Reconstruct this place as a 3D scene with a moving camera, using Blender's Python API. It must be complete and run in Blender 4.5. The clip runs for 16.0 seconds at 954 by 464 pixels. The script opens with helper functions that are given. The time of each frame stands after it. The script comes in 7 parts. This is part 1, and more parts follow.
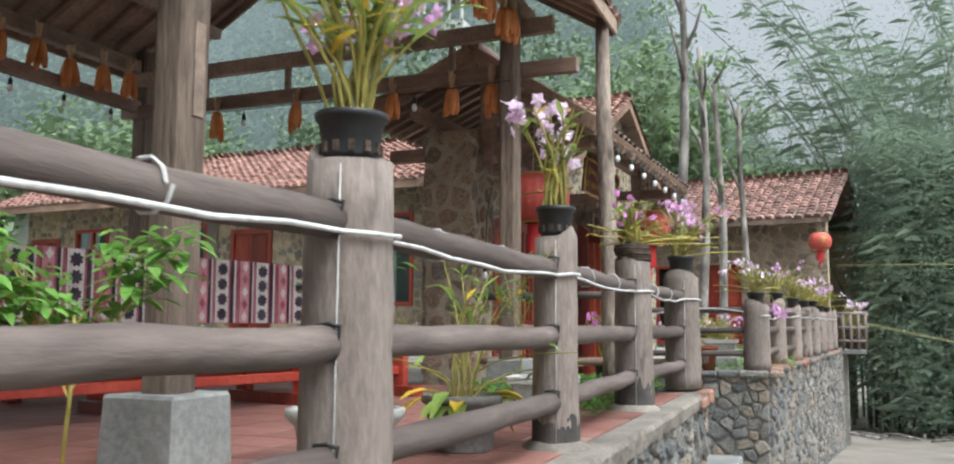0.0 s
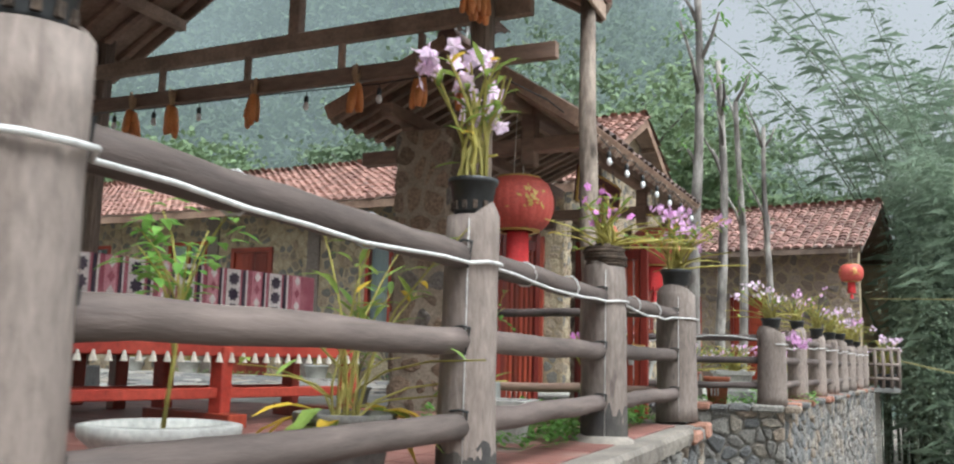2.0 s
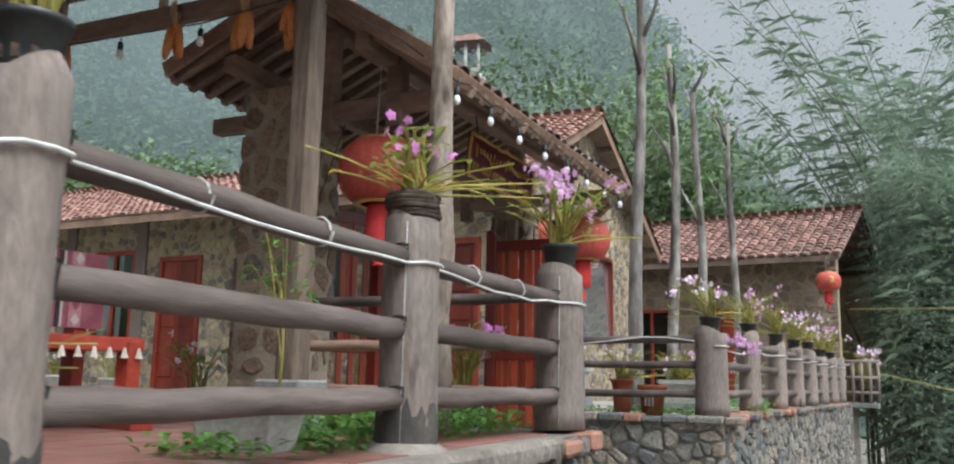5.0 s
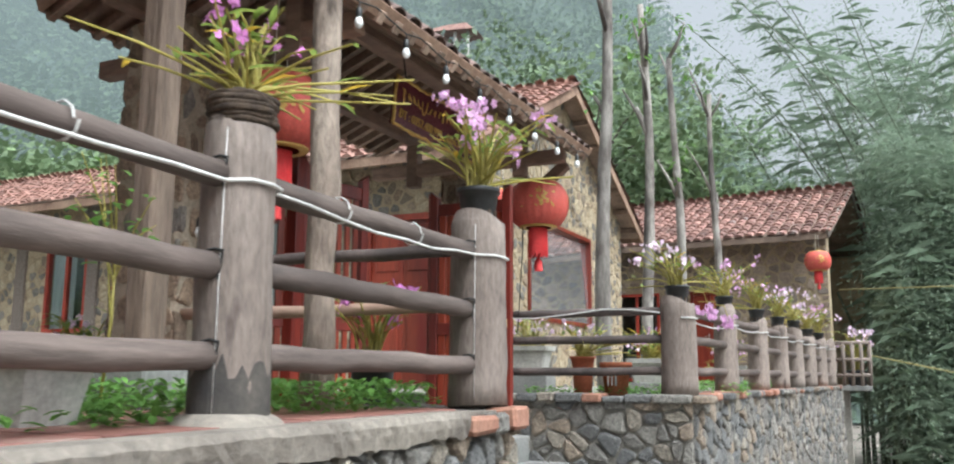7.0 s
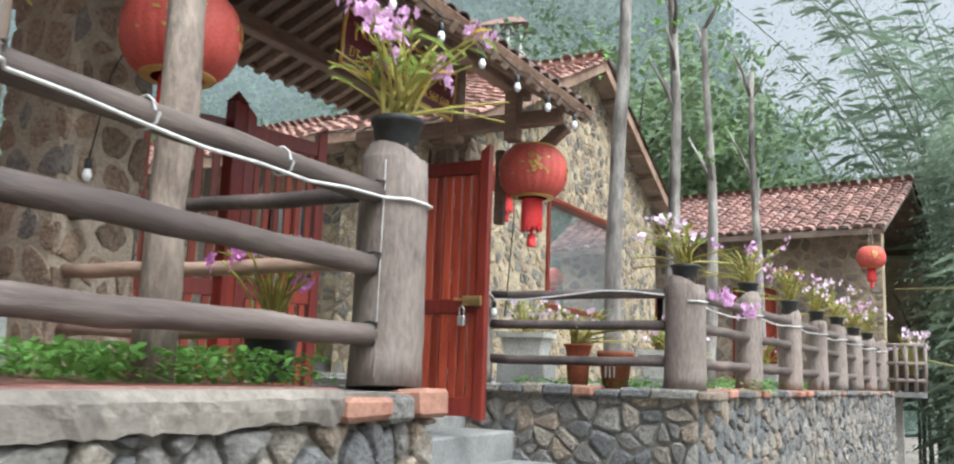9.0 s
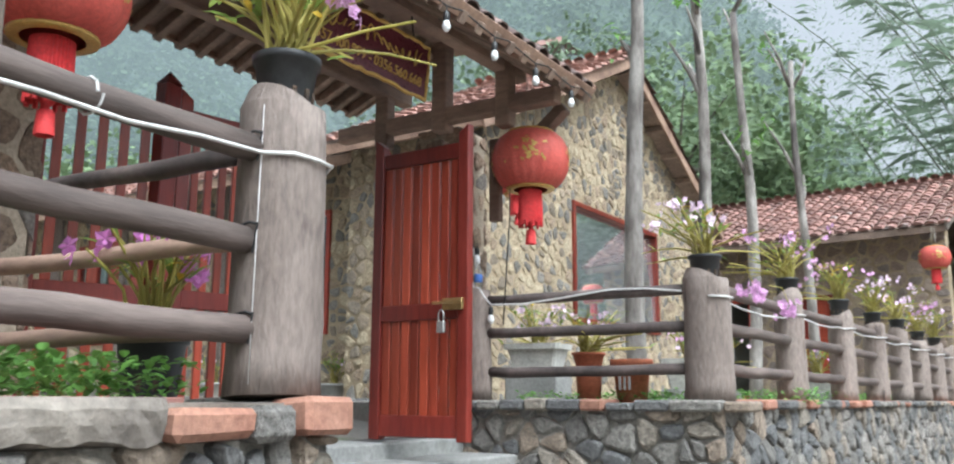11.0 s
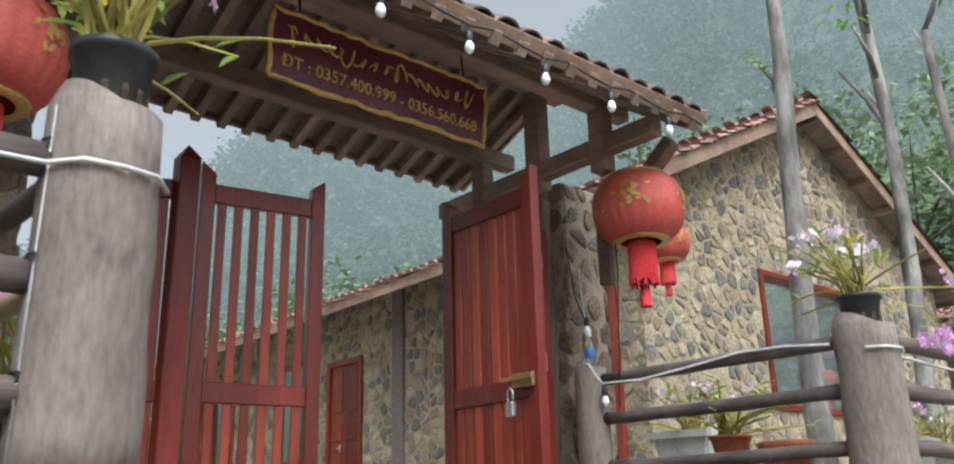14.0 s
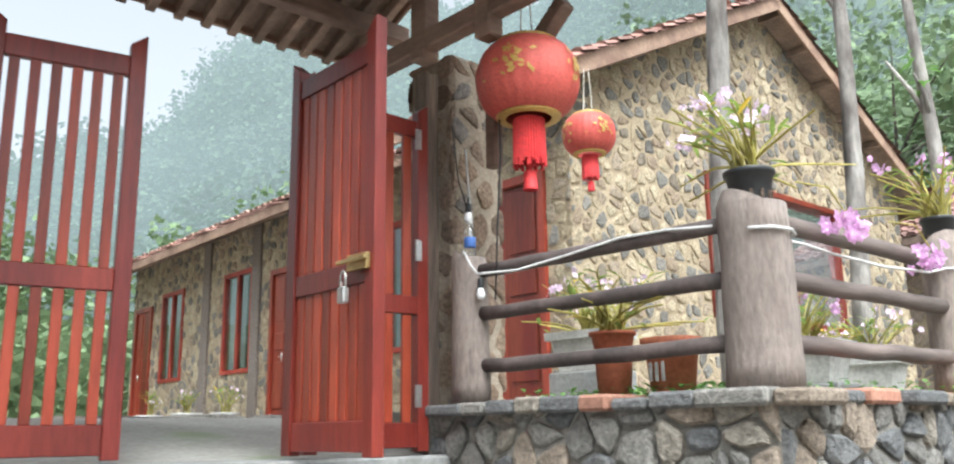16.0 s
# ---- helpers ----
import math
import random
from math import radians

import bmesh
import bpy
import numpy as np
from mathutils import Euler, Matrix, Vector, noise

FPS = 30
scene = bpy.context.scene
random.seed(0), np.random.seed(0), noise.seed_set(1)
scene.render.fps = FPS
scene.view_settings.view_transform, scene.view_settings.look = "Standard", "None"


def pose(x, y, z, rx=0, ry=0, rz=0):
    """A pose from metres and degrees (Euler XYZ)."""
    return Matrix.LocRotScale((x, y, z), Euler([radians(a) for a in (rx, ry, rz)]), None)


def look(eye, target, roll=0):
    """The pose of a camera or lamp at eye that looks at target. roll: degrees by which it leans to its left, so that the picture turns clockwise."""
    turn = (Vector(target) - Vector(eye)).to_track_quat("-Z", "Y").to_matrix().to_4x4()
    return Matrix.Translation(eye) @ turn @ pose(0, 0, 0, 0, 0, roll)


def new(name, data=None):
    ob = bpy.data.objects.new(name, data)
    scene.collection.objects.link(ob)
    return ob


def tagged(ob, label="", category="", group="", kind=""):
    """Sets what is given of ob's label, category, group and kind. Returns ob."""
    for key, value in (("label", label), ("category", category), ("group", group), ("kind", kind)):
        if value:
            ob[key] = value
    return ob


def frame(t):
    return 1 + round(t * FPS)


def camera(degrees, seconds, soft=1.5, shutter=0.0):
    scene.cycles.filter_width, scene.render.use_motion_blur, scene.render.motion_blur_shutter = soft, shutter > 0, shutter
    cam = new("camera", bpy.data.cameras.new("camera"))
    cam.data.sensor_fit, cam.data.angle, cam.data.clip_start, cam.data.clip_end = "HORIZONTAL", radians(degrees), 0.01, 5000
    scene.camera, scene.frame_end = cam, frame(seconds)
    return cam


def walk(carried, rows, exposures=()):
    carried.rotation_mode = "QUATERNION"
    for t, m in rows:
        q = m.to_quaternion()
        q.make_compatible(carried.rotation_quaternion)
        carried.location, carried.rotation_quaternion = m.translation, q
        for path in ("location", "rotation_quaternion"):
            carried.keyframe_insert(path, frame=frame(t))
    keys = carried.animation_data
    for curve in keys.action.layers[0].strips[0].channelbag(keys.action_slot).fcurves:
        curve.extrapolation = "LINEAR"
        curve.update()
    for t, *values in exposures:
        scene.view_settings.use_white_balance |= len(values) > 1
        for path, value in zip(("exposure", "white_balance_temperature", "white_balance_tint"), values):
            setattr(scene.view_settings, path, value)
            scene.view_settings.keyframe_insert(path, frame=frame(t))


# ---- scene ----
cam = camera(56.5, 16.0, 2.1, 0.5)
METRES, EYE, TILT, LEAN, TURN = 8.0, 1.5, 2.0, 0.0, 21.0
ROWS = [
    (0.0, 0.0, 0.0, 0.0, -0.02, 3.95, -0.29),
    (0.5, 0.0183, 0.0228, -0.0047, 0.91, 3.8, -0.82),
    (1.0, 0.0395, 0.045, -0.0055, 1.34, 3.78, -1.05),
    (1.5, 0.0469, 0.0767, -0.0133, 1.69, 5.65, -1.5),
    (2.0, 0.0598, 0.103, -0.0162, 1.99, 6.02, -1.45),
    (2.5, 0.0842, 0.1253, -0.0226, 2.19, 6.25, -1.18),
    (3.0, 0.104, 0.1494, -0.0233, 2.27, 6.91, -1.09),
    (3.5, 0.1165, 0.1851, -0.0349, 1.98, 7.39, -1.22),
    (4.0, 0.136, 0.2103, -0.0343, 1.93, 7.61, -1.39),
    (6.5, 0.2181, 0.3396, -0.0561, 1.68, 7.26, -0.28),
    (7.0, 0.2318, 0.3657, -0.0597, 1.73, 7.17, -0.28),
    (7.5, 0.2501, 0.3936, -0.0612, 1.76, 7.13, -0.93),
    (8.0, 0.273, 0.422, -0.0668, 2.57, 7.31, -1.54),
    (8.5, 0.2931, 0.4494, -0.0686, 4.86, 7.12, -2.05),
    (9.0, 0.3014, 0.4851, -0.0739, 5.15, 6.99, -1.85),
    (11.5, 0.3617, 0.6219, -0.088, 12.19, 10.23, 1.34),
    (12.0, 0.3819, 0.6442, -0.0872, 16.78, 12.69, 2.09),
    (12.5, 0.3915, 0.6694, -0.0924, 19.56, 15.53, 1.9),
    (13.0, 0.4011, 0.6959, -0.0946, 20.29, 16.26, 1.91),
    (13.5, 0.4189, 0.7216, -0.1009, 22.32, 16.32, 2.02),
    (14.0, 0.4316, 0.7432, -0.1026, 25.04, 16.1, 2.25),
    (14.5, 0.4413, 0.7704, -0.1097, 24.95, 14.38, 2.56),
    (15.0, 0.4504, 0.7993, -0.1108, 24.83, 12.13, 2.72),
    (15.5, 0.4671, 0.8273, -0.1133, 24.73, 11.29, 2.07),
    (16.0, 0.4764, 0.853, -0.1156, 24.38, 10.91, 1.66),
]
walk(cam, [(t, pose(0, 0, EYE, TILT, LEAN, TURN) @ pose(METRES * x, METRES * y, METRES * z, 90 + pitch, roll, yaw)) for t, x, y, z, yaw, pitch, roll in ROWS],
     [(0.0, 1.00, 5920, 5), (1.0, 1.05, 5920, 5), (2.0, 1.00, 5920, 5), (2.5, 0.79, 5920, 5), (3.5, 0.89, 5920, 5), (4.0, 0.73, 5920, 5), (6.5, 0.95, 5920, 5), (7.0, 1.16, 5920, 5), (8.0, 0.79, 5920, 5), (9.0, 1.26, 5850, 5), (11.5, 1.31, 5740, 5), (12.5, 1.37, 5740, 5), (13.0, 1.31, 5740, 5), (14.0, 0.98, 5820, 5), (14.5, 1.14, 5850, 5), (15.0, 1.42, 5920, 5), (16.0, 1.64, 5920, 5)])

# ---- light: overcast, misty day ----
world = bpy.data.worlds.new("overcast_sky")
scene.world = world
world.use_nodes = True
wn = world.node_tree.nodes
wl = world.node_tree.links
sky = wn.new("ShaderNodeTexSky")
sky.sky_type = "NISHITA"
sky.sun_disc = False
sky.sun_elevation = radians(58)
sky.sun_rotation = radians(110)
sky.air_density = 1.0
sky.dust_density = 8.0
sky.ozone_density = 1.0
cloud = wn.new("ShaderNodeHueSaturation")
cloud.inputs["Saturation"].default_value = 0.12
wn["Background"].inputs["Strength"].default_value = 0.12
wl.new(sky.outputs["Color"], cloud.inputs["Color"])
wl.new(cloud.outputs["Color"], wn["Background"].inputs["Color"])
sun_data = bpy.data.lights.new("sun", "SUN")
sun_data.energy = 1.3
sun_data.angle = radians(30)
sun_data.color = (1.0, 0.98, 0.95)
sun = new("sun", sun_data)
sun.matrix_world = look((12.0, -4.0, 20.0), (0.0, 4.0, 0.0))

# ---- small builders ----
RNG = random.Random(7)


def part(name, bm, material, parent=None, label="", smooth=False):
    """One mesh object out of a bmesh, under a thing or a part."""
    me = bpy.data.meshes.new(name)
    bm.normal_update()
    bm.to_mesh(me)
    bm.free()
    if smooth:
        me.polygons.foreach_set("use_smooth", [True] * len(me.polygons))
    if material:
        me.materials.append(material)
    ob = new(name, me)
    if parent:
        ob.parent = parent
    if label:
        ob["label"] = label
    return ob


def soup(name, verts, faces, material, parent=None, label="", smooth=False):
    """One mesh object out of plain lists."""
    me = bpy.data.meshes.new(name)
    me.from_pydata([tuple(v) for v in verts], [], faces)
    if smooth:
        me.polygons.foreach_set("use_smooth", [True] * len(me.polygons))
    me.materials.append(material)
    ob = new(name, me)
    if parent:
        ob.parent = parent
    if label:
        ob["label"] = label
    return ob


def piece(name, mesh, parent, m):
    """An object of its own on a shared mesh."""
    ob = new(name, mesh)
    ob.parent = parent
    ob.matrix_basis = m
    return ob


def box(bm, a, b, m=None, bevel=0.0):
    """An upright block between two corners, with m applied."""
    c = [(a[i] + b[i]) / 2 for i in range(3)]
    s = [abs(b[i] - a[i]) for i in range(3)]
    g = bmesh.ops.create_cube(bm, size=1.0, matrix=Matrix.Translation(c) @ Matrix.Diagonal((*s, 1)))
    vs = g["verts"]
    if bevel:
        es = list({e for v in vs for e in v.link_edges})
        r = bmesh.ops.bevel(bm, geom=es, offset=bevel, segments=1, affect="EDGES")
        vs = list({v for f in r["faces"] for v in f.verts} | {v for v in vs if v.is_valid})
    if m is not None:
        bmesh.ops.transform(bm, matrix=m, verts=vs)
    return vs


def bar(bm, p, q, w, h, bevel=0.0, up=(0, 0, 1)):
    """A squared timber from p to q, w wide and h high."""
    p, q = Vector(p), Vector(q)
    d = q - p
    y = d.normalized()
    x = y.cross(Vector(up))
    if x.length < 1e-4:
        x = y.cross(Vector((1, 0, 0)))
    x.normalize()
    z = x.cross(y)
    m = Matrix((x, y, z)).transposed().to_4x4()
    m.translation = p
    return box(bm, (-w / 2, 0, -h / 2), (w / 2, d.length, h / 2), m, bevel)


def tube(bm, pts, radii, n=10, wobble=0.0, caps=True, rng=None, flat_end=False):
    """A round limb through the points, with a radius at each."""
    pts = [Vector(p) for p in pts]
    if not isinstance(radii, (list, tuple)):
        radii = [radii] * len(pts)
    rings = []
    ref = None
    for i, p in enumerate(pts):
        d = (pts[min(i + 1, len(pts) - 1)] - pts[max(i - 1, 0)]).normalized()
        if ref is None:
            ref = d.orthogonal().normalized()
        x = (ref - d * ref.dot(d)).normalized()
        ref = x
        y = d.cross(x)
        ring = []
        for k in range(n):
            a = 2 * math.pi * k / n
            r = radii[i] * (1 + (wobble * (rng or RNG).uniform(-1, 1) if wobble else 0))
            ring.append(bm.verts.new(p + (x * math.cos(a) + y * math.sin(a)) * r))
        rings.append(ring)
    for i, (a, b) in enumerate(zip(rings, rings[1:])):
        for k in range(n):
            f = bm.faces.new((a[k], a[(k + 1) % n], b[(k + 1) % n], b[k]))
            f.smooth = n > 5 and not (flat_end and i == len(rings) - 2)
    if caps and n > 2:
        bm.faces.new(rings[0][::-1])
        bm.faces.new(rings[-1])
    return rings


def lathe(bm, profile, n=24, centre=(0, 0, 0), ribs=0, depth=0.0, squash=1.0):
    """Turn a profile of (radius, height) round the upright axis."""
    rings = []
    for r, z in profile:
        ring = []
        for k in range(n):
            a = 2 * math.pi * k / n
            rr = r * (1 - depth * (1 - abs(math.cos(a * ribs / 2)))) if ribs else r
            ring.append(bm.verts.new((centre[0] + rr * math.cos(a), centre[1] + rr * math.sin(a) * squash, centre[2] + z)))
        rings.append(ring)
    for a, b in zip(rings, rings[1:]):
        for k in range(n):
            f = bm.faces.new((a[k], a[(k + 1) % n], b[(k + 1) % n], b[k]))
            f.smooth = True
    return rings


def thing(name, label, category, group="", m=None):
    ob = new(name)
    ob.empty_display_size = 0.1
    tagged(ob, label, category, group)
    if m is not None:
        ob.matrix_basis = m
    return ob


def prism(bm, poly, z0, z1):
    """An upright prism over a plan outline (counter-clockwise)."""
    lo = [bm.verts.new((x, y, z0)) for x, y in poly]
    hi = [bm.verts.new((x, y, z1)) for x, y in poly]
    n = len(poly)
    bm.faces.new(lo[::-1])
    bm.faces.new(hi)
    for i in range(n):
        bm.faces.new((lo[i], lo[(i + 1) % n], hi[(i + 1) % n], hi[i]))


def turn_frame(x, y, angle, z=0.0):
    """A local frame at (x, y): its y axis runs along the buildings' front, turned clockwise by angle."""
    return pose(x, y, z, 0, 0, -angle)

# ---- materials ----
def surf(name, c1, c2, scale=3.0, fine=40.0, rough=0.8, bump=0.25, stretch=(1, 1, 1), vary=0.0, island=False,
         spot=None, spot_scale=6.0, spot_at=0.6, metal=0.0, spec=0.4, glow=None, bump_dist=0.01, grain=(0.68, 1.32)):
    """A two-scale procedural surface: large mottling from c1 to c2, fine grain, optional stains, each piece slightly its own."""
    m = bpy.data.materials.new(name)
    m.use_nodes = True
    nt = m.node_tree
    nd, lk = nt.nodes, nt.links
    b = nd["Principled BSDF"]
    b.inputs["Metallic"].default_value = metal
    b.inputs["Specular IOR Level"].default_value = spec
    tc = nd.new("ShaderNodeTexCoord")
    mp = nd.new("ShaderNodeMapping")
    mp.inputs["Scale"].default_value = stretch
    lk.new(tc.outputs["Object"], mp.inputs["Vector"])
    src = nd.new("ShaderNodeNewGeometry") if island else nd.new("ShaderNodeObjectInfo")
    rnd = src.outputs["Random Per Island"] if island else src.outputs["Random"]
    off = nd.new("ShaderNodeVectorMath")
    off.operation = "MULTIPLY_ADD"
    off.inputs[1].default_value = (1, 1, 1)
    comb = nd.new("ShaderNodeCombineXYZ")
    mul = nd.new("ShaderNodeMath")
    mul.operation = "MULTIPLY"
    mul.inputs[1].default_value = 37.0
    lk.new(rnd, mul.inputs[0])
    for i in range(3):
        lk.new(mul.outputs[0], comb.inputs[i])
    lk.new(mp.outputs[0], off.inputs[0])
    lk.new(comb.outputs[0], off.inputs[2])
    n1 = nd.new("ShaderNodeTexNoise")
    n1.inputs["Scale"].default_value = scale
    n1.inputs["Detail"].default_value = 5
    n2 = nd.new("ShaderNodeTexNoise")
    n2.inputs["Scale"].default_value = fine
    n2.inputs["Detail"].default_value = 6
    n2.inputs["Roughness"].default_value = 0.65
    lk.new(off.outputs[0], n1.inputs["Vector"])
    lk.new(off.outputs[0], n2.inputs["Vector"])
    ramp = nd.new("ShaderNodeValToRGB")
    ramp.color_ramp.elements[0].position = 0.32
    ramp.color_ramp.elements[1].position = 0.68
    ramp.color_ramp.elements[0].color = (*c1, 1)
    ramp.color_ramp.elements[1].color = (*c2, 1)
    lk.new(n1.outputs["Fac"], ramp.inputs[0])
    col = ramp.outputs[0]
    hsv = nd.new("ShaderNodeHueSaturation")
    mr = nd.new("ShaderNodeMapRange")
    mr.inputs["To Min"].default_value = grain[0]
    mr.inputs["To Max"].default_value = grain[1]
    lk.new(n2.outputs["Fac"], mr.inputs["Value"])
    mr.inputs["From Min"].default_value = 0.25
    mr.inputs["From Max"].default_value = 0.75
    val = mr.outputs[0]
    if vary:
        vr = nd.new("ShaderNodeMapRange")
        vr.inputs["To Min"].default_value = 1 - vary
        vr.inputs["To Max"].default_value = 1 + vary
        lk.new(rnd, vr.inputs["Value"])
        vm = nd.new("ShaderNodeMath")
        vm.operation = "MULTIPLY"
        lk.new(val, vm.inputs[0])
        lk.new(vr.outputs[0], vm.inputs[1])
        val = vm.outputs[0]
    lk.new(col, hsv.inputs["Color"])
    lk.new(val, hsv.inputs["Value"])
    col = hsv.outputs[0]
    if spot:
        n3 = nd.new("ShaderNodeTexNoise")
        n3.inputs["Scale"].default_value = spot_scale
        n3.inputs["Detail"].default_value = 4
        lk.new(off.outputs[0], n3.inputs["Vector"])
        r3 = nd.new("ShaderNodeValToRGB")
        r3.color_ramp.elements[0].position = spot_at
        r3.color_ramp.elements[1].position = min(spot_at + 0.12, 1.0)
        lk.new(n3.outputs["Fac"], r3.inputs[0])
        mx = nd.new("ShaderNodeMixRGB")
        mx.inputs[2].default_value = (*spot, 1)
        lk.new(r3.outputs[0], mx.inputs[0])
        lk.new(col, mx.inputs[1])
        col = mx.outputs[0]
    lk.new(col, b.inputs["Base Color"])
    rr = nd.new("ShaderNodeMapRange")
    rr.inputs["To Min"].default_value = max(rough - 0.12, 0.03)
    rr.inputs["To Max"].default_value = min(rough + 0.12, 1.0)
    lk.new(n2.outputs["Fac"], rr.inputs["Value"])
    lk.new(rr.outputs[0], b.inputs["Roughness"])
    if bump:
        bp = nd.new("ShaderNodeBump")
        bp.inputs["Strength"].default_value = bump
        bp.inputs["Distance"].default_value = bump_dist
        lk.new(n2.outputs["Fac"], bp.inputs["Height"])
        lk.new(bp.outputs[0], b.inputs["Normal"])
    if glow:
        b.inputs["Emission Color"].default_value = (*glow[:3], 1)
        b.inputs["Emission Strength"].default_value = glow[3]
    return m


def stones(name, colours, rough=0.85, island=True):
    """Field stones, each of its own tone out of the colours."""
    m = surf(name, colours[0], colours[1], 9.0, 38.0, rough, 1.0, island=island, bump_dist=0.03, grain=(0.42, 1.6))
    nt = m.node_tree
    nd, lk = nt.nodes, nt.links
    src = nd.new("ShaderNodeNewGeometry") if island else nd.new("ShaderNodeObjectInfo")
    r = nd.new("ShaderNodeValToRGB")
    r.color_ramp.interpolation = "CONSTANT"
    while len(r.color_ramp.elements) < len(colours):
        r.color_ramp.elements.new(0.5)
    for i, c in enumerate(colours):
        r.color_ramp.elements[i].position = i / len(colours)
        r.color_ramp.elements[i].color = (*c, 1)
    lk.new(src.outputs["Random Per Island" if island else "Random"], r.inputs[0])
    hsv = [n for n in nd if n.type == "HUE_SAT"][0]
    ramp = [n for n in nd if n.type == "VALTORGB" and n != r][0]
    mx = nd.new("ShaderNodeMixRGB")
    mx.inputs[0].default_value = 0.82
    lk.new(ramp.outputs[0], mx.inputs[1])
    lk.new(r.outputs[0], mx.inputs[2])
    lk.new(mx.outputs[0], hsv.inputs["Color"])
    return m


def leafy(name, c1, c2, rough=0.55, glow=None, through_leaf=0.3):
    """Leaves or petals, each blade its own tone, with some light let through."""
    m = surf(name, c1, c2, 5.0, 30.0, rough, 0.0, vary=0.35, island=True, spec=0.3, glow=glow)
    nd, lk = m.node_tree.nodes, m.node_tree.links
    b = nd["Principled BSDF"]
    tr = nd.new("ShaderNodeBsdfTranslucent")
    tr.inputs["Color"].default_value = (*[min(1, v * 1.3) for v in c2], 1)
    mx = nd.new("ShaderNodeMixShader")
    mx.inputs[0].default_value = through_leaf
    out = [n for n in nd if n.type == "OUTPUT_MATERIAL"][0]
    lk.new(b.outputs[0], mx.inputs[1])
    lk.new(tr.outputs[0], mx.inputs[2])
    lk.new(mx.outputs[0], out.inputs["Surface"])
    return m


M_POST = surf("weathered_post", (0.16, 0.126, 0.107), (0.25, 0.205, 0.177), 5.0, 50.0, 0.85, 0.7, (1, 1, 0.3), 0.12, spot=(0.07, 0.052, 0.046), spot_scale=11.0, spot_at=0.62, grain=(0.66, 1.36), bump_dist=0.012)
M_POSTBASE = surf("blackened_post_foot", (0.03, 0.028, 0.027), (0.08, 0.07, 0.06), 8.0, 40.0, 0.8, 0.4)
M_RAIL = surf("grey_brown_rail", (0.076, 0.057, 0.05), (0.14, 0.109, 0.095), 4.0, 24.0, 0.75, 0.7, (1, 0.15, 1), 0.15, spot=(0.06, 0.045, 0.04), spot_scale=6.0, spot_at=0.6, grain=(0.55, 1.5))
M_RAILDARK = surf("dark_rail", (0.05, 0.04, 0.037), (0.13, 0.10, 0.09), 4.0, 30.0, 0.7, 0.4, (0.12, 1, 1), 0.2)
M_TIMBER = surf("weathered_timber", (0.085, 0.06, 0.046), (0.195, 0.145, 0.11), 4.0, 34.0, 0.85, 0.9, (1, 1, 0.14), 0.15, spot=(0.27, 0.19, 0.13), spot_scale=5.0, spot_at=0.64, grain=(0.45, 1.55), bump_dist=0.02)
M_BEAM = surf("brown_beam", (0.17, 0.11, 0.085), (0.32, 0.215, 0.16), 3.0, 25.0, 0.75, 0.4, (0.3, 0.3, 1), 0.25)
M_RAFTER = surf("dark_rafter", (0.20, 0.145, 0.11), (0.36, 0.26, 0.2), 3.0, 25.0, 0.8, 0.3, vary=0.3)
M_FASCIA = surf("pale_fascia_board", (0.20, 0.12, 0.085), (0.36, 0.24, 0.17), 3.0, 25.0, 0.8, 0.4, vary=0.1)
M_CEIL = surf("roof_underside", (0.19, 0.14, 0.11), (0.34, 0.25, 0.195), 3.0, 25.0, 0.85, 0.3)
M_RED = surf("red_lacquer_wood", (0.14, 0.02, 0.013), (0.27, 0.048, 0.024), 2.5, 30.0, 0.34, 0.2, (1, 1, 0.15), 0.4, spot=(0.12, 0.012, 0.01), spot_scale=3.0, spot_at=0.62)
M_REDDARK = surf("dark_red_lacquer", (0.10, 0.014, 0.011), (0.20, 0.03, 0.019), 2.5, 30.0, 0.32, 0.2, (1, 1, 0.15), 0.25)
M_REDSLAT = surf("orange_red_slat", (0.165, 0.023, 0.012), (0.275, 0.047, 0.021), 2.5, 30.0, 0.34, 0.2, (1, 1, 0.15), 0.3)
M_MORTARBROWN = surf("brown_mortar", (0.29, 0.235, 0.175), (0.42, 0.345, 0.265), 3.0, 40.0, 0.95, 0.8, bump_dist=0.02)
M_TRUNK = surf("brown_rough_trunk", (0.13, 0.095, 0.075), (0.32, 0.26, 0.21), 6.0, 30.0, 0.9, 1.0, (1, 1, 0.35), 0.1, spot=(0.06, 0.045, 0.035), spot_scale=7.0, spot_at=0.58, grain=(0.5, 1.5), bump_dist=0.02)
M_PLASTER = surf("pale_plaster", (0.42, 0.41, 0.38), (0.56, 0.55, 0.52), 1.0, 25.0, 0.9, 0.3)
M_BENCH = surf("red_painted_bench", (0.25, 0.027, 0.017), (0.36, 0.055, 0.032), 3.0, 30.0, 0.45, 0.2, vary=0.15)
M_TILE = surf("old_clay_tile", (0.21, 0.105, 0.08), (0.35, 0.205, 0.165), 2.0, 30.0, 0.85, 0.35, vary=0.35, island=True, spot=(0.12, 0.085, 0.075), spot_scale=3.0, spot_at=0.6)
M_TILEDARK = surf("dark_mossy_tile", (0.075, 0.055, 0.05), (0.20, 0.13, 0.11), 3.0, 30.0, 0.85, 0.4, vary=0.4, spot=(0.26, 0.2, 0.17), spot_scale=7.0, spot_at=0.62)
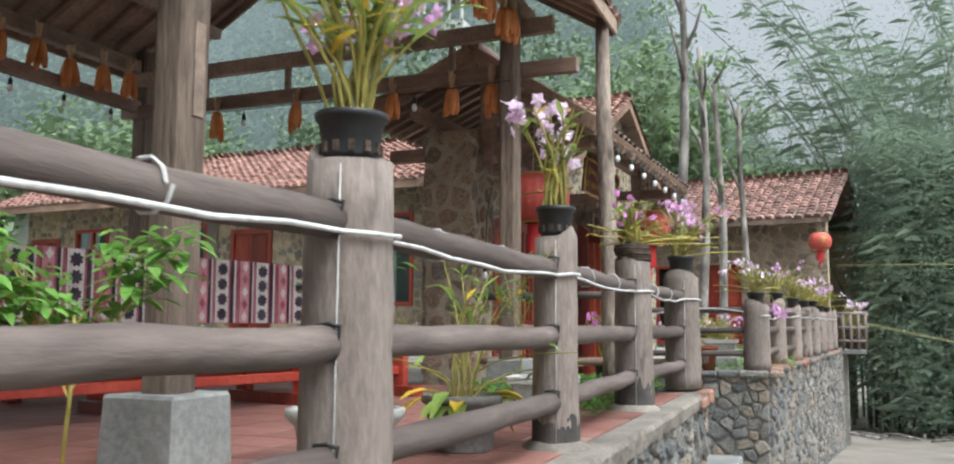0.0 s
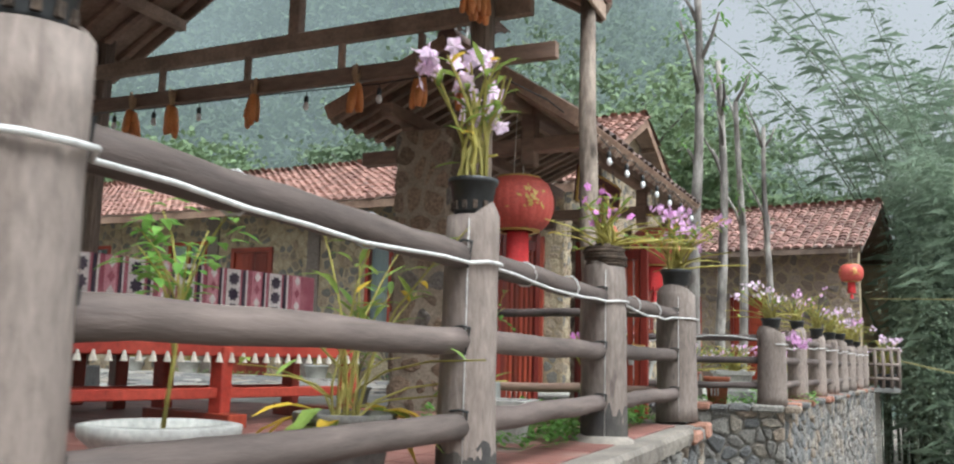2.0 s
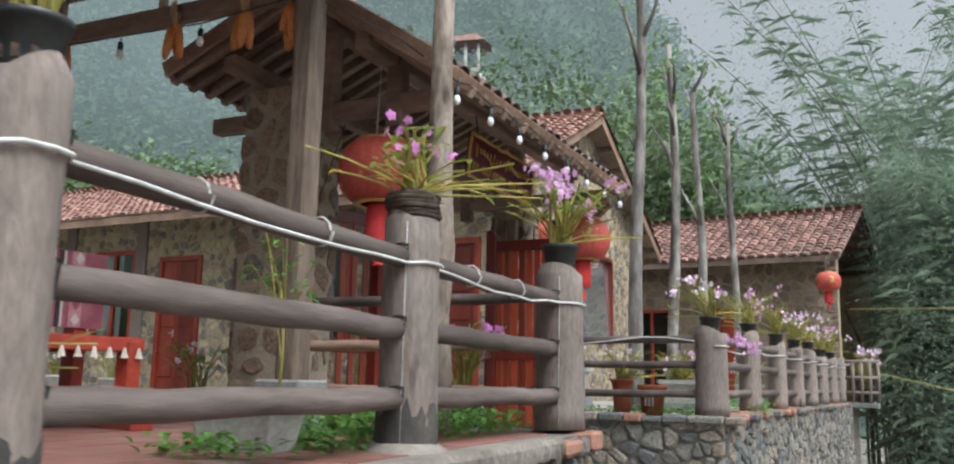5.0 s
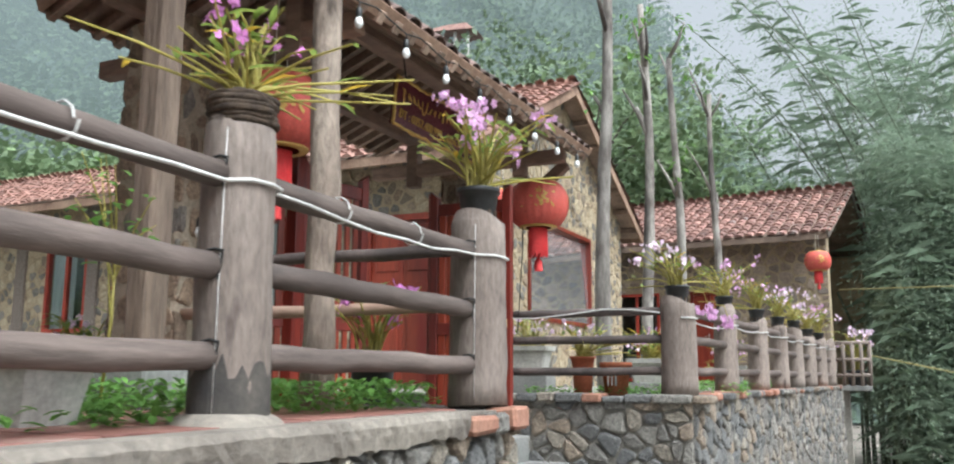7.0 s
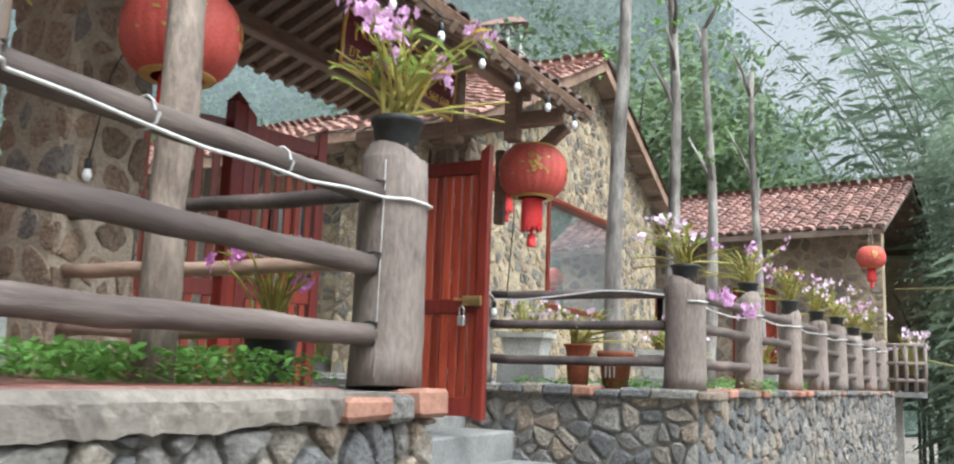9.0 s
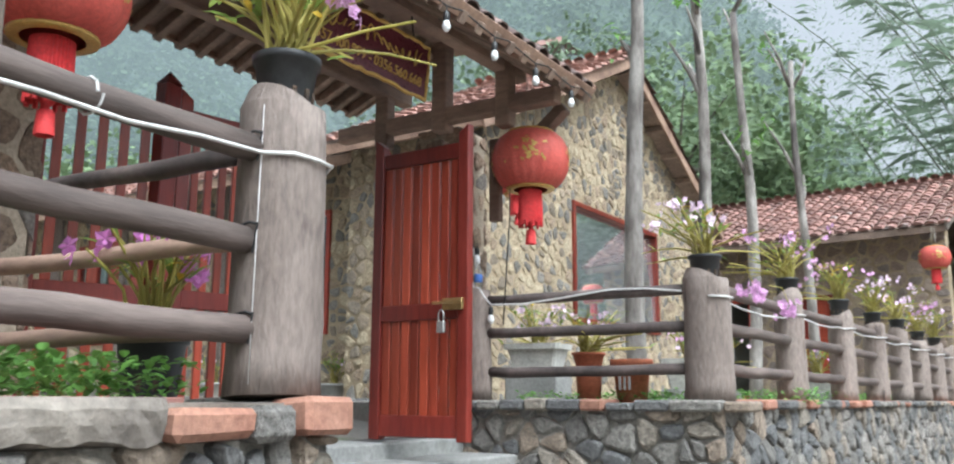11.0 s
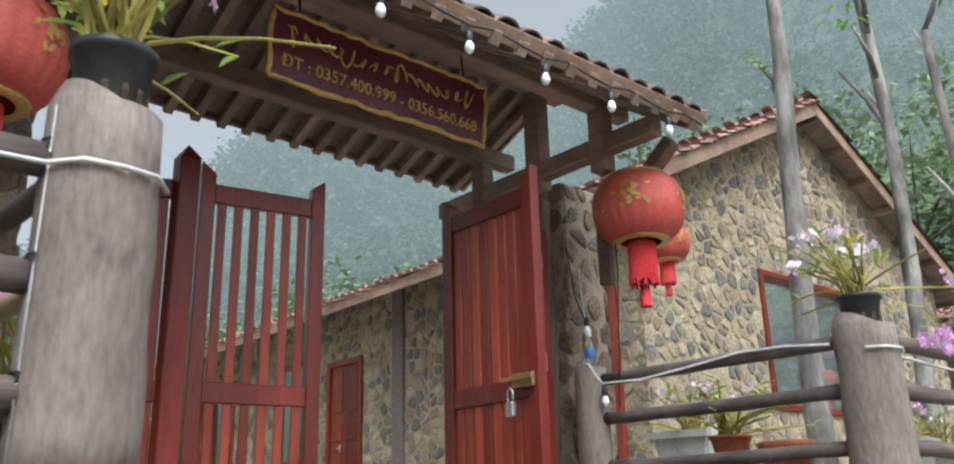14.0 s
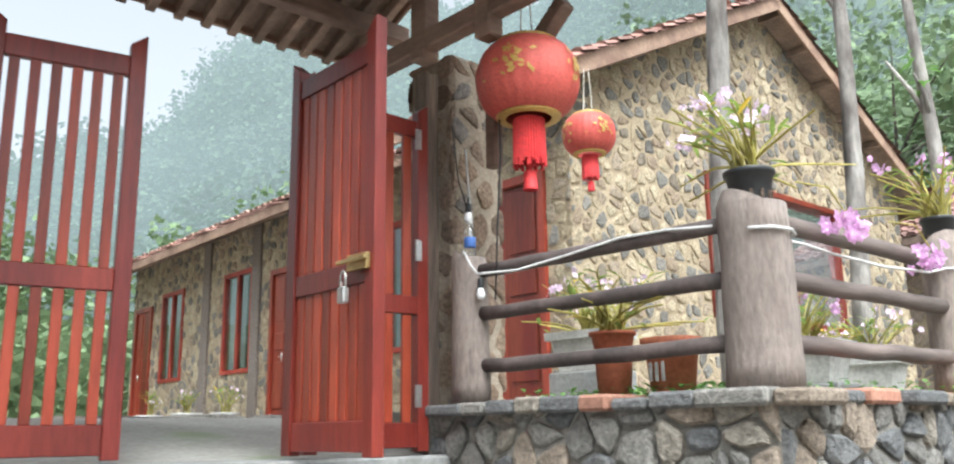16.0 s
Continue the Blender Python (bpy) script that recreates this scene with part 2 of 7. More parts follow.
M_TILEFAR = surf("weathered_far_tile", (0.16, 0.085, 0.07), (0.31, 0.18, 0.15), 2.0, 30.0, 0.85, 0.35, vary=0.4, island=True, spot=(0.34, 0.29, 0.27), spot_scale=3.0, spot_at=0.62)
M_MORTAR = surf("sandy_mortar", (0.27, 0.205, 0.13), (0.42, 0.34, 0.23), 3.0, 40.0, 0.95, 0.6, bump_dist=0.02)
M_MORTARGREY = surf("grey_mortar", (0.19, 0.175, 0.152), (0.33, 0.305, 0.268), 2.0, 40.0, 0.95, 0.8, bump_dist=0.03)
M_STONE = stones("tan_rubble", [(0.33, 0.26, 0.17), (0.42, 0.35, 0.24), (0.17, 0.14, 0.11), (0.37, 0.30, 0.2), (0.10, 0.1, 0.1), (0.25, 0.185, 0.13), (0.40, 0.33, 0.225), (0.13, 0.13, 0.127), (0.29, 0.23, 0.17), (0.17, 0.165, 0.158)])
M_STONEBROWN = stones("brown_rubble", [(0.24, 0.165, 0.115), (0.30, 0.215, 0.15), (0.18, 0.13, 0.095), (0.27, 0.195, 0.145), (0.19, 0.175, 0.16)])
M_STONEFAR = stones("grey_brown_rubble", [(0.22, 0.165, 0.13), (0.29, 0.225, 0.175), (0.18, 0.15, 0.13), (0.33, 0.26, 0.2)])
M_STONEGREY = stones("grey_field_stone", [(0.17, 0.16, 0.145), (0.23, 0.215, 0.19), (0.115, 0.117, 0.118), (0.26, 0.225, 0.18), (0.19, 0.178, 0.16), (0.14, 0.14, 0.138), (0.27, 0.21, 0.155)], island=False)
M_STONEGREYJ = stones("grey_field_stone_far", [(0.17, 0.16, 0.145), (0.25, 0.23, 0.205), (0.10, 0.10, 0.098), (0.27, 0.23, 0.185), (0.20, 0.18, 0.16), (0.13, 0.13, 0.125)])
M_BRICK = surf("orange_brick", (0.24, 0.105, 0.07), (0.34, 0.18, 0.125), 5.0, 40.0, 0.9, 0.5, vary=0.2)
M_CONC = surf("cast_concrete", (0.16, 0.16, 0.152), (0.27, 0.267, 0.252), 2.0, 35.0, 0.85, 0.3, spot=(0.17, 0.165, 0.15), spot_scale=3.0, spot_at=0.6)
M_KERB = surf("stained_kerb_concrete", (0.12, 0.103, 0.088), (0.25, 0.22, 0.185), 2.2, 30.0, 0.9, 0.5, spot=(0.10, 0.095, 0.085), spot_scale=4.0, spot_at=0.6, bump_dist=0.02)
M_FLOORTILE = surf("red_floor_tile", (0.16, 0.065, 0.052), (0.25, 0.12, 0.097), 2.5, 40.0, 0.55, 0.15, vary=0.15, spot=(0.22, 0.165, 0.14), spot_scale=3.0, spot_at=0.62)
M_YARD = surf("courtyard_concrete", (0.21, 0.195, 0.17), (0.34, 0.32, 0.285), 1.2, 30.0, 0.85, 0.3, spot=(0.2, 0.22, 0.14), spot_scale=1.5, spot_at=0.62)
M_ROAD = surf("dirt_road", (0.15, 0.13, 0.11), (0.26, 0.23, 0.197), 0.7, 25.0, 0.95, 0.6, spot=(0.13, 0.13, 0.08), spot_scale=0.5, spot_at=0.62, bump_dist=0.03)
M_BLACK = surf("black_plastic", (0.016, 0.017, 0.018), (0.035, 0.036, 0.037), 6.0, 30.0, 0.45, 0.1)
M_SOIL = surf("dark_soil_bark", (0.035, 0.025, 0.018), (0.10, 0.07, 0.05), 20.0, 80.0, 0.95, 1.0)
M_TERRA = surf("terracotta", (0.36, 0.10, 0.05), (0.48, 0.17, 0.09), 4.0, 40.0, 0.75, 0.2)
M_WHITEPOT = surf("pale_stone_pot", (0.32, 0.31, 0.285), (0.48, 0.47, 0.435), 4.0, 40.0, 0.8, 0.3)
M_TUB = surf("dark_stone_tub", (0.11, 0.105, 0.095), (0.22, 0.205, 0.185), 5.0, 40.0, 0.85, 0.4, spot=(0.09, 0.1, 0.06), spot_scale=5.0)
M_CABLE = surf("white_cable", (0.46, 0.45, 0.43), (0.58, 0.57, 0.55), 6.0, 40.0, 0.5, 0.1)
M_WIRE = surf("black_wire", (0.012, 0.012, 0.012), (0.03, 0.03, 0.03), 6.0, 40.0, 0.5, 0.0)
M_YELLOWWIRE = surf("yellow_cable", (0.42, 0.36, 0.15), (0.5, 0.44, 0.2), 6.0, 40.0, 0.5, 0.0)
M_BULB = surf("frosted_bulb", (0.72, 0.73, 0.72), (0.8, 0.81, 0.8), 6.0, 40.0, 0.12, 0.0, spec=0.6)
M_METAL = surf("galvanised_steel", (0.40, 0.40, 0.38), (0.58, 0.57, 0.54), 8.0, 60.0, 0.4, 0.1, metal=0.85)
M_BRASS = surf("brass_hasp", (0.42, 0.30, 0.12), (0.55, 0.42, 0.2), 8.0, 60.0, 0.35, 0.1, metal=0.9)
M_LANTERN = surf("red_lantern_silk", (0.42, 0.06, 0.045), (0.53, 0.105, 0.08), 3.0, 60.0, 0.6, 0.15)
M_GOLD = surf("gold_print", (0.42, 0.25, 0.06), (0.54, 0.36, 0.11), 8.0, 60.0, 0.45, 0.1, metal=0.25)
M_TASSEL = surf("red_tassel_fringe", (0.48, 0.02, 0.025), (0.62, 0.05, 0.05), 6.0, 60.0, 0.7, 0.1)
M_SIGN = surf("maroon_sign_board", (0.075, 0.012, 0.02), (0.12, 0.022, 0.032), 3.0, 40.0, 0.3, 0.1)
M_CORN = surf("dried_corn", (0.46, 0.15, 0.045), (0.60, 0.24, 0.08), 9.0, 90.0, 0.6, 0.6, vary=0.2)
M_HUSK = surf("corn_husk", (0.34, 0.22, 0.13), (0.5, 0.36, 0.22), 9.0, 60.0, 0.8, 0.3)
M_CANE = leafy("orchid_cane", (0.30, 0.27, 0.06), (0.44, 0.38, 0.12))
M_LEAF = leafy("orchid_leaf", (0.10, 0.19, 0.045), (0.26, 0.34, 0.08))
M_YLEAF = leafy("yellow_leaf", (0.45, 0.30, 0.03), (0.60, 0.42, 0.06))
M_WEED = leafy("bright_weed", (0.07, 0.17, 0.035), (0.16, 0.31, 0.07))
M_CHILLI = leafy("chilli_leaf", (0.11, 0.25, 0.045), (0.22, 0.40, 0.09))
M_PETAL = leafy("lilac_petal", (0.52, 0.26, 0.50), (0.72, 0.46, 0.68))
M_PETALPALE = leafy("pale_petal", (0.66, 0.46, 0.63), (0.80, 0.65, 0.77))
M_PETALDEEP = leafy("magenta_petal", (0.50, 0.16, 0.46), (0.66, 0.28, 0.60))
M_BAMBOOLEAF = leafy("bamboo_leaf", (0.19, 0.255, 0.185), (0.29, 0.36, 0.265), through_leaf=0.5)
M_CULM = surf("bamboo_culm", (0.075, 0.095, 0.06), (0.16, 0.18, 0.12), 2.0, 20.0, 0.6, 0.1, vary=0.3)
M_TREELEAF = leafy("tree_leaf", (0.085, 0.125, 0.075), (0.17, 0.225, 0.13))
M_TREEBRIGHT = leafy("bright_tree_leaf", (0.105, 0.16, 0.08), (0.20, 0.27, 0.14))
M_BARK = surf("grey_bark", (0.10, 0.085, 0.075), (0.33, 0.305, 0.275), 7.0, 30.0, 0.9, 1.0, (1, 1, 0.35), 0.2, spot=(0.07, 0.06, 0.055), spot_scale=3.0, spot_at=0.55)
M_FARLEAF = leafy("haze_glow_far_woods", (0.06, 0.095, 0.055), (0.115, 0.16, 0.09), 0.9)
M_FARHILL = surf("haze_glow_far_hillside", (0.07, 0.10, 0.07), (0.11, 0.145, 0.105), 0.08, 0.8, 1.0, 0.0, spec=0.0)
# distance haze is painted in here as emission
M_FARTHER = surf("haze_glow_mountain", (0.15, 0.2, 0.18), (0.2, 0.25, 0.22), 0.05, 0.4, 1.0, 0.0, glow=(0.40, 0.48, 0.50, 0.55), spec=0.0)
M_CLOTHBASE = surf("woven_maroon_cloth", (0.24, 0.06, 0.085), (0.36, 0.14, 0.16), 6.0, 120.0, 0.95, 0.4)
M_CLOTHWHITE = surf("woven_white_thread", (0.48, 0.43, 0.40), (0.62, 0.57, 0.54), 8.0, 120.0, 0.95, 0.4)
M_CLOTHDARK = surf("woven_indigo_thread", (0.03, 0.022, 0.035), (0.075, 0.06, 0.075), 8.0, 120.0, 0.95, 0.4)
M_CLOTHPINK = surf("woven_pink_thread", (0.42, 0.17, 0.20), (0.52, 0.26, 0.28), 8.0, 120.0, 0.95, 0.4)
M_FRINGE = surf("cream_fringe", (0.5, 0.46, 0.38), (0.62, 0.58, 0.5), 8.0, 120.0, 0.95, 0.2)
M_BLINDS = surf("pale_curtain", (0.42, 0.44, 0.45), (0.52, 0.54, 0.55), 2.0, 30.0, 0.9, 0.1, (4, 4, 0.2))
# the unlit rooms' shade is put into this grey
M_ROOMSHADE = surf("painted_room_shade", (0.10, 0.10, 0.10), (0.16, 0.16, 0.155), 1.0, 20.0, 0.9, 0.1)
M_LABELBLUE = surf("blue_label", (0.05, 0.13, 0.42), (0.1, 0.2, 0.5), 6.0, 40.0, 0.4, 0.0)
M_PAPER = surf("white_tag", (0.6, 0.6, 0.58), (0.72, 0.72, 0.7), 6.0, 40.0, 0.7, 0.0)


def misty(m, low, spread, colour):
    """Paint haze as a glow on the distant backdrop: thicker higher up, to the west and in patches."""
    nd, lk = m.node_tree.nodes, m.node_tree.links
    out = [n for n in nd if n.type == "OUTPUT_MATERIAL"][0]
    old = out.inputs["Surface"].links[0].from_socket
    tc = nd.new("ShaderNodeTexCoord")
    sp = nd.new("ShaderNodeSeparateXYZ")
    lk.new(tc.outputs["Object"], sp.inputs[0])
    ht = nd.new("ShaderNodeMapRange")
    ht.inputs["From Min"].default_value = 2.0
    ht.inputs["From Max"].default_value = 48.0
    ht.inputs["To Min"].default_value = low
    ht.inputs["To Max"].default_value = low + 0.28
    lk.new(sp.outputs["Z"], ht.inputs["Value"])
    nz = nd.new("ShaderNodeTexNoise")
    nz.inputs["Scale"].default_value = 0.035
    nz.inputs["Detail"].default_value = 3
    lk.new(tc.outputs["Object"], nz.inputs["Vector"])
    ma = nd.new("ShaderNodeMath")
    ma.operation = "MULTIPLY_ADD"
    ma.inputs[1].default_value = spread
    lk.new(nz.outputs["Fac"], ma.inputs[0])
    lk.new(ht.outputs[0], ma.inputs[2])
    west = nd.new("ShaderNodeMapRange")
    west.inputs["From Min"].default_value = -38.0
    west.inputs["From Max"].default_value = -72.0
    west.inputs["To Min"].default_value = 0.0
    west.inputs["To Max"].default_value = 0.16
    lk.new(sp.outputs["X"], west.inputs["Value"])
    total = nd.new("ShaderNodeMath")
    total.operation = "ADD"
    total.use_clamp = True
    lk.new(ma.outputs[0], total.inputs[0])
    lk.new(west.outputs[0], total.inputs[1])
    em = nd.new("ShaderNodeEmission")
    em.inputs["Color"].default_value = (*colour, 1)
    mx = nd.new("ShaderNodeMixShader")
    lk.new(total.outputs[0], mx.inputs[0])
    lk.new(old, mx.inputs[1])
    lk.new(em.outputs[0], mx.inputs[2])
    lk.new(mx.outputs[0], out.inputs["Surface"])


# haze painted as glow into the far woods and hillside
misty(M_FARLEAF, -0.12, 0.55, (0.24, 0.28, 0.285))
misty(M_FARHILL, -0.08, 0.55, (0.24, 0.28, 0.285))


def glass(name, tint=(0.9, 0.95, 0.95), rough=0.02):
    m = bpy.data.materials.new(name)
    m.use_nodes = True
    b = m.node_tree.nodes["Principled BSDF"]
    b.inputs["Base Color"].default_value = (*tint, 1)
    b.inputs["Roughness"].default_value = rough
    b.inputs["Transmission Weight"].default_value = 1.0
    b.inputs["IOR"].default_value = 1.5
    return m


M_GLASS = glass("window_glass")
M_BOTTLE = glass("clear_bottle_plastic", (0.93, 0.96, 0.98), 0.05)


def mirror_glass():
    """Tinted picture-window glass that gives back the hill and sky."""
    m = bpy.data.materials.new("reflective_window_glass")
    m.use_nodes = True
    b = m.node_tree.nodes["Principled BSDF"]
    b.inputs["Base Color"].default_value = (0.84, 0.89, 0.92, 1)
    b.inputs["Metallic"].default_value = 0.9
    b.inputs["Roughness"].default_value = 0.03
    return m


M_MIRROR = mirror_glass()

# ---- the plan ----
Z = 0.97                      # top of both terraces
GATE_Z = 0.70                 # threshold of the gate


def road_z(y):
    return max(-1.7, min(0.45, -0.055 * y))


def fence_x(y):
    """Line of the second fence."""
    return -0.69 + 0.09 * (y - 11.17)


# ---- rubble: irregular stones in a flat outline ----
def clip_poly(poly, nx, ny, d):
    """Keep the part of a plan polygon where nx*x + ny*y <= d."""
    out = []
    n = len(poly)
    for i in range(n):
        a, b = poly[i], poly[(i + 1) % n]
        da, db = nx * a[0] + ny * a[1] - d, nx * b[0] + ny * b[1] - d
        if da <= 0:
            out.append(a)
        if da * db < 0:
            k = da / (da - db)
            out.append((a[0] + (b[0] - a[0]) * k, a[1] + (b[1] - a[1]) * k))
    return out


def rubble(w, h, sx, sy, seed, holes=(), cuts=(), joint=0.012):
    """Stone outlines that fill a wall w wide and h high; holes are (x0, y0, x1, y1), cuts are half-planes (nx, ny, d)."""
    rng = random.Random(seed)
    nx, ny = int(w / sx) + 3, int(h / sy) + 3
    pts = {}
    for j in range(-1, ny):
        for i in range(-1, nx):
            pts[i, j] = ((i + 0.5 * (j % 2) + rng.uniform(-0.52, 0.52)) * sx, (j + 0.5 + rng.uniform(-0.5, 0.5)) * sy)
    out = []
    for (i, j), (px, py) in pts.items():
        if not (-sx < px < w + sx and -sy < py < h + sy):
            continue
        if any(x0 <= px <= x1 and y0 <= py <= y1 for x0, y0, x1, y1 in holes):
            continue
        if any(a * px + b * py > d + 0.1 for a, b, d in cuts):
            continue
        poly = [(px - 2 * sx, py - 2 * sy), (px + 2 * sx, py - 2 * sy), (px + 2 * sx, py + 2 * sy), (px - 2 * sx, py + 2 * sy)]
        j2 = joint * rng.uniform(0.5, 1.5)
        for dj in (-2, -1, 0, 1, 2):
            for di in (-2, -1, 0, 1, 2):
                q = pts.get((i + di, j + dj))
                if q is None or (di == 0 and dj == 0):
                    continue
                vx, vy = q[0] - px, q[1] - py
                ln = math.hypot(vx, vy)
                if ln < 1e-6:
                    continue
                vx, vy = vx / ln, vy / ln
                poly = clip_poly(poly, vx, vy, vx * px + vy * py + ln / 2 - j2)
                if len(poly) < 3:
                    break
            if len(poly) < 3:
                break
        for a, b, d in ((-1, 0, 0), (1, 0, w), (0, -1, 0), (0, 1, h), *cuts):
            if len(poly) >= 3:
                poly = clip_poly(poly, a, b, d)
        for x0, y0, x1, y1 in holes:
            if len(poly) >= 3 and min(p[0] for p in poly) < x1 and max(p[0] for p in poly) > x0 and min(p[1] for p in poly) < y1 and max(p[1] for p in poly) > y0:
                gaps = [(x0 - px, (1, 0, x0)), (px - x1, (-1, 0, -x1)), (y0 - py, (0, 1, y0)), (py - y1, (0, -1, -y1))]
                poly = clip_poly(poly, *max(gaps)[1])
        if len(poly) < 3:
            continue
        area = abs(sum(poly[k][0] * poly[(k + 1) % len(poly)][1] - poly[(k + 1) % len(poly)][0] * poly[k][1] for k in range(len(poly)))) / 2
        if area > 0.0012:
            out.append(poly)
    return out


def stone_verts(poly, depth, rng, base=0):
    """A rounded stone over an outline, standing out along -y."""
    soft = []
    for i in range(len(poly)):
        a, b = poly[i], poly[(i + 1) % len(poly)]
        if math.hypot(b[0] - a[0], b[1] - a[1]) < 0.018:
            soft.append(((a[0] + b[0]) / 2, (a[1] + b[1]) / 2))
            continue
        for k in (0.2, 0.8):
            soft.append((a[0] + (b[0] - a[0]) * k, a[1] + (b[1] - a[1]) * k))
    if len(soft) >= 3:
        poly = soft
    n = len(poly)
    cx, cy = sum(p[0] for p in poly) / n, sum(p[1] for p in poly) / n
    poly = [(cx + (x - cx) * (1 + q), cy + (y - cy) * (1 + q)) for (x, y), q in ((p, rng.uniform(-0.07, 0.05)) for p in poly)]
    verts, faces = [], []
    tx, ty = rng.uniform(-0.25, 0.25), rng.uniform(-0.25, 0.25)
    for k, d in ((1.0, -0.02), (0.96, depth * 0.6), (0.72, depth)):
        for x, y in poly:
            dx, dy = x - cx, y - cy
            out = d + (d > 0) * (dx * tx + dy * ty) * 0.35 + (d > 0) * rng.uniform(-0.12, 0.12) * depth
            verts.append((cx + dx * k, -out, cy + dy * k))
    for r in (0, 1):
        for i in range(n):
            a, b = base + r * n + i, base + r * n + (i + 1) % n
            faces.append((a, b, b + n, a + n))
    faces.append(tuple(base + 2 * n + i for i in range(n)))
    return verts, faces


def stone_wall(parent, polys, m, depth, seed, mat_piece, mat_rest, near=None, smooth=True):
    """Stones on a wall's face; m sets the face (x along, z up, -y outwards). Those that near() picks are pieces of their own."""
    rng = random.Random(seed)
    verts, faces, made = [], [], 0
    for poly in polys:
        d = depth * rng.uniform(0.6, 1.3)
        cx = sum(p[0] for p in poly) / len(poly)
        cz = sum(p[1] for p in poly) / len(poly)
        if near and made < 300 and near(cx, cz):
            v, f = stone_verts([(x - cx, y - cz) for x, y in poly], d, rng)
            ob = soup("stone", v, f, mat_piece, parent)
            ob.matrix_basis = m @ Matrix.Translation((cx, 0, cz))
            made += 1
        else:
            v, f = stone_verts(poly, d, rng, len(verts))
            verts += [m @ Vector(p) for p in v]
            faces += f
    if verts:
        ob = soup("stonework", verts, faces, mat_rest, parent)
        tagged(ob, kind="stuff")


def wall_face(x, y, z, dx, dy):
    """Pose of a wall's face at a corner: runs along (dx, dy), looks to the right of that run."""
    return pose(x, y, z, 0, 0, math.degrees(math.atan2(dy, dx)))


# ---- ground: one sheet that falls with the road and reaches the horizon ----
def build_ground():
    xs = [-260, -160, -100, -60, -40, -25, -15, -8, -3] + [-1 + 0.5 * k for k in range(15)] + [8, 11, 16, 25, 40, 60, 100, 160, 260]
    ys = [-260, -160, -100, -60, -40, -25, -15] + [-10 + 1.0 * k for k in range(46)] + [40, 50, 70, 100, 160, 260]
    verts, faces = [], []
    for y in ys:
        for x in xs:
            z = road_z(y)
            z += 0.05 * noise.noise((x * 0.8, y * 0.5, 0.0))
            if x > 4.5:
                z += min(1.2, (x - 4.5) * 0.12)
            if x < -1:
                z -= 0.3
            verts.append((x, y, z))
    n = len(xs)
    for j in range(len(ys) - 1):
        for i in range(n - 1):
            a = j * n + i
            faces.append((a, a + 1, a + n + 1, a + n))
    tagged(soup("ground", verts, faces, M_ROAD, smooth=True), "bare grey-brown dirt road falling gently beside the stone terrace", "ground", kind="structure")


build_ground()

# ---- terraces ----
bm = bmesh.new()
prism(bm, [(-0.93, -6), (-0.93, 7.66), (-3.4, 7.95), (-5.0, 8.2), (-4.7, 11.5), (-2.65, 11.1), (-0.57, 11.05), (0.45, 22.2), (-18, 26), (-18, -6)], -2.2, 0.855)
terrace = tagged(part("terrace_wall", bm, M_MORTARGREY), "grey mortared rubble retaining wall below the terrace", "retaining wall", kind="structure")
bm = bmesh.new()
prism(bm, [(-0.93, -6), (-0.93, 7.66), (-2.95, 7.95), (-3.4, 7.95), (-3.4, 7.2), (-7, 7.2), (-7, -6)], 0.857, Z - 0.012)
paving = tagged(part("terrace_floor", bm, M_KERB), "red square floor tiles with pale joints under the pavilion", "floor", kind="structure")
bm = bmesh.new()
prism(bm, [(-3.4, 7.95), (-5.0, 8.2), (-4.7, 11.5), (-2.65, 11.1), (-0.57, 11.05), (0.45, 22.2), (-18, 26), (-18, -6), (-7, -6), (-7, 7.2), (-3.4, 7.2)], 0.857, Z - 0.03)
courtyard = tagged(part("courtyard_floor", bm, M_YARD), "worn grey courtyard floor of uneven flagstones with mossy joints", "floor", kind="structure")

# cast kerb along the first terrace
bm = bmesh.new()
rng = random.Random(3)
prev = None
rows = []
for k in range(320):
    y = -6 + 13.0 * k / 319
    j = lambda: rng.uniform(-0.005, 0.005) + 0.02 * noise.noise((y * 3.1, 0.5, 2.0)) + 0.012 * noise.noise((y * 11.0, 4.5, 2.0))
    rows.append([bm.verts.new(p) for p in ((-1.0, y, 0.97), (-0.86 + j() * 0.4, y, 0.972), (-0.845 + j(), y, 0.945 + j() * 0.5), (-0.85 + j(), y, 0.91), (-0.86 + j(), y, 0.868 + j() * 1.2), (-0.95, y, 0.856))])
for a, b in zip(rows, rows[1:]):
    for i in range(5):
        bm.faces.new((a[i], b[i], b[i + 1], a[i + 1]))
bm.faces.new(rows[-1])
tagged(part("kerb", bm, M_KERB), "chipped and stained cast concrete kerb along the terrace edge", "kerb", kind="structure")

# steps up from the road to the gate
bm = bmesh.new()
for k in range(5):
    x0 = -0.5 - 0.38 * k
    top = -0.42 + 0.2 * (k + 1) + 0.02 * (k == 4)
    box(bm, (-2.75, 7.9, -1.2), (x0, 11.1, top), None, 0.012)
tagged(part("gate_steps", bm, M_CONC), "worn grey concrete steps rising from the road to the gate", "steps", kind="structure")
bm = bmesh.new()
box(bm, (-3.4, 7.95, 0.3), (-2.45, 11.08, GATE_Z), None, 0.01)
tagged(part("gate_threshold", bm, M_CONC), "grey concrete threshold slab under the gate leaves", "threshold", kind="structure")
bm = bmesh.new()
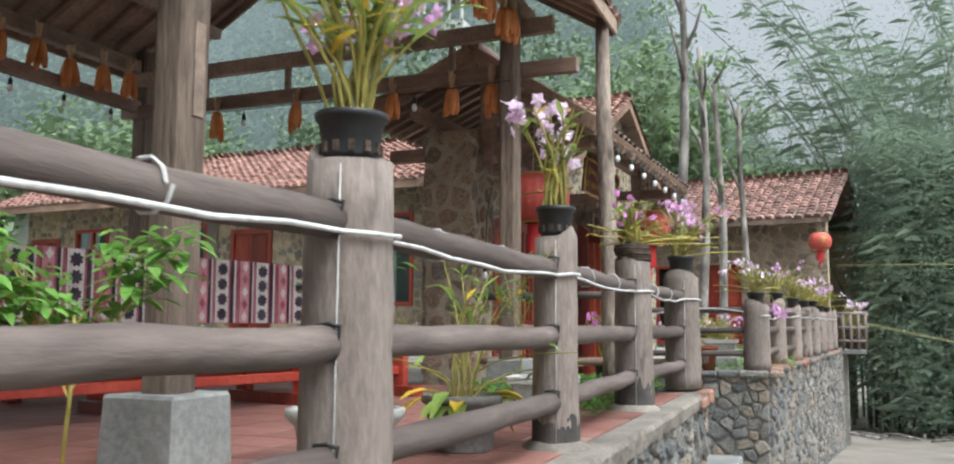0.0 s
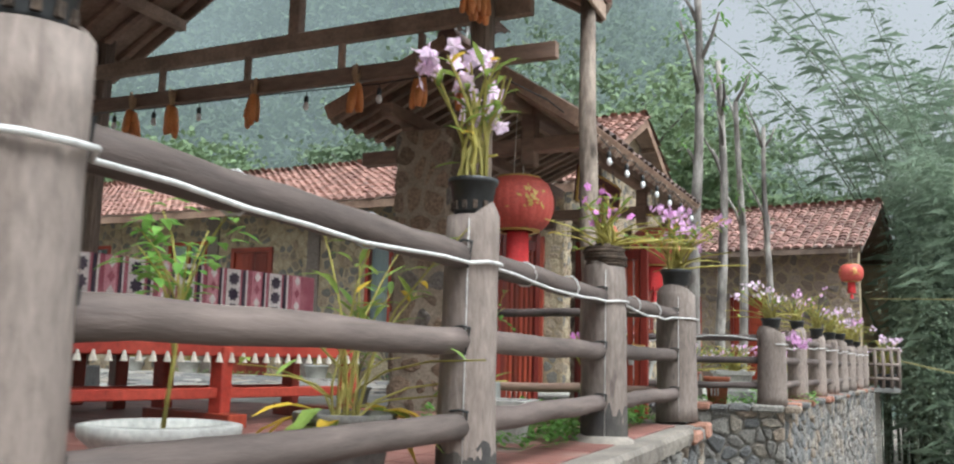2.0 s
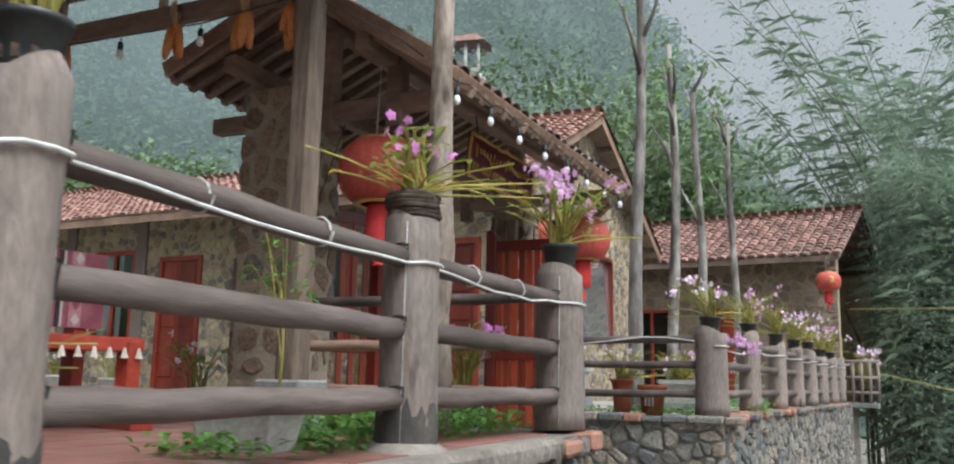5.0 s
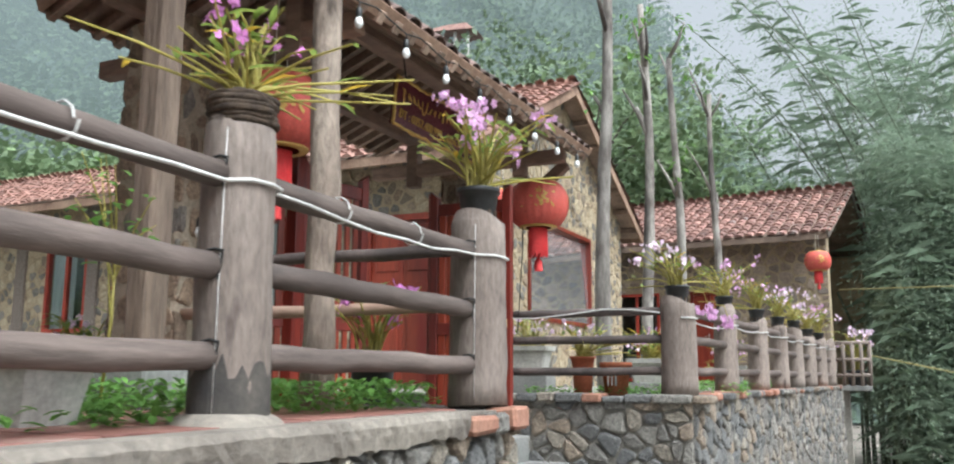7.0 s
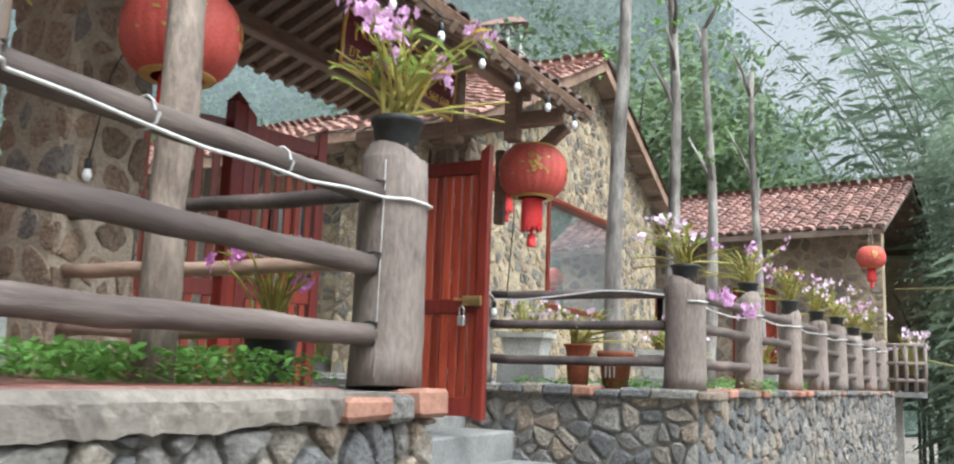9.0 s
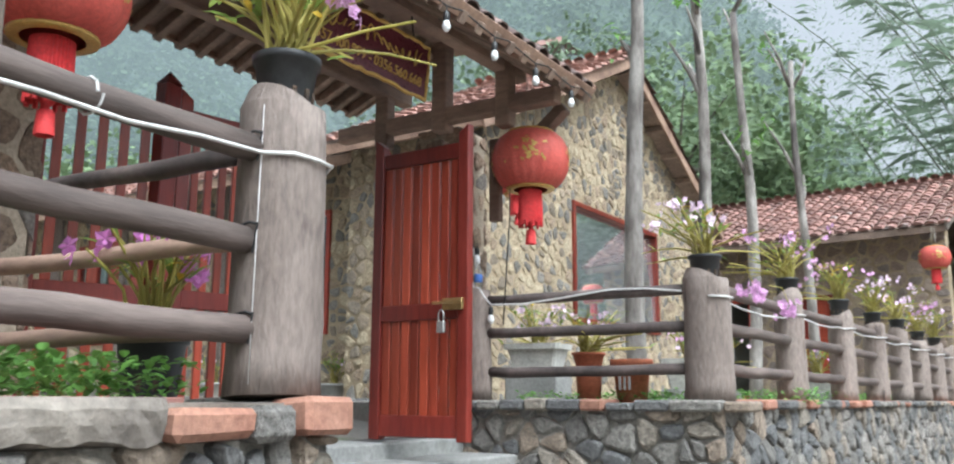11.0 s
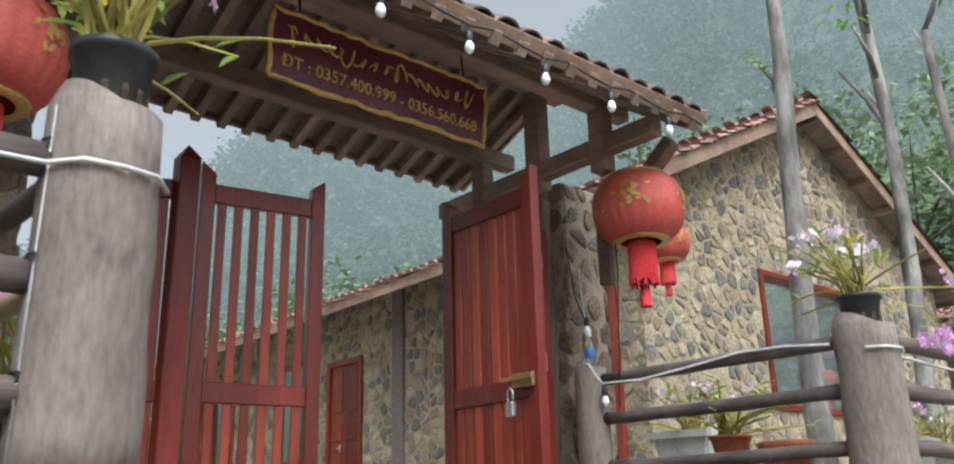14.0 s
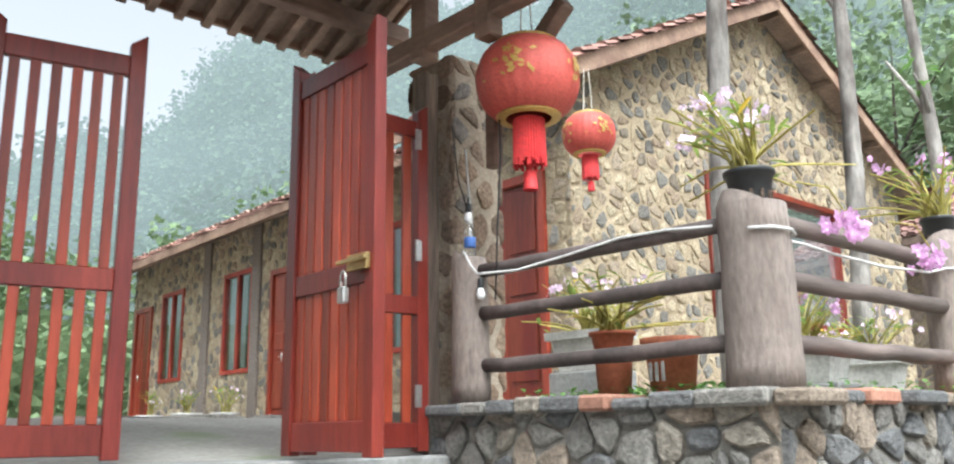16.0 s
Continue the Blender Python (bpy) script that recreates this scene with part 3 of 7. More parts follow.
ramp_v = [bm.verts.new(q) for q in ((-3.4, 7.95, GATE_Z - 0.003), (-2.65, 11.1, GATE_Z - 0.003), (-4.7, 11.5, Z - 0.03), (-5.0, 8.2, Z - 0.03))]
ramp_l = [bm.verts.new((v.co.x, v.co.y, 0.2)) for v in ramp_v]
bm.faces.new(ramp_v)
bm.faces.new(ramp_l[::-1])
for i in range(4):
    bm.faces.new((ramp_l[i], ramp_l[(i + 1) % 4], ramp_v[(i + 1) % 4], ramp_v[i]))
tagged(part("gate_ramp", bm, M_YARD), "pale concrete ramp rising from the gate into the courtyard", "ramp", kind="structure")

# ---- fences ----
def fence_post(parent, x, y, r, h, seed, foot=True, z=Z):
    """A thick round post with slightly uneven sides, a weathered top and a mortar collar."""
    rng = random.Random(seed)
    bm = bmesh.new()
    k = 9
    pts, rad = [], []
    for i in range(k):
        t = i / (k - 1)
        pts.append((rng.uniform(-0.004, 0.004), rng.uniform(-0.004, 0.004), h * t))
        rad.append(r * (1.06 - 0.09 * t + rng.uniform(-0.012, 0.012)))
    pts.append((0, 0, h + 0.006))
    rad.append(rad[-1] * 0.95)
    tube(bm, pts, rad, 26, 0.012, rng=rng, flat_end=True)
    ob = part("post", bm, M_POST, parent)
    ob.location = (x, y, z)
    if foot:
        bm = bmesh.new()
        lathe(bm, [(r * 1.55, -0.002), (r * 1.45, 0.012), (r * 1.12, 0.035), (r * 1.0, 0.04)], 22)
        for v in bm.verts:
            a = math.atan2(v.co.y, v.co.x)
            v.co.xy *= 1 + 0.18 * noise.noise((math.cos(a) * 1.5 + seed, math.sin(a) * 1.5, 0))
        part("mortar_collar", bm, M_KERB, ob)
    return ob


def rail(parent, p, q, r, mat, seed):
    rng = random.Random(seed)
    p, q = Vector(p), Vector(q)
    d = q - p
    bm = bmesh.new()
    pts, rad = [], []
    for i in range(9):
        t = i / 8
        pts.append(Vector((rng.uniform(-0.006, 0.006), d.length * t, rng.uniform(-0.006, 0.006))))
        rad.append(r * (1 + rng.uniform(-0.05, 0.05)))
    tube(bm, pts, rad, 14, 0.02, rng=rng)
    ob = part("rail", bm, mat, parent)
    y = d.normalized()
    x = y.cross(Vector((0, 0, 1))).normalized()
    m = Matrix((x, y, x.cross(y))).transposed().to_4x4()
    m.translation = p
    ob.matrix_basis = m
    return ob


def wire_tie(parent, x, y, z, r, side):
    """Twisted black wire end that fixes a rail to its post."""
    bm = bmesh.new()
    tube(bm, [(x - 0.02, y + side * r * 1.04, z), (x + 0.02, y + side * r * 1.06, z + 0.006), (x + 0.045, y + side * r * 1.02, z - 0.002)], 0.0045, 5)
    tube(bm, [(x + 0.03, y + side * r * 1.02, z - 0.09), (x + 0.046, y + side * r * 1.03, z + 0.004)], 0.0035, 5)
    part("wire_tie", bm, M_WIRE, parent)


fence = thing("fence", "grey-brown round post and rail fence along the terrace edge", "fence")
P1 = [(-1.09, 0.06, 0.115, 0.93), (-1.077, 1.926, 0.111, 0.928), (-1.075, 3.765, 0.096, 0.915), (-1.108, 5.688, 0.117, 0.932), (-1.072, 7.594, 0.143, 0.925)]
for i, (x, y, r, h) in enumerate(P1):
    ob = fence_post(fence, x, y, r, h, 11 + i, i < 4)
for i in range(len(P1) - 1):
    a, b = P1[i], P1[i + 1]
    for j, k in enumerate((0.205, 0.48, 0.77)):
        s = 0.035
        rail(fence, (a[0], a[1] + a[2] - s, Z + k), (b[0], b[1] - b[2] + s, Z + k), 0.044, M_RAIL, 50 + i * 3 + j)
        for pst, side in ((a, 1), (b, -1)):
            wire_tie(fence, pst[0], pst[1], Z + k + 0.045, pst[2], side)
for j, k in enumerate((0.20, 0.49, 0.775)):
    rail(fence, (-1.09, -2.0, Z + k), (-1.09, -0.02, Z + k), 0.044, M_RAIL, 40 + j)
# blackened feet of two posts
for x, y, r, h0 in ((-1.075, 3.765, 0.096, 0.12), (-1.108, 5.688, 0.117, 0.17)):
    bm = bmesh.new()
    rr = random.Random(int(y * 10))
    lo, hi = [], []
    for k in range(40):
        a = 2 * math.pi * k / 40
        c, s = math.cos(a) * r * 1.085, math.sin(a) * r * 1.085
        lo.append(bm.verts.new((x + c, y + s, Z + 0.01)))
        hi.append(bm.verts.new((x + c * 0.995, y + s * 0.995, Z + h0 * (1.0 + 0.5 * noise.noise((math.cos(a) * 4, math.sin(a) * 4, y))) + rr.uniform(0, 0.012))))
    for k in range(40):
        bm.faces.new((lo[k], lo[(k + 1) % 40], hi[(k + 1) % 40], hi[k]))
    part("blackened_foot", bm, M_POSTBASE, fence, "blackened damp foot of the post")

return_fence = thing("fence", "dark thin rails from the corner post back to the gate pillar", "fence")
for j, k in enumerate((0.22, 0.50, 0.79)):
    rail(return_fence, (-1.16, 7.55, Z + k), (-2.9, 7.5, Z + k - 0.01), 0.034, M_RAILDARK if j == 2 else M_BEAM, 80 + j)

fence_b = thing("fence", "long grey-brown post and rail fence above the rubble wall", "fence")
P2Y = [11.23, 13.1, 14.7, 16.2, 17.6, 19.0, 20.4, 21.7]
P2 = [(fence_x(y) - (0.03 if i == 1 else 0.02 if i == 0 else 0.0), y, 0.152 if i == 0 else 0.118, 0.78 if i == 0 else 0.81 + 0.03 * (i % 3 == 1)) for i, y in enumerate(P2Y)]
for i, (x, y, r, h) in enumerate(P2):
    fence_post(fence_b, x, y, r, h, 31 + i, False)
for a, b in zip(P2, P2[1:]):
    for j, k in enumerate((0.20, 0.48, 0.73)):
        rail(fence_b, (a[0], a[1] + a[2] - 0.04, Z + k), (b[0], b[1] - b[2] + 0.04, Z + k), 0.042, M_RAIL, 90 + j)
fence_post(fence_b, -2.386, 11.16, 0.102, 0.79, 60, False)
for j, k in enumerate((0.17, 0.45, 0.69)):
    rail(fence_b, (-0.82, 11.22, Z + k + 0.03), (-2.3, 11.17, Z + k + 0.02), 0.037, M_RAILDARK, 100 + j)


# ---- white rope light tied along the top rails ----
def rope(pts, r, name, label, mat=None, category="cable"):
    bm = bmesh.new()
    tube(bm, pts, r, 7)
    return tagged(part(name, bm, mat or M_CABLE, smooth=True), label, category)


def rope_pts(posts, k, seed, sag=0.05):
    rng = random.Random(seed)
    out = []
    k0 = k
    for i, (x, y, r, h) in enumerate(posts):
        k = min(k0, h - 0.13)
        for a in (-70, -35, 0, 35, 70):
            rr = r * 1.06 + 0.008
            out.append((x + rr * math.cos(radians(a)), y + rr * math.sin(radians(a)), Z + k + rng.uniform(-0.004, 0.004)))
        if i + 1 < len(posts):
            x2, y2, r2, _ = posts[i + 1]
            sg = sag * rng.uniform(0.6, 1.3)
            for t in (0.12, 0.25, 0.4, 0.55, 0.7, 0.85):
                yy = (y + r) + (y2 - r2 - y - r) * t
                out.append((x + (x2 - x) * t + 0.055, yy, Z + k + 0.012 - 4 * sg * t * (1 - t) * rng.uniform(0.8, 1.1)))
    return out


rope(rope_pts([(-1.09, -1.8, 0.11, 0.9)] + P1, 0.745, 5), 0.0066, "rope_light", "flat white rope light tied along the top rail")
rope(rope_pts(P2, 0.685, 6, 0.04), 0.0072, "rope_light", "white rope light looped along the far fence posts")
rope([(-0.84, 11.12, Z + 0.70), (-1.1, 11.17, Z + 0.735), (-1.35, 11.16, Z + 0.74), (-1.7, 11.15, Z + 0.70), (-2.0, 11.13, Z + 0.67), (-2.22, 11.06, Z + 0.67), (-2.27, 11.05, Z + 0.73), (-2.32, 11.06, Z + 0.80), (-2.42, 11.14, Z + 0.81), (-2.47, 11.27, Z + 1.0), (-2.53, 11.3, Z + 1.25), (-2.55, 11.3, Z + 1.5)], 0.0068, "power_cord", "white power cord wrapped over the short post")
for i in range(4):
    a, b = P1[i], P1[i + 1]
    for t in (0.3, 0.62):
        bm = bmesh.new()
        y = a[1] + (b[1] - a[1]) * t
        tube(bm, [(-1.09 + 0.05 * math.cos(q), y + 0.003 * q, Z + 0.77 + 0.05 * math.sin(q)) for q in [k * math.pi / 5 for k in range(11)]], 0.004, 5)
        part("rail_tie", bm, M_CABLE, fence)
for x, y, r, h in P1[1:]:
    rope([(x + r * 0.3, y - r * 1.04, Z + 0.04), (x + r * 0.3, y - r * 1.02, Z + 0.4), (x + r * 0.3, y - r * 0.98, Z + h - 0.02)], 0.0018, "tie_string", "thin white string running down a fence post")

# ---- gate ----
def gate_leaf(gate, hinge, free, z0, z1, slats, slat_w, mid, lean=1):
    """A slatted leaf between two stiles, with top, middle and bottom rails."""
    h, f = Vector((*hinge, 0)), Vector((*free, 0))
    u = (f - h)
    w = u.length
    leaf = new("gate_leaf")
    leaf.parent = gate
    leaf.matrix_basis = pose(h.x, h.y, 0, 0, 0, math.degrees(math.atan2(u.y, u.x)))
    sw = 0.075
    for x0, tall in ((0, 0.0), (w - sw, 0.0)):
        bm = bmesh.new()
        vs = box(bm, (x0, -0.03, z0), (x0 + sw, 0.03, z1 + tall), None, 0.004)
        for v in bm.verts:
            if v.co.z > z1 - 0.05:
                v.co.z += (0.0 if (v.co.x - x0 < sw / 2) == (x0 == 0) else -0.05)
        part("stile", bm, M_REDDARK, leaf)
    for za, zb in ((z0 + 0.02, z0 + 0.15), (mid - 0.05, mid + 0.05), (z1 - 0.21, z1 - 0.11)):
        bm = bmesh.new()
        box(bm, (sw, -0.022, za), (w - sw, 0.022, zb), None, 0.004)
        part("rail", bm, M_REDDARK, leaf)
    inner = w - 2 * sw
    for k in range(slats):
        c = sw + inner * (k + 0.5) / slats
        bm = bmesh.new()
        for a, b in ((z0 + 0.15, mid - 0.05), (mid + 0.05, z1 - 0.21)):
            box(bm, (c - slat_w / 2, -0.012, a), (c + slat_w / 2, 0.012, b), None, 0.003)
        part("slat", bm, M_REDSLAT, leaf)
    return leaf, w


gate = thing("folding_gate", "open red-lacquered folding wooden gate with upright slats", "gate")
GT = 2.68
l2, _ = gate_leaf(gate, (-3.28, 8.12), (-2.97, 8.74), GATE_Z + 0.02, GT, 5, 0.05, 1.5)
l1, w1 = gate_leaf(gate, (-2.96, 8.78), (-2.80, 9.43), GATE_Z + 0.02, GT, 6, 0.045, 1.5)
r1, wr = gate_leaf(gate, (-2.56, 10.12), (-1.815, 10.075), GATE_Z + 0.02, GT - 0.02, 8, 0.06, 1.5)
r2, _ = gate_leaf(gate, (-2.60, 11.02), (-2.62, 10.24), GATE_Z + 0.02, GT, 5, 0.06, 1.5)
bm = bmesh.new()
bar(bm, (-2.965, 8.70, GATE_Z + 0.02), (-2.955, 8.70, GT + 0.0), 0.11, 0.09, 0.006)
bmesh.ops.create_cone(bm, cap_ends=True, segments=4, radius1=0.075, radius2=0.0, depth=0.08, matrix=pose(-2.955, 8.70, GT + 0.04, 0, 0, 45))
part("gate_post", bm, M_REDDARK, gate)
# hasp and padlock on the free stile
bm = bmesh.new()
box(bm, (-1.98, 10.02, 1.50), (-1.84, 10.045, 1.57), None, 0.003)
bar(bm, (-2.05, 10.02, 1.545), (-1.83, 10.01, 1.545), 0.018, 0.018, 0.004)
hasp = part("hasp", bm, M_BRASS, gate, "brass sliding bolt")
bm = bmesh.new()
box(bm, (-2.0, 9.985, 1.36), (-1.945, 10.015, 1.43), None, 0.006)
tube(bm, [(-1.99, 10.0, 1.43), (-1.99, 10.0, 1.48), (-1.972, 10.0, 1.5), (-1.955, 10.0, 1.48), (-1.955, 10.0, 1.43)], 0.006, 6)
part("padlock", bm, M_METAL, gate, "grey steel padlock")
for z in (0.95, 1.75, 2.4):
    for hx, hy in ((-2.585, 10.93), (-2.93, 8.70)):
        bm = bmesh.new()
        box(bm, (hx, hy, z), (hx + 0.015, hy + 0.04, z + 0.12), None, 0.002)
        part("hinge", bm, M_METAL, gate, "pale steel hinge")


def gate_pillar(x0, y0, x1, y1, top, seed, m2):
    pil = thing("gate_pillar", "rubble stone gate pillar with a rounded worn top", "pillar")
    bm = bmesh.new()
    box(bm, (x0, y0, 0.5), (x1, y1, top), None, 0.03)
    part("core", bm, M_MORTARBROWN, pil)
    for k, (fx, fy, dx, dy, w) in enumerate(((x0, y0, 1, 0, x1 - x0), (x1, y0, 0, 1, y1 - y0), (x1, y1, -1, 0, x1 - x0), (x0, y1, 0, -1, y1 - y0))):
        stone_wall(pil, rubble(w, top - 0.56, 0.2, 0.17, seed + k, joint=0.024), wall_face(fx, fy, 0.55, dx, dy), 0.011, seed + k, m2, m2)
    return pil


gate_pillar(-3.38, 7.42, -2.88, 7.93, 3.28, 201, M_STONEBROWN)
gate_pillar(-3.0, 11.24, -2.6, 11.66, 3.1, 211, M_STONEBROWN)
bm = bmesh.new()
bar(bm, (-2.72, 11.14, GATE_Z - 0.01), (-2.72, 11.14, 2.95), 0.11, 0.1, 0.008)
part("jamb", bm, M_TIMBER, gate, "weathered timber gate jamb")

# ---- gate roof: timber frame, rafters, barrel tiles ----
GM = turn_frame(-2.85, 7.25, 2.8)
GL, GRUN, GRISE, GEAVE, GBACK = 4.08, 1.13, 0.74, 3.15, 0.27
gate_roof = thing("gate_roof", "small timber gate roof with dark barrel tiles", "roof")


def tile_mesh(name, length, radius, thick, mat, seg=5):
    """One barrel tile, arched, lying along -y from its upper end."""
    me = bpy.data.meshes.new(name)
    v, f = [], []
    for y, k in ((0.0, 0.9), (-length, 1.0)):
        for r in (radius * k, radius * k - thick):
            for i in range(seg + 1):
                a = math.pi * (0.08 + 0.84 * i / seg)
                v.append((r * math.cos(a), y, r * math.sin(a) * 0.72))
    n = seg + 1
    for i in range(seg):
        f.append((i, i + 1, 2 * n + i + 1, 2 * n + i))
        f.append((n + i + 1, n + i, 3 * n + i, 3 * n + i + 1))
        f.append((2 * n + i, 2 * n + i + 1, 3 * n + i + 1, 3 * n + i))
    me.from_pydata(v, [], f)
    if mat:
        me.materials.append(mat)
    return me


def slope_frame(m, side, run, rise, eave):
    """Frame on a slope: x along the ridge, y up the slope, z out of it, with its origin at the eave."""
    p0 = m @ Vector((side * run, 0, eave))
    u = (m.to_3x3() @ Vector((0, 1, 0))).normalized()
    up = (m @ Vector((0, 0, eave + rise)) - p0).normalized()
    x = u
    zz = x.cross(up)
    if zz.z < 0:
        zz = -zz
    out = Matrix((x, up, zz)).transposed().to_4x4()
    out.translation = p0
    return out


g_tile = tile_mesh("gate_tile", 0.24, 0.085, 0.014, M_TILEDARK)
slope_len = math.hypot(GRUN, GRISE)
rng = random.Random(21)
for side in (1, -1):
    lift = GBACK if side < 0 else 0.0
    sf = slope_frame(GM, side, GRUN, GRISE - lift, GEAVE + lift)
    slope_len = math.hypot(GRUN, GRISE - lift)
    deck = bmesh.new()
    box(deck, (-0.02, 0.0, 0.035), (GL + 0.02, slope_len, 0.05), sf)
    part("tile_bed", deck, M_CEIL, gate_roof)
    for i in range(23):
        bm = bmesh.new()
        x = 0.06 + (GL - 0.12) * i / 22
        box(bm, (x - 0.03, -0.03, -0.045), (x + 0.03, slope_len, 0.03), sf, 0.004)
        part("rafter", bm, M_RAFTER, gate_roof)
    for k, yy in enumerate((0.03,)):
        bm = bmesh.new()
        box(bm, (-0.03, yy - 0.04, -0.02), (GL + 0.03, yy - 0.015, 0.075), sf, 0.004)
        part("fascia", bm, M_FASCIA, gate_roof)
    nc, nr = 24, 6
    for r in range(nr):
        for c in range(nc):
            m = sf @ Matrix.Translation((0.08 + (GL - 0.16) * c / (nc - 1) + rng.uniform(-0.01, 0.01), slope_len * (r + 1) / nr + 0.02, 0.055 + rng.uniform(0, 0.012))) @ pose(0, 0, 0, rng.uniform(1, 4), rng.uniform(-3, 3), rng.uniform(-3, 3))
            piece("roof_tile", g_tile, gate_roof, m)
bm = bmesh.new()
tube(bm, [GM @ Vector((0, -0.03 + GL * k / 12, GEAVE + GRISE + 0.09 + 0.01 * (k % 2))) for k in range(13)], 0.09, 10)
part("ridge_cap", bm, M_TILEDARK, gate_roof)
for side, x in ((1, 0.55), (-1, -0.55)):
    bm = bmesh.new()
    z = GEAVE + GRISE * (1 - 0.55 / GRUN) - 0.1
    bar(bm, GM @ Vector((x, -0.02, z)), GM @ Vector((x, GL + 0.02, z)), 0.11, 0.12, 0.01)
    part("purlin", bm, M_BEAM, gate_roof)
bm = bmesh.new()
bar(bm, GM @ Vector((0, -0.02, GEAVE + GRISE - 0.1)), GM @ Vector((0, GL + 0.02, GEAVE + GRISE - 0.1)), 0.12, 0.14, 0.01)
part("ridge_beam", bm, M_BEAM, gate_roof)
for y in (0.42, GL - 0.25):
    bm = bmesh.new()
    bar(bm, GM @ Vector((-GRUN + 0.1, y, 3.12)), GM @ Vector((GRUN - 0.12, y, 3.12)), 0.11, 0.12, 0.01)
    part("tie_beam", bm, M_BEAM, gate_roof)
    bm = bmesh.new()
    bar(bm, GM @ Vector((0, y, 3.0)), GM @ Vector((0, y, GEAVE + GRISE - 0.1)), 0.13, 0.13, 0.01)
    part("king_post", bm, M_BEAM, gate_roof)
    for x in (-0.3, 0.3):
        bm = bmesh.new()
        bar(bm, GM @ Vector((x * 1.9, y, 2.95)), GM @ Vector((x * 1.9, y, 3.5)), 0.12, 0.12, 0.01)
        part("strut", bm, M_BEAM, gate_roof)
bm = bmesh.new()
bar(bm, (-2.32, 11.3, 2.62), (-1.7, 11.25, 3.1), 0.09, 0.1, 0.01)
bar(bm, (-2.31, 11.3, 2.3), (-2.31, 11.3, 2.95), 0.07, 0.09, 0.01)
part("bracket", bm, M_BEAM, gate_roof)
for y0 in (-0.03, GL + 0.03):
    for side in (1, -1):
        bm = bmesh.new()
        bar(bm, GM @ Vector((side * (GRUN + 0.02), y0, GEAVE + 0.03 + (GBACK if side < 0 else 0.0))), GM @ Vector((0, y0, GEAVE + GRISE + 0.05)), 0.03, 0.13, 0.006)
        part("bargeboard", bm, M_FASCIA, gate_roof)

# ---- sign under the front of the gate roof ----
sign = thing("gate_sign", "maroon wooden sign with a carved gold border and gold lettering", "sign")
SA, SB = Vector((-2.17, 8.68, 3.02)), Vector((-2.12, 10.02, 3.03))
su = (SB - SA).normalized()
sm = Matrix((su, Vector((0, 0, 1)), su.cross(Vector((0, 0, 1))))).transposed().to_4x4()
sm.translation = SA
sign.matrix_basis = sm @ pose(0, 0, 0, 6)
SW = (SB - SA).length
bm = bmesh.new()
box(bm, (0, -0.17, -0.02), (SW, 0.17, 0.012), None, 0.004)
part("board", bm, M_SIGN, sign)
rng = random.Random(5)
edge = [(SW * t, -0.17) for t in np.linspace(0, 1, 26)] + [(SW, y) for y in np.linspace(-0.17, 0.17, 8)[1:]] + [(SW * (1 - t), 0.17) for t in np.linspace(0, 1, 26)[1:]] + [(0, y) for y in np.linspace(0.17, -0.17, 8)[1:]]
bm = bmesh.new()
tube(bm, [(x + rng.uniform(-0.006, 0.006), y + rng.uniform(-0.008, 0.008), 0.01) for x, y in edge], [0.009 + rng.uniform(0, 0.007) for _ in edge], 7)
part("carved_border", bm, M_GOLD, sign, "knobbly carved gold border")
# flowing gold strokes of the house name, drawn as plain shapes
for k in range(15):
    cx = 0.11 + (SW - 0.24) * k / 14
    tall = 0.052 if k in (0, 4, 8, 14) else 0.024
    bm = bmesh.new()
    pts = []
    for i in range(14):
        t = i / 13
        pts.append((cx + 0.022 * math.sin(t * 6 + k) + 0.062 * (t - 0.5), 0.055 + tall * math.cos(t * 7.5 + 1.7 * k) + 0.01 * math.sin(k), 0.016))
    tube(bm, pts, [0.0025 + 0.0045 * math.sin(3.1 * i / 13) for i in range(14)], 6)
    part("gold_stroke", bm, M_GOLD, sign)
txt = bpy.data.curves.new("phone_number", "FONT")
txt.body = "ĐT : 0357.400.999 - 0356.560.668"
txt.size = 0.088
txt.extrude = 0.004
txt.align_x = "CENTER"
txt.materials.append(M_GOLD)
tob = new("phone_number", txt)
tob.parent = sign
tob.matrix_basis = pose(SW / 2, -0.105, 0.016)
tob["label"] = "gold phone numbers"
for x in (0.15, SW - 0.15):
    bm = bmesh.new()
    tube(bm, [(x, 0.16, 0), (x, 0.36, -0.05)], 0.006, 5)
    part("hanger", bm, M_WIRE, sign)


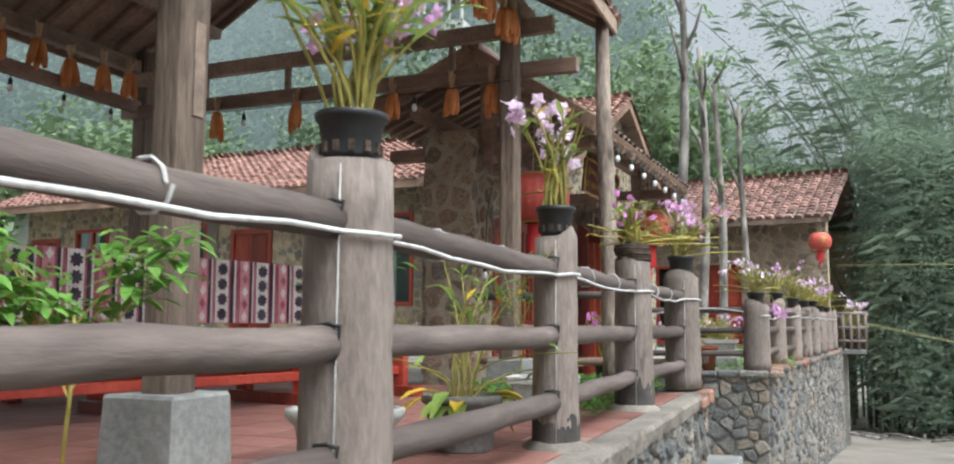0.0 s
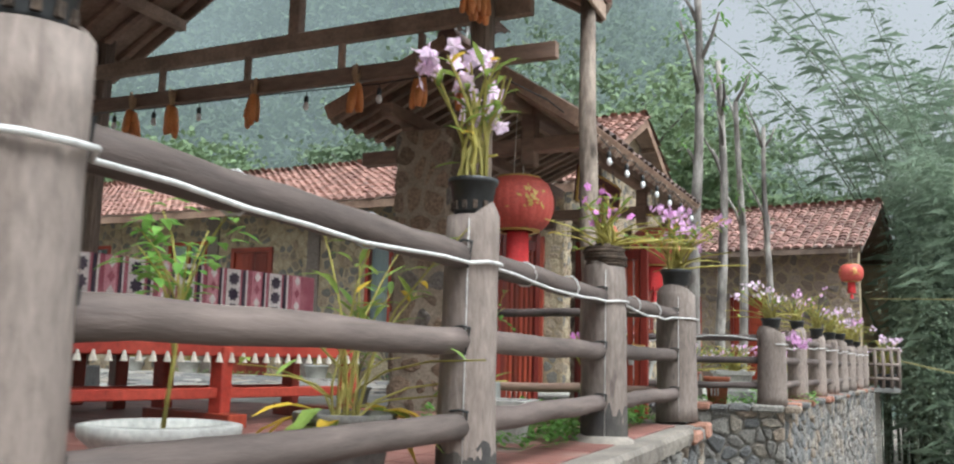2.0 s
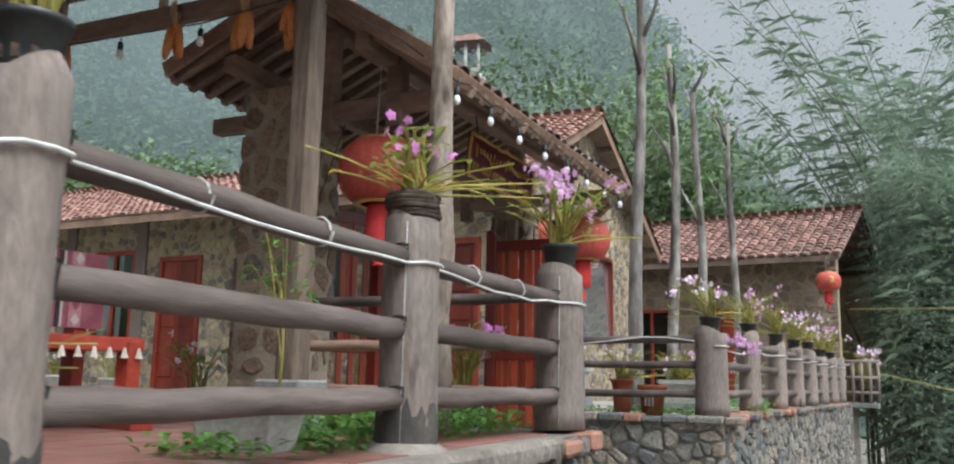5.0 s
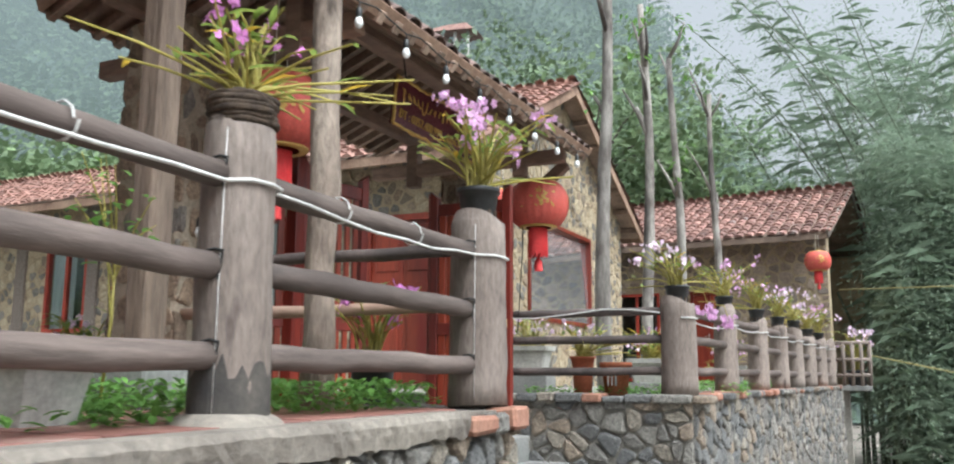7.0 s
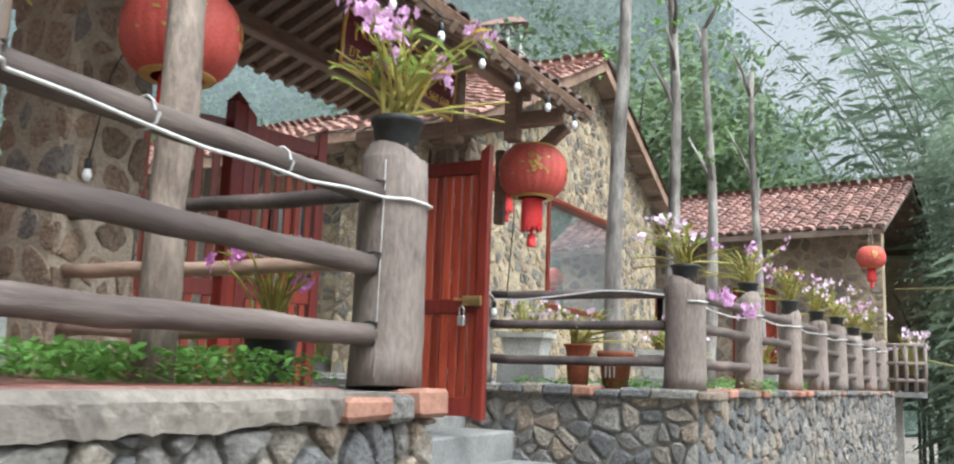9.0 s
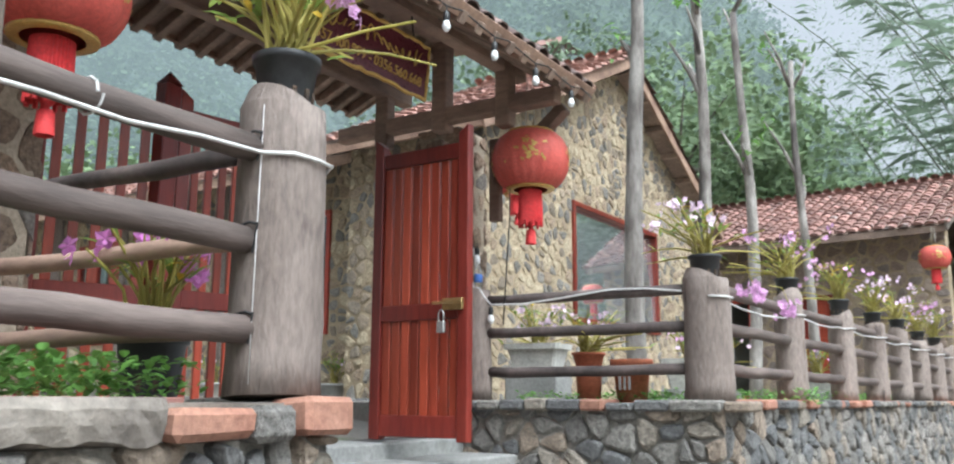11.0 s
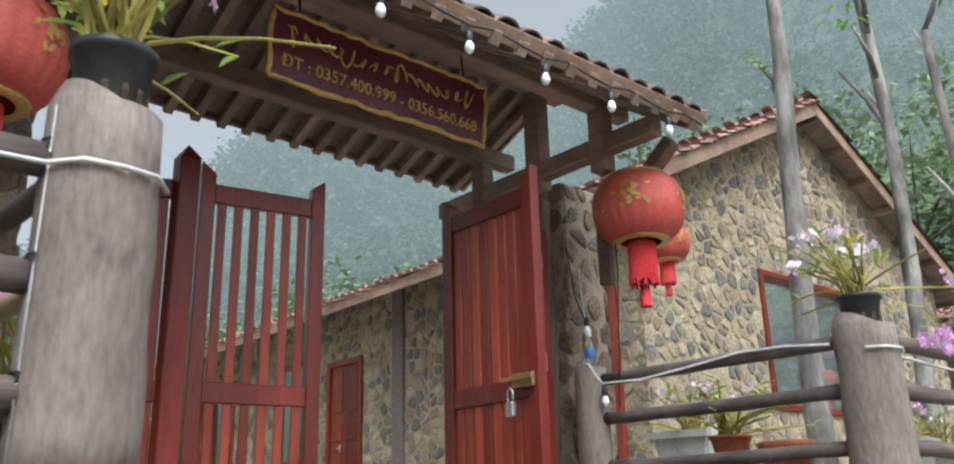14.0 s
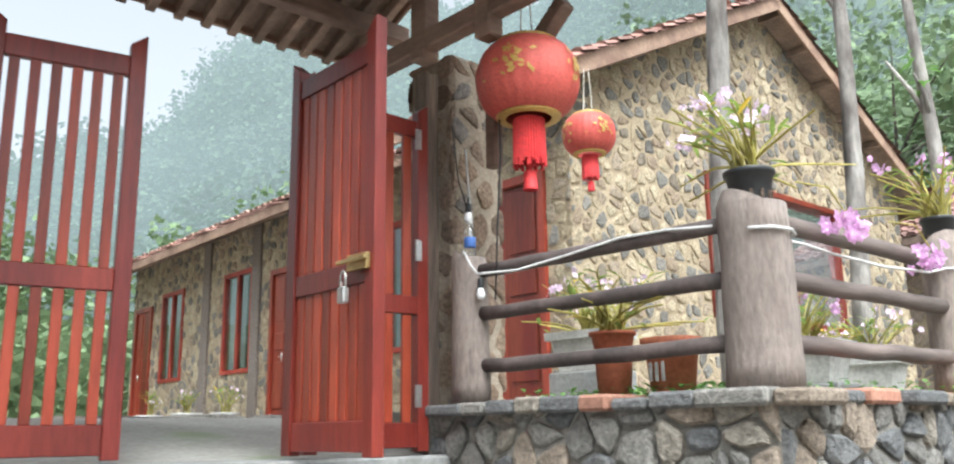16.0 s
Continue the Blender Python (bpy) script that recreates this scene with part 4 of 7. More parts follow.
# ---- lanterns ----
def lantern(x, y, z, r, hang, label):
    lan = thing("lantern", label, "lantern", "red lanterns", pose(x, y, z, 0, 0, RNG.uniform(0, 90)))
    bm = bmesh.new()
    prof = []
    for i in range(15):
        a = -1.18 + 2.36 * i / 14
        prof.append((r * (0.30 + 0.70 * math.cos(a) ** 0.8) if abs(a) < 1.5 else 0.3 * r, r * 0.72 * math.sin(a) / math.sin(1.18)))
    lathe(bm, prof, 72, ribs=24, depth=0.055)
    part("silk_body", bm, M_LANTERN, lan)
    top = r * 0.72
    for s in (1, -1):
        bm = bmesh.new()
        rr = prof[0][0]
        lathe(bm, [(rr * 0.98, s * top - 0.006), (rr * 1.0, s * top), (rr * 0.98, s * top + 0.014 * s), (rr * 0.7, s * top + 0.014 * s)], 24)
        part("gold_collar", bm, M_GOLD, lan)
    # printed gold medallions
    for a0 in (10, 100, 190, 280):
        bm = bmesh.new()
        rg = random.Random(int(a0))
        for _ in range(26):
            a = radians(a0 + rg.gauss(0, 12))
            e = rg.gauss(0.12, 0.22)
            rad = r * (0.30 + 0.70 * math.cos(max(-1.1, min(1.1, e))) ** 0.8) * 1.004
            c = Vector((rad * math.cos(a), rad * math.sin(a), r * 0.72 * math.sin(e) / math.sin(1.18)))
            nrm = Vector((math.cos(a) * math.cos(e), math.sin(a) * math.cos(e), math.sin(e)))
            tx = nrm.cross(Vector((0, 0, 1))).normalized()
            ty = nrm.cross(tx)
            rot = rg.uniform(0, 6.28)
            p1 = tx * math.cos(rot) + ty * math.sin(rot)
            p2 = nrm.cross(p1)
            s = r * rg.uniform(0.05, 0.11)
            vs = [bm.verts.new(c + nrm * 0.004 + p1 * s * k1 + p2 * s * 0.5 * k2) for k1, k2 in ((1, 0), (0.3, 1), (-1, 0.3), (-0.3, -1))]
            bm.faces.new(vs)
        tagged(part("gold_print", bm, M_GOLD, lan), kind="stuff")
    bm = bmesh.new()
    for k in range(34):
        a = 2 * math.pi * k / 34
        rr = r * 0.27
        tube(bm, [(rr * math.cos(a), rr * math.sin(a), -top - 0.02), (rr * 1.06 * math.cos(a), rr * 1.06 * math.sin(a), -top - r * 0.95 * (1 + 0.08 * math.sin(k * 2.3)))], 0.007 * r / 0.25 + 0.003, 4)
    part("tassel_fringe", bm, M_TASSEL, lan)
    bm = bmesh.new()
    lathe(bm, [(0.012, -top - r * 0.7), (0.03 * r / 0.25, -top - r * 0.95), (0.012, -top - r * 1.05), (0.03 * r / 0.25, -top - r * 1.1), (0.035 * r / 0.25, -top - r * 1.45)], 10)
    part("centre_tassel", bm, M_TASSEL, lan)
    bm = bmesh.new()
    for s in (-0.02, 0.02):
        tube(bm, [(s * 2, 0, top), (s, 0, top + hang)], 0.004, 5)
    part("hanging_cord", bm, M_FRINGE, lan)


lantern(-2.33, 7.575, 2.627, 0.29, 0.62, "large red silk lantern with gold prints under the gate eave")
lantern(-1.985, 11.24, 2.72, 0.29, 0.42, "large red silk lantern with gold prints beside the stone pillar")
lantern(-3.16, 13.3, 3.18, 0.22, 0.42, "smaller red lantern hanging from the house eave")
lantern(0.09, 24.3, 3.66, 0.285, 0.4, "red lantern hanging from the far house eave")


# ---- bulb string ----
def bulb(x, y, z, m_socket=None):
    b = thing("light_bulb", "white frosted bulb in a black socket on a string", "bulb", "string of bulbs", pose(x, y, z))
    bm = bmesh.new()
    lathe(bm, [(0.0, -0.093), (0.014, -0.089), (0.023, -0.072), (0.0245, -0.06), (0.02, -0.043), (0.013, -0.025)], 12)
    part("glass_bulb", bm, M_BULB, b)
    bm = bmesh.new()
    lathe(bm, [(0.017, -0.03), (0.019, -0.01), (0.017, 0.02), (0.006, 0.03)], 10)
    tube(bm, [(0, 0, 0.025), (0.003, 0, 0.06)], 0.004, 5)
    part("socket", bm, M_WIRE, b)


pts = []
for k in range(25):
    t = k / 24
    p = GM @ Vector((GRUN + 0.03, GL * t, GEAVE - 0.01 - 0.02 * math.sin(k * 2.1)))
    pts.append(p)
    if k % 3 == 1:
        bulb(p.x, p.y, p.z - 0.06)
rope(pts, 0.005, "bulb_wire", "black bulb wire along the gate eave", M_WIRE)
rope([(-2.56, 11.2, 2.6), (-2.5, 11.19, 2.25), (-2.4, 11.17, 2.03)], 0.004, "bulb_wire", "black wire down the stone pillar", M_WIRE)
bulb(-2.4, 11.17, 2.06)
rope([(-2.1, 11.12, 2.9), (-2.1, 11.13, 2.3), (-2.12, 11.12, 1.95), (-2.15, 11.12, 1.5)], 0.005, "bulb_wire", "black wire hanging below the lantern", M_WIRE)
bulb(-2.24, 11.1, 1.6)
rope([(-2.83, 7.9, 3.1), (-2.82, 7.6, 2.5), (-2.8, 7.5, 2.0)], 0.004, "bulb_wire", "black wire down the stone pillar", M_WIRE)
bulb(-2.8, 7.5, 2.0)

# bottle on the short post
bot = thing("water_bottle", "clear plastic water bottle with a blue label on the post", "bottle", m=pose(-2.39, 11.17, Z + 0.797))
bm = bmesh.new()
lathe(bm, [(0.0, 0.0), (0.03, 0.0), (0.032, 0.01), (0.031, 0.06), (0.032, 0.13), (0.028, 0.155), (0.013, 0.185), (0.012, 0.2)], 16)
part("bottle_body", bm, M_BOTTLE, bot)
bm = bmesh.new()
lathe(bm, [(0.0325, 0.06), (0.0335, 0.062), (0.0335, 0.115), (0.0325, 0.117)], 16)
part("label", bm, M_LABELBLUE, bot)
bm = bmesh.new()
lathe(bm, [(0.0, 0.218), (0.014, 0.217), (0.0145, 0.2), (0.014, 0.197)], 12)
part("cap", bm, M_PAPER, bot)

# ---- houses ----
def tile_field(name, parent, sf, length, slope, pitch, lap, radius, mat, seed, label=""):
    """All the barrel tiles of a slope, joined; sf is the slope's frame at the eave."""
    rng = random.Random(seed)
    seg = 4
    V, F = [], []
    nc, nr = int(length / pitch), int(slope / lap)
    for r in range(nr + 1):
        for c in range(nc + 1):
            x, y = c * length / nc + rng.uniform(-0.015, 0.015), r * slope / nr + rng.uniform(-0.02, 0.02)
            lift = rng.uniform(0, 0.018)
            base = len(V)
            for yy, k, zz in ((lap * 1.1, 0.88, 0.0), (-0.03, 1.0, 0.03)):
                for i in range(seg + 1):
                    a = math.pi * i / seg
                    V.append(sf @ Vector((x + radius * k * math.cos(a), y + yy, 0.05 + lift + zz + radius * 0.6 * k * math.sin(a))))
            for i in range(seg):
                F.append((base + i, base + i + 1, base + seg + 2 + i, base + seg + 1 + i))
            F.append(tuple(base + seg + 1 + i for i in range(seg + 1)))
    ob = soup(name, V, F, mat, parent, label)
    tagged(ob, kind="stuff")


def roof_deck(parent, sf, length, slope):
    bm = bmesh.new()
    box(bm, (0, 0, 0.0), (length, slope, 0.05), sf)
    part("roof_deck", bm, M_CEIL, parent)


def timber(name, parent, p, q, w, h, mat):
    bm = bmesh.new()
    bar(bm, p, q, w, h, 0.006)
    return part(name, bm, mat, parent)


def window(parent, m, w, h, panes, mat_frame, pane_mat, curtain=None, lean=0.01):
    """A framed window in the face m (x along, z up, -y outwards)."""
    win = new("window")
    win.parent = parent
    win.matrix_basis = m
    bm = bmesh.new()
    t = 0.07
    box(bm, (0, -0.04, 0), (w, 0.08, t), None, 0.005)
    box(bm, (0, -0.04, h - t), (w, 0.08, h), None, 0.005)
    box(bm, (0, -0.038, t), (t, 0.078, h - t), None, 0.005)
    box(bm, (w - t, -0.038, t), (w, 0.078, h - t), None, 0.005)
    part("window_frame", bm, mat_frame, win)
    for k in range(1, panes):
        bm = bmesh.new()
        x = w * k / panes
        box(bm, (x - 0.035, -0.03, t), (x + 0.035, 0.06, h - t), None, 0.004)
        part("mullion", bm, mat_frame, win)
    for k in range(panes):
        bm = bmesh.new()
        x0, x1 = t + (w - 2 * t) * k / panes, t + (w - 2 * t) * (k + 1) / panes
        box(bm, (x0, 0.0, t), (x1, 0.008, h - t))
        for v in bm.verts:
            v.co.y += lean * (v.co.z - t) / (h - 2 * t)
        part("pane", bm, pane_mat, win)
    if curtain:
        bm = bmesh.new()
        pts = []
        for i in range(41):
            x = t + (w - 2 * t) * i / 40 * 0.62
            pts.append((x, 0.10 + 0.014 * math.sin(i * 1.9)))
        lo = [bm.verts.new((x, y, t)) for x, y in pts]
        hi = [bm.verts.new((x, y, h - t)) for x, y in pts]
        for i in range(40):
            bm.faces.new((lo[i], lo[i + 1], hi[i + 1], hi[i]))
        part("curtain", bm, curtain, win)
    return win


def panel_door(parent, m, w, h):
    """A red double door with raised panels."""
    d = new("door")
    d.parent = parent
    d.matrix_basis = m
    bm = bmesh.new()
    box(bm, (0, -0.05, 0), (0.08, 0.08, h), None, 0.005)
    box(bm, (w - 0.08, -0.05, 0), (w, 0.08, h), None, 0.005)
    box(bm, (0.08, -0.05, h - 0.09), (w - 0.08, 0.08, h), None, 0.005)
    part("door_frame", bm, M_RED, d)
    for k in range(2):
        x0 = 0.08 + (w - 0.16) * k / 2
        x1 = x0 + (w - 0.16) / 2 - 0.004
        bm = bmesh.new()
        box(bm, (x0 + 0.002, 0.0, 0.01), (x1, 0.04, h - 0.09), None, 0.003)
        for a, b in ((0.12, 0.42), (0.48, 0.60), (0.66, 0.95)):
            box(bm, (x0 + 0.07, -0.018, h * a), (x1 - 0.07, 0.0, h * b - 0.03), None, 0.01)
        leaf = part("door_leaf", bm, M_RED, d)
        if k == 0:
            bm = bmesh.new()
            tube(bm, [(x1 - 0.04, -0.06, 1.02), (x1 - 0.04, -0.06, 1.16)], 0.012, 8)
            bar(bm, (x1 - 0.04, -0.05, 1.1), (x1 - 0.16, -0.05, 1.1), 0.016, 0.016, 0.004)
            part("handle", bm, M_METAL, leaf, "pale metal door handle")


def shell(parent, name, m, w, h, thick, holes, mat, gable=0.0):
    """A wall with real openings: x along, z up, outer face at y = 0. gable adds a triangle on top."""
    bm = bmesh.new()
    xs = sorted({0, w, *[v for q in holes for v in (q[0], q[2])]})
    zs = sorted({0, h, *[v for q in holes for v in (q[1], q[3])]})
    for i in range(len(xs) - 1):
        for j in range(len(zs) - 1):
            cx, cz = (xs[i] + xs[i + 1]) / 2, (zs[j] + zs[j + 1]) / 2
            if any(a < cx < c and b < cz < d for a, b, c, d in holes):
                continue
            box(bm, (xs[i], 0, zs[j]), (xs[i + 1], thick, zs[j + 1]), m)
    if gable:
        v = [bm.verts.new(m @ Vector(p)) for p in ((0, 0, h), (w, 0, h), (w / 2, 0, h + gable), (0, thick, h), (w, thick, h), (w / 2, thick, h + gable))]
        for f in ((0, 1, 2), (5, 4, 3), (0, 2, 5, 3), (2, 1, 4, 5), (1, 0, 3, 4)):
            bm.faces.new([v[i] for i in f])
    bmesh.ops.remove_doubles(bm, verts=bm.verts, dist=0.0005)
    return part(name, bm, mat, parent)


# house beside the second terrace: gable to the road
H2 = turn_frame(-3.98, 14.05, 3, 0.9)
HL, HD, HE, HA = 7.2, 2.0, 3.30, 1.78
house2 = thing("house", "tan rubble stone house with a tile roof and picture window", "house")
m_g = H2 @ pose(0, 0, 0, 0, 0, 90)          # gable face runs along the house's y
WIN2 = (2.2, 1.08, 5.2, 2.72)
DOOR2 = (0.5, 0.1, 1.68, 2.4)
shell(house2, "gable_wall", m_g, HL, HE, 0.25, [WIN2], M_MORTAR, HA)
m_s = H2 @ pose(-HD, 0, 0)                  # side face towards the gate
shell(house2, "side_wall", m_s, HD - 0.25, HE, 0.25, [DOOR2], M_MORTAR)
shell(house2, "rear_wall", H2 @ pose(-HD, HL, 0, 0, 0, -90), HL, HE, 0.25, [], M_MORTAR, HA)
shell(house2, "far_side_wall", H2 @ pose(-0.25, HL, 0, 0, 0, 180), HD - 0.5, HE, 0.25, [], M_MORTAR)
k2 = HA / (HL / 2)
stone_wall(house2, rubble(HL, HE + HA, 0.175, 0.135, 301, [WIN2], [(-k2, 1, HE), (k2, 1, HE + 2 * HA)], 0.014), m_g, 0.015, 301, M_STONE, M_STONE)
stone_wall(house2, rubble(HD, HE, 0.175, 0.135, 302, [DOOR2], joint=0.014), m_s, 0.015, 302, M_STONE, M_STONE)
panel_door(house2, m_s @ pose(0.5, 0, 0.1), 1.18, 2.3)
w2 = window(house2, m_g @ pose(WIN2[0], 0, WIN2[1]), WIN2[2] - WIN2[0], WIN2[3] - WIN2[1], 1, M_RED, M_MIRROR, lean=0.06)
OH = 0.5
pitch2 = math.atan2(HA, HL / 2)
sl2 = (HL / 2 + OH) / math.cos(pitch2)
for side in (0, 1):
    if side == 0:
        p0 = H2 @ Vector((-HD - 0.3, -OH, HE - k2 * OH + 0.03))
        up = H2.to_3x3() @ Vector((0, math.cos(pitch2), math.sin(pitch2)))
    else:
        p0 = H2 @ Vector((-HD - 0.3, HL + OH, HE - k2 * OH + 0.03))
        up = H2.to_3x3() @ Vector((0, -math.cos(pitch2), math.sin(pitch2)))
    x = H2.to_3x3() @ Vector((1, 0, 0))
    nz = x.cross(up)
    nz = nz if nz.z > 0 else -nz
    sf = Matrix((x, up, nz)).transposed().to_4x4()
    sf.translation = p0
    ln = HD + 0.3 + 0.31
    roof_deck(house2, sf, ln, sl2)
    tile_field("roof_tiles", house2, sf, ln, sl2, 0.19, 0.2, 0.085, M_TILE, 310 + side)
    timber("bargeboard", house2, sf @ Vector((ln + 0.015, -0.05, -0.02)), sf @ Vector((ln + 0.015, sl2, -0.02)), 0.035, 0.17, M_FASCIA)
    timber("eave_board", house2, sf @ Vector((0, -0.02, -0.02)), sf @ Vector((ln, -0.02, -0.02)), 0.03, 0.13, M_FASCIA)
    for k in range(7):
        y = 0.35 + (sl2 - 0.5) * k / 6
        timber("purlin", house2, sf @ Vector((0.2, y, -0.05)), sf @ Vector((ln - 0.01, y, -0.05)), 0.07, 0.09, M_RAFTER)
bm = bmesh.new()
tube(bm, [H2 @ Vector((-HD - 0.3 + (HD + 0.63) * k / 8, HL / 2, HE + HA + 0.12)) for k in range(9)], 0.1, 10)
part("ridge_cap", bm, M_TILE, house2)

# long house at the back of the courtyard
H1 = wall_face(-17.6, 15.89, 0.9, 0.9978, -0.0655)
L1 = 11.75
house1 = thing("house", "long low tan rubble house with red doors and windows", "house")


def h1x(x):
    return (x + 17.6) / 0.9978


H1W = [(h1x(-8.2), 0.95, h1x(-7.12), 2.72), (h1x(-13.2), 0.95, h1x(-12.1), 2.72), (h1x(-16.0), 0.95, h1x(-14.95), 2.72)]
H1D = [(h1x(-11.45), 0.02, h1x(-10.4), 2.55), (h1x(-17.4), 0.02, h1x(-16.5), 2.55)]
HH1 = 3.45
shell(house1, "front_wall", H1, L1, HH1, 0.25, H1W + H1D, M_MORTAR)
shell(house1, "back_wall", H1 @ pose(L1, 4.6, 0, 0, 0, 180), L1, HH1, 0.2, [], M_MORTAR)
shell(house1, "end_wall", H1 @ pose(0, 4.4, 0, 0, 0, -90), 4.1, HH1, 0.2, [], M_MORTAR)
stone_wall(house1, rubble(L1, HH1, 0.19, 0.15, 320, H1W + H1D, joint=0.016), H1, 0.016, 320, M_STONE, M_STONE)
for q in H1W:
    window(house1, H1 @ pose(q[0], 0, q[1]), q[2] - q[0], q[3] - q[1], 2, M_BENCH, M_GLASS, M_BLINDS)
for q in H1D:
    panel_door(house1, H1 @ pose(q[0], 0, q[1]), q[2] - q[0], q[3] - q[1])
# added unseen sheet; its dark colour stands in for the room's shade
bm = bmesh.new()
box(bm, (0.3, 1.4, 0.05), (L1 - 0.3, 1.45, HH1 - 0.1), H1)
part("inner_wall", bm, M_ROOMSHADE, house1)
for q in (h1x(-9.4), h1x(-11.95), h1x(-13.9)):
    bm = bmesh.new()
    box(bm, (q - 0.14, -0.06, 0.0), (q + 0.14, 0.0, HH1 - 0.02), H1, 0.01)
    part("pilaster", bm, M_STONEFAR, house1, "dark stone pilaster on the house wall")
pitch1 = radians(24)
sl1 = 3.45
for side in (0, 1):
    if side == 0:
        p0 = H1 @ Vector((-0.3, -0.85, HH1 - 0.3))
        up = H1.to_3x3() @ Vector((0, math.cos(pitch1), math.sin(pitch1)))
    else:
        p0 = H1 @ Vector((-0.3, -0.85 + 2 * sl1 * math.cos(pitch1), HH1 - 0.3))
        up = H1.to_3x3() @ Vector((0, -math.cos(pitch1), math.sin(pitch1)))
    x = H1.to_3x3() @ Vector((1, 0, 0))
    nz = x.cross(up)
    nz = nz if nz.z > 0 else -nz
    sf = Matrix((x, up, nz)).transposed().to_4x4()
    sf.translation = p0
    roof_deck(house1, sf, L1 + 0.6, sl1)
    tile_field("roof_tiles", house1, sf, L1 + 0.6, sl1, 0.18, 0.2, 0.08, M_TILE, 330 + side)
    timber("eave_board", house1, sf @ Vector((0, -0.02, -0.02)), sf @ Vector((L1 + 0.6, -0.02, -0.02)), 0.03, 0.14, M_FASCIA)
    timber("bargeboard", house1, sf @ Vector((L1 + 0.615, -0.05, -0.02)), sf @ Vector((L1 + 0.615, sl1, -0.02)), 0.035, 0.16, M_FASCIA)
    if side == 0:
        for k in range(30):
            xx = 0.2 + (L1 + 0.2) * k / 29
            timber("rafter", house1, sf @ Vector((xx, 0.0, -0.05)), sf @ Vector((xx, 1.0, -0.05)), 0.06, 0.08, M_RAFTER)

# house at the end of the terrace
HF = wall_face(-6.8, 26.35, 0.9, 0.9885, -0.151)
LF = 7.15
house3 = thing("house", "brown rubble house with a weathered tile roof beside the bamboo", "house")
HFD = [(1.9, 0.1, 3.1, 2.3), (3.9, 0.1, 4.9, 2.3)]
shell(house3, "front_wall", HF, LF, 3.6, 0.25, HFD, M_MORTAR)
shell(house3, "side_wall", HF @ pose(LF, 0.25, 0, 0, 0, 106), 5.0, 3.6, 0.25, [], M_MORTAR)
shell(house3, "back_wall", HF @ pose(LF, 5.5, 0, 0, 0, 180), LF, 3.6, 0.25, [], M_MORTAR)
stone_wall(house3, rubble(LF, 3.6, 0.3, 0.24, 340, HFD, joint=0.02), HF, 0.02, 340, M_STONEFAR, M_STONEFAR)
window(house3, HF @ pose(1.9, 0, 0.1), 1.2, 2.2, 2, M_BENCH, M_GLASS)
panel_door(house3, HF @ pose(3.9, 0, 0.1), 1.0, 2.2)
# added sheet behind the openings, room shade painted into its colour
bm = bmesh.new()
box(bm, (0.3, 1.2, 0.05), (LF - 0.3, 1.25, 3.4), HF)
part("inner_wall", bm, M_ROOMSHADE, house3)
pitch3 = radians(24)
sl3 = 4.0
for side in (0, 1):
    y0 = -0.75 if side == 0 else -0.75 + 2 * sl3 * math.cos(pitch3)
    p0 = HF @ Vector((-0.3, y0, 3.38))
    up = HF.to_3x3() @ Vector((0, (1 if side == 0 else -1) * math.cos(pitch3), math.sin(pitch3)))
    x = HF.to_3x3() @ Vector((1, 0, 0))
    nz = x.cross(up)
    nz = nz if nz.z > 0 else -nz
    sf = Matrix((x, up, nz)).transposed().to_4x4()
    sf.translation = p0
    roof_deck(house3, sf, LF + 0.45, sl3)
    tile_field("roof_tiles", house3, sf, LF + 0.45, sl3, 0.24, 0.26, 0.11, M_TILEFAR, 350 + side)
    timber("bargeboard", house3, sf @ Vector((LF + 0.47, -0.05, 0.03)), sf @ Vector((LF + 0.47, sl3, 0.03)), 0.05, 0.2, M_KERB)
    timber("eave_board", house3, sf @ Vector((0, -0.02, -0.02)), sf @ Vector((LF + 0.45, -0.02, -0.02)), 0.03, 0.14, M_RAFTER)
bm = bmesh.new()
tube(bm, [HF @ Vector((-0.3 + (LF + 0.45) * k / 8, -0.75 + sl3 * math.cos(pitch3), 3.38 + sl3 * math.sin(pitch3) + 0.1)) for k in range(9)], 0.1, 10)
part("ridge_cap", bm, M_TILEFAR, house3)

# small railed balcony at the terrace's end
bal = thing("balcony", "small wooden railed balcony on a pale slab at the terrace end", "balcony")
bm = bmesh.new()
box(bm, (0.1, 22.2, Z - 0.1), (1.0, 23.6, Z), None, 0.01)
part("slab", bm, M_CONC, bal)
bm = bmesh.new()
box(bm, (0.15, 22.5, -1.6), (0.6, 23.3, Z - 0.1), None, 0.01)
part("pier", bm, M_MORTARGREY, bal)
for x, y in [(0.98 - 0.0 * k, 22.25 + 0.28 * k) for k in range(5)] + [(0.35 + 0.16 * k, 22.22) for k in range(4)]:
    bm = bmesh.new()
    tube(bm, [(x, y, Z), (x + 0.01, y, Z + 0.4), (x, y, Z + 0.82)], 0.035, 8, 0.1)
    part("baluster", bm, M_POST, bal)
for z in (0.2, 0.5, 0.82):
    bm = bmesh.new()
    tube(bm, [(0.3, 22.22, Z + z), (0.98, 22.22, Z + z)], 0.035, 8)
    tube(bm, [(0.98, 22.22, Z + z), (0.98, 23.45, Z + z)], 0.035, 8)
    part("rail", bm, M_POST, bal)

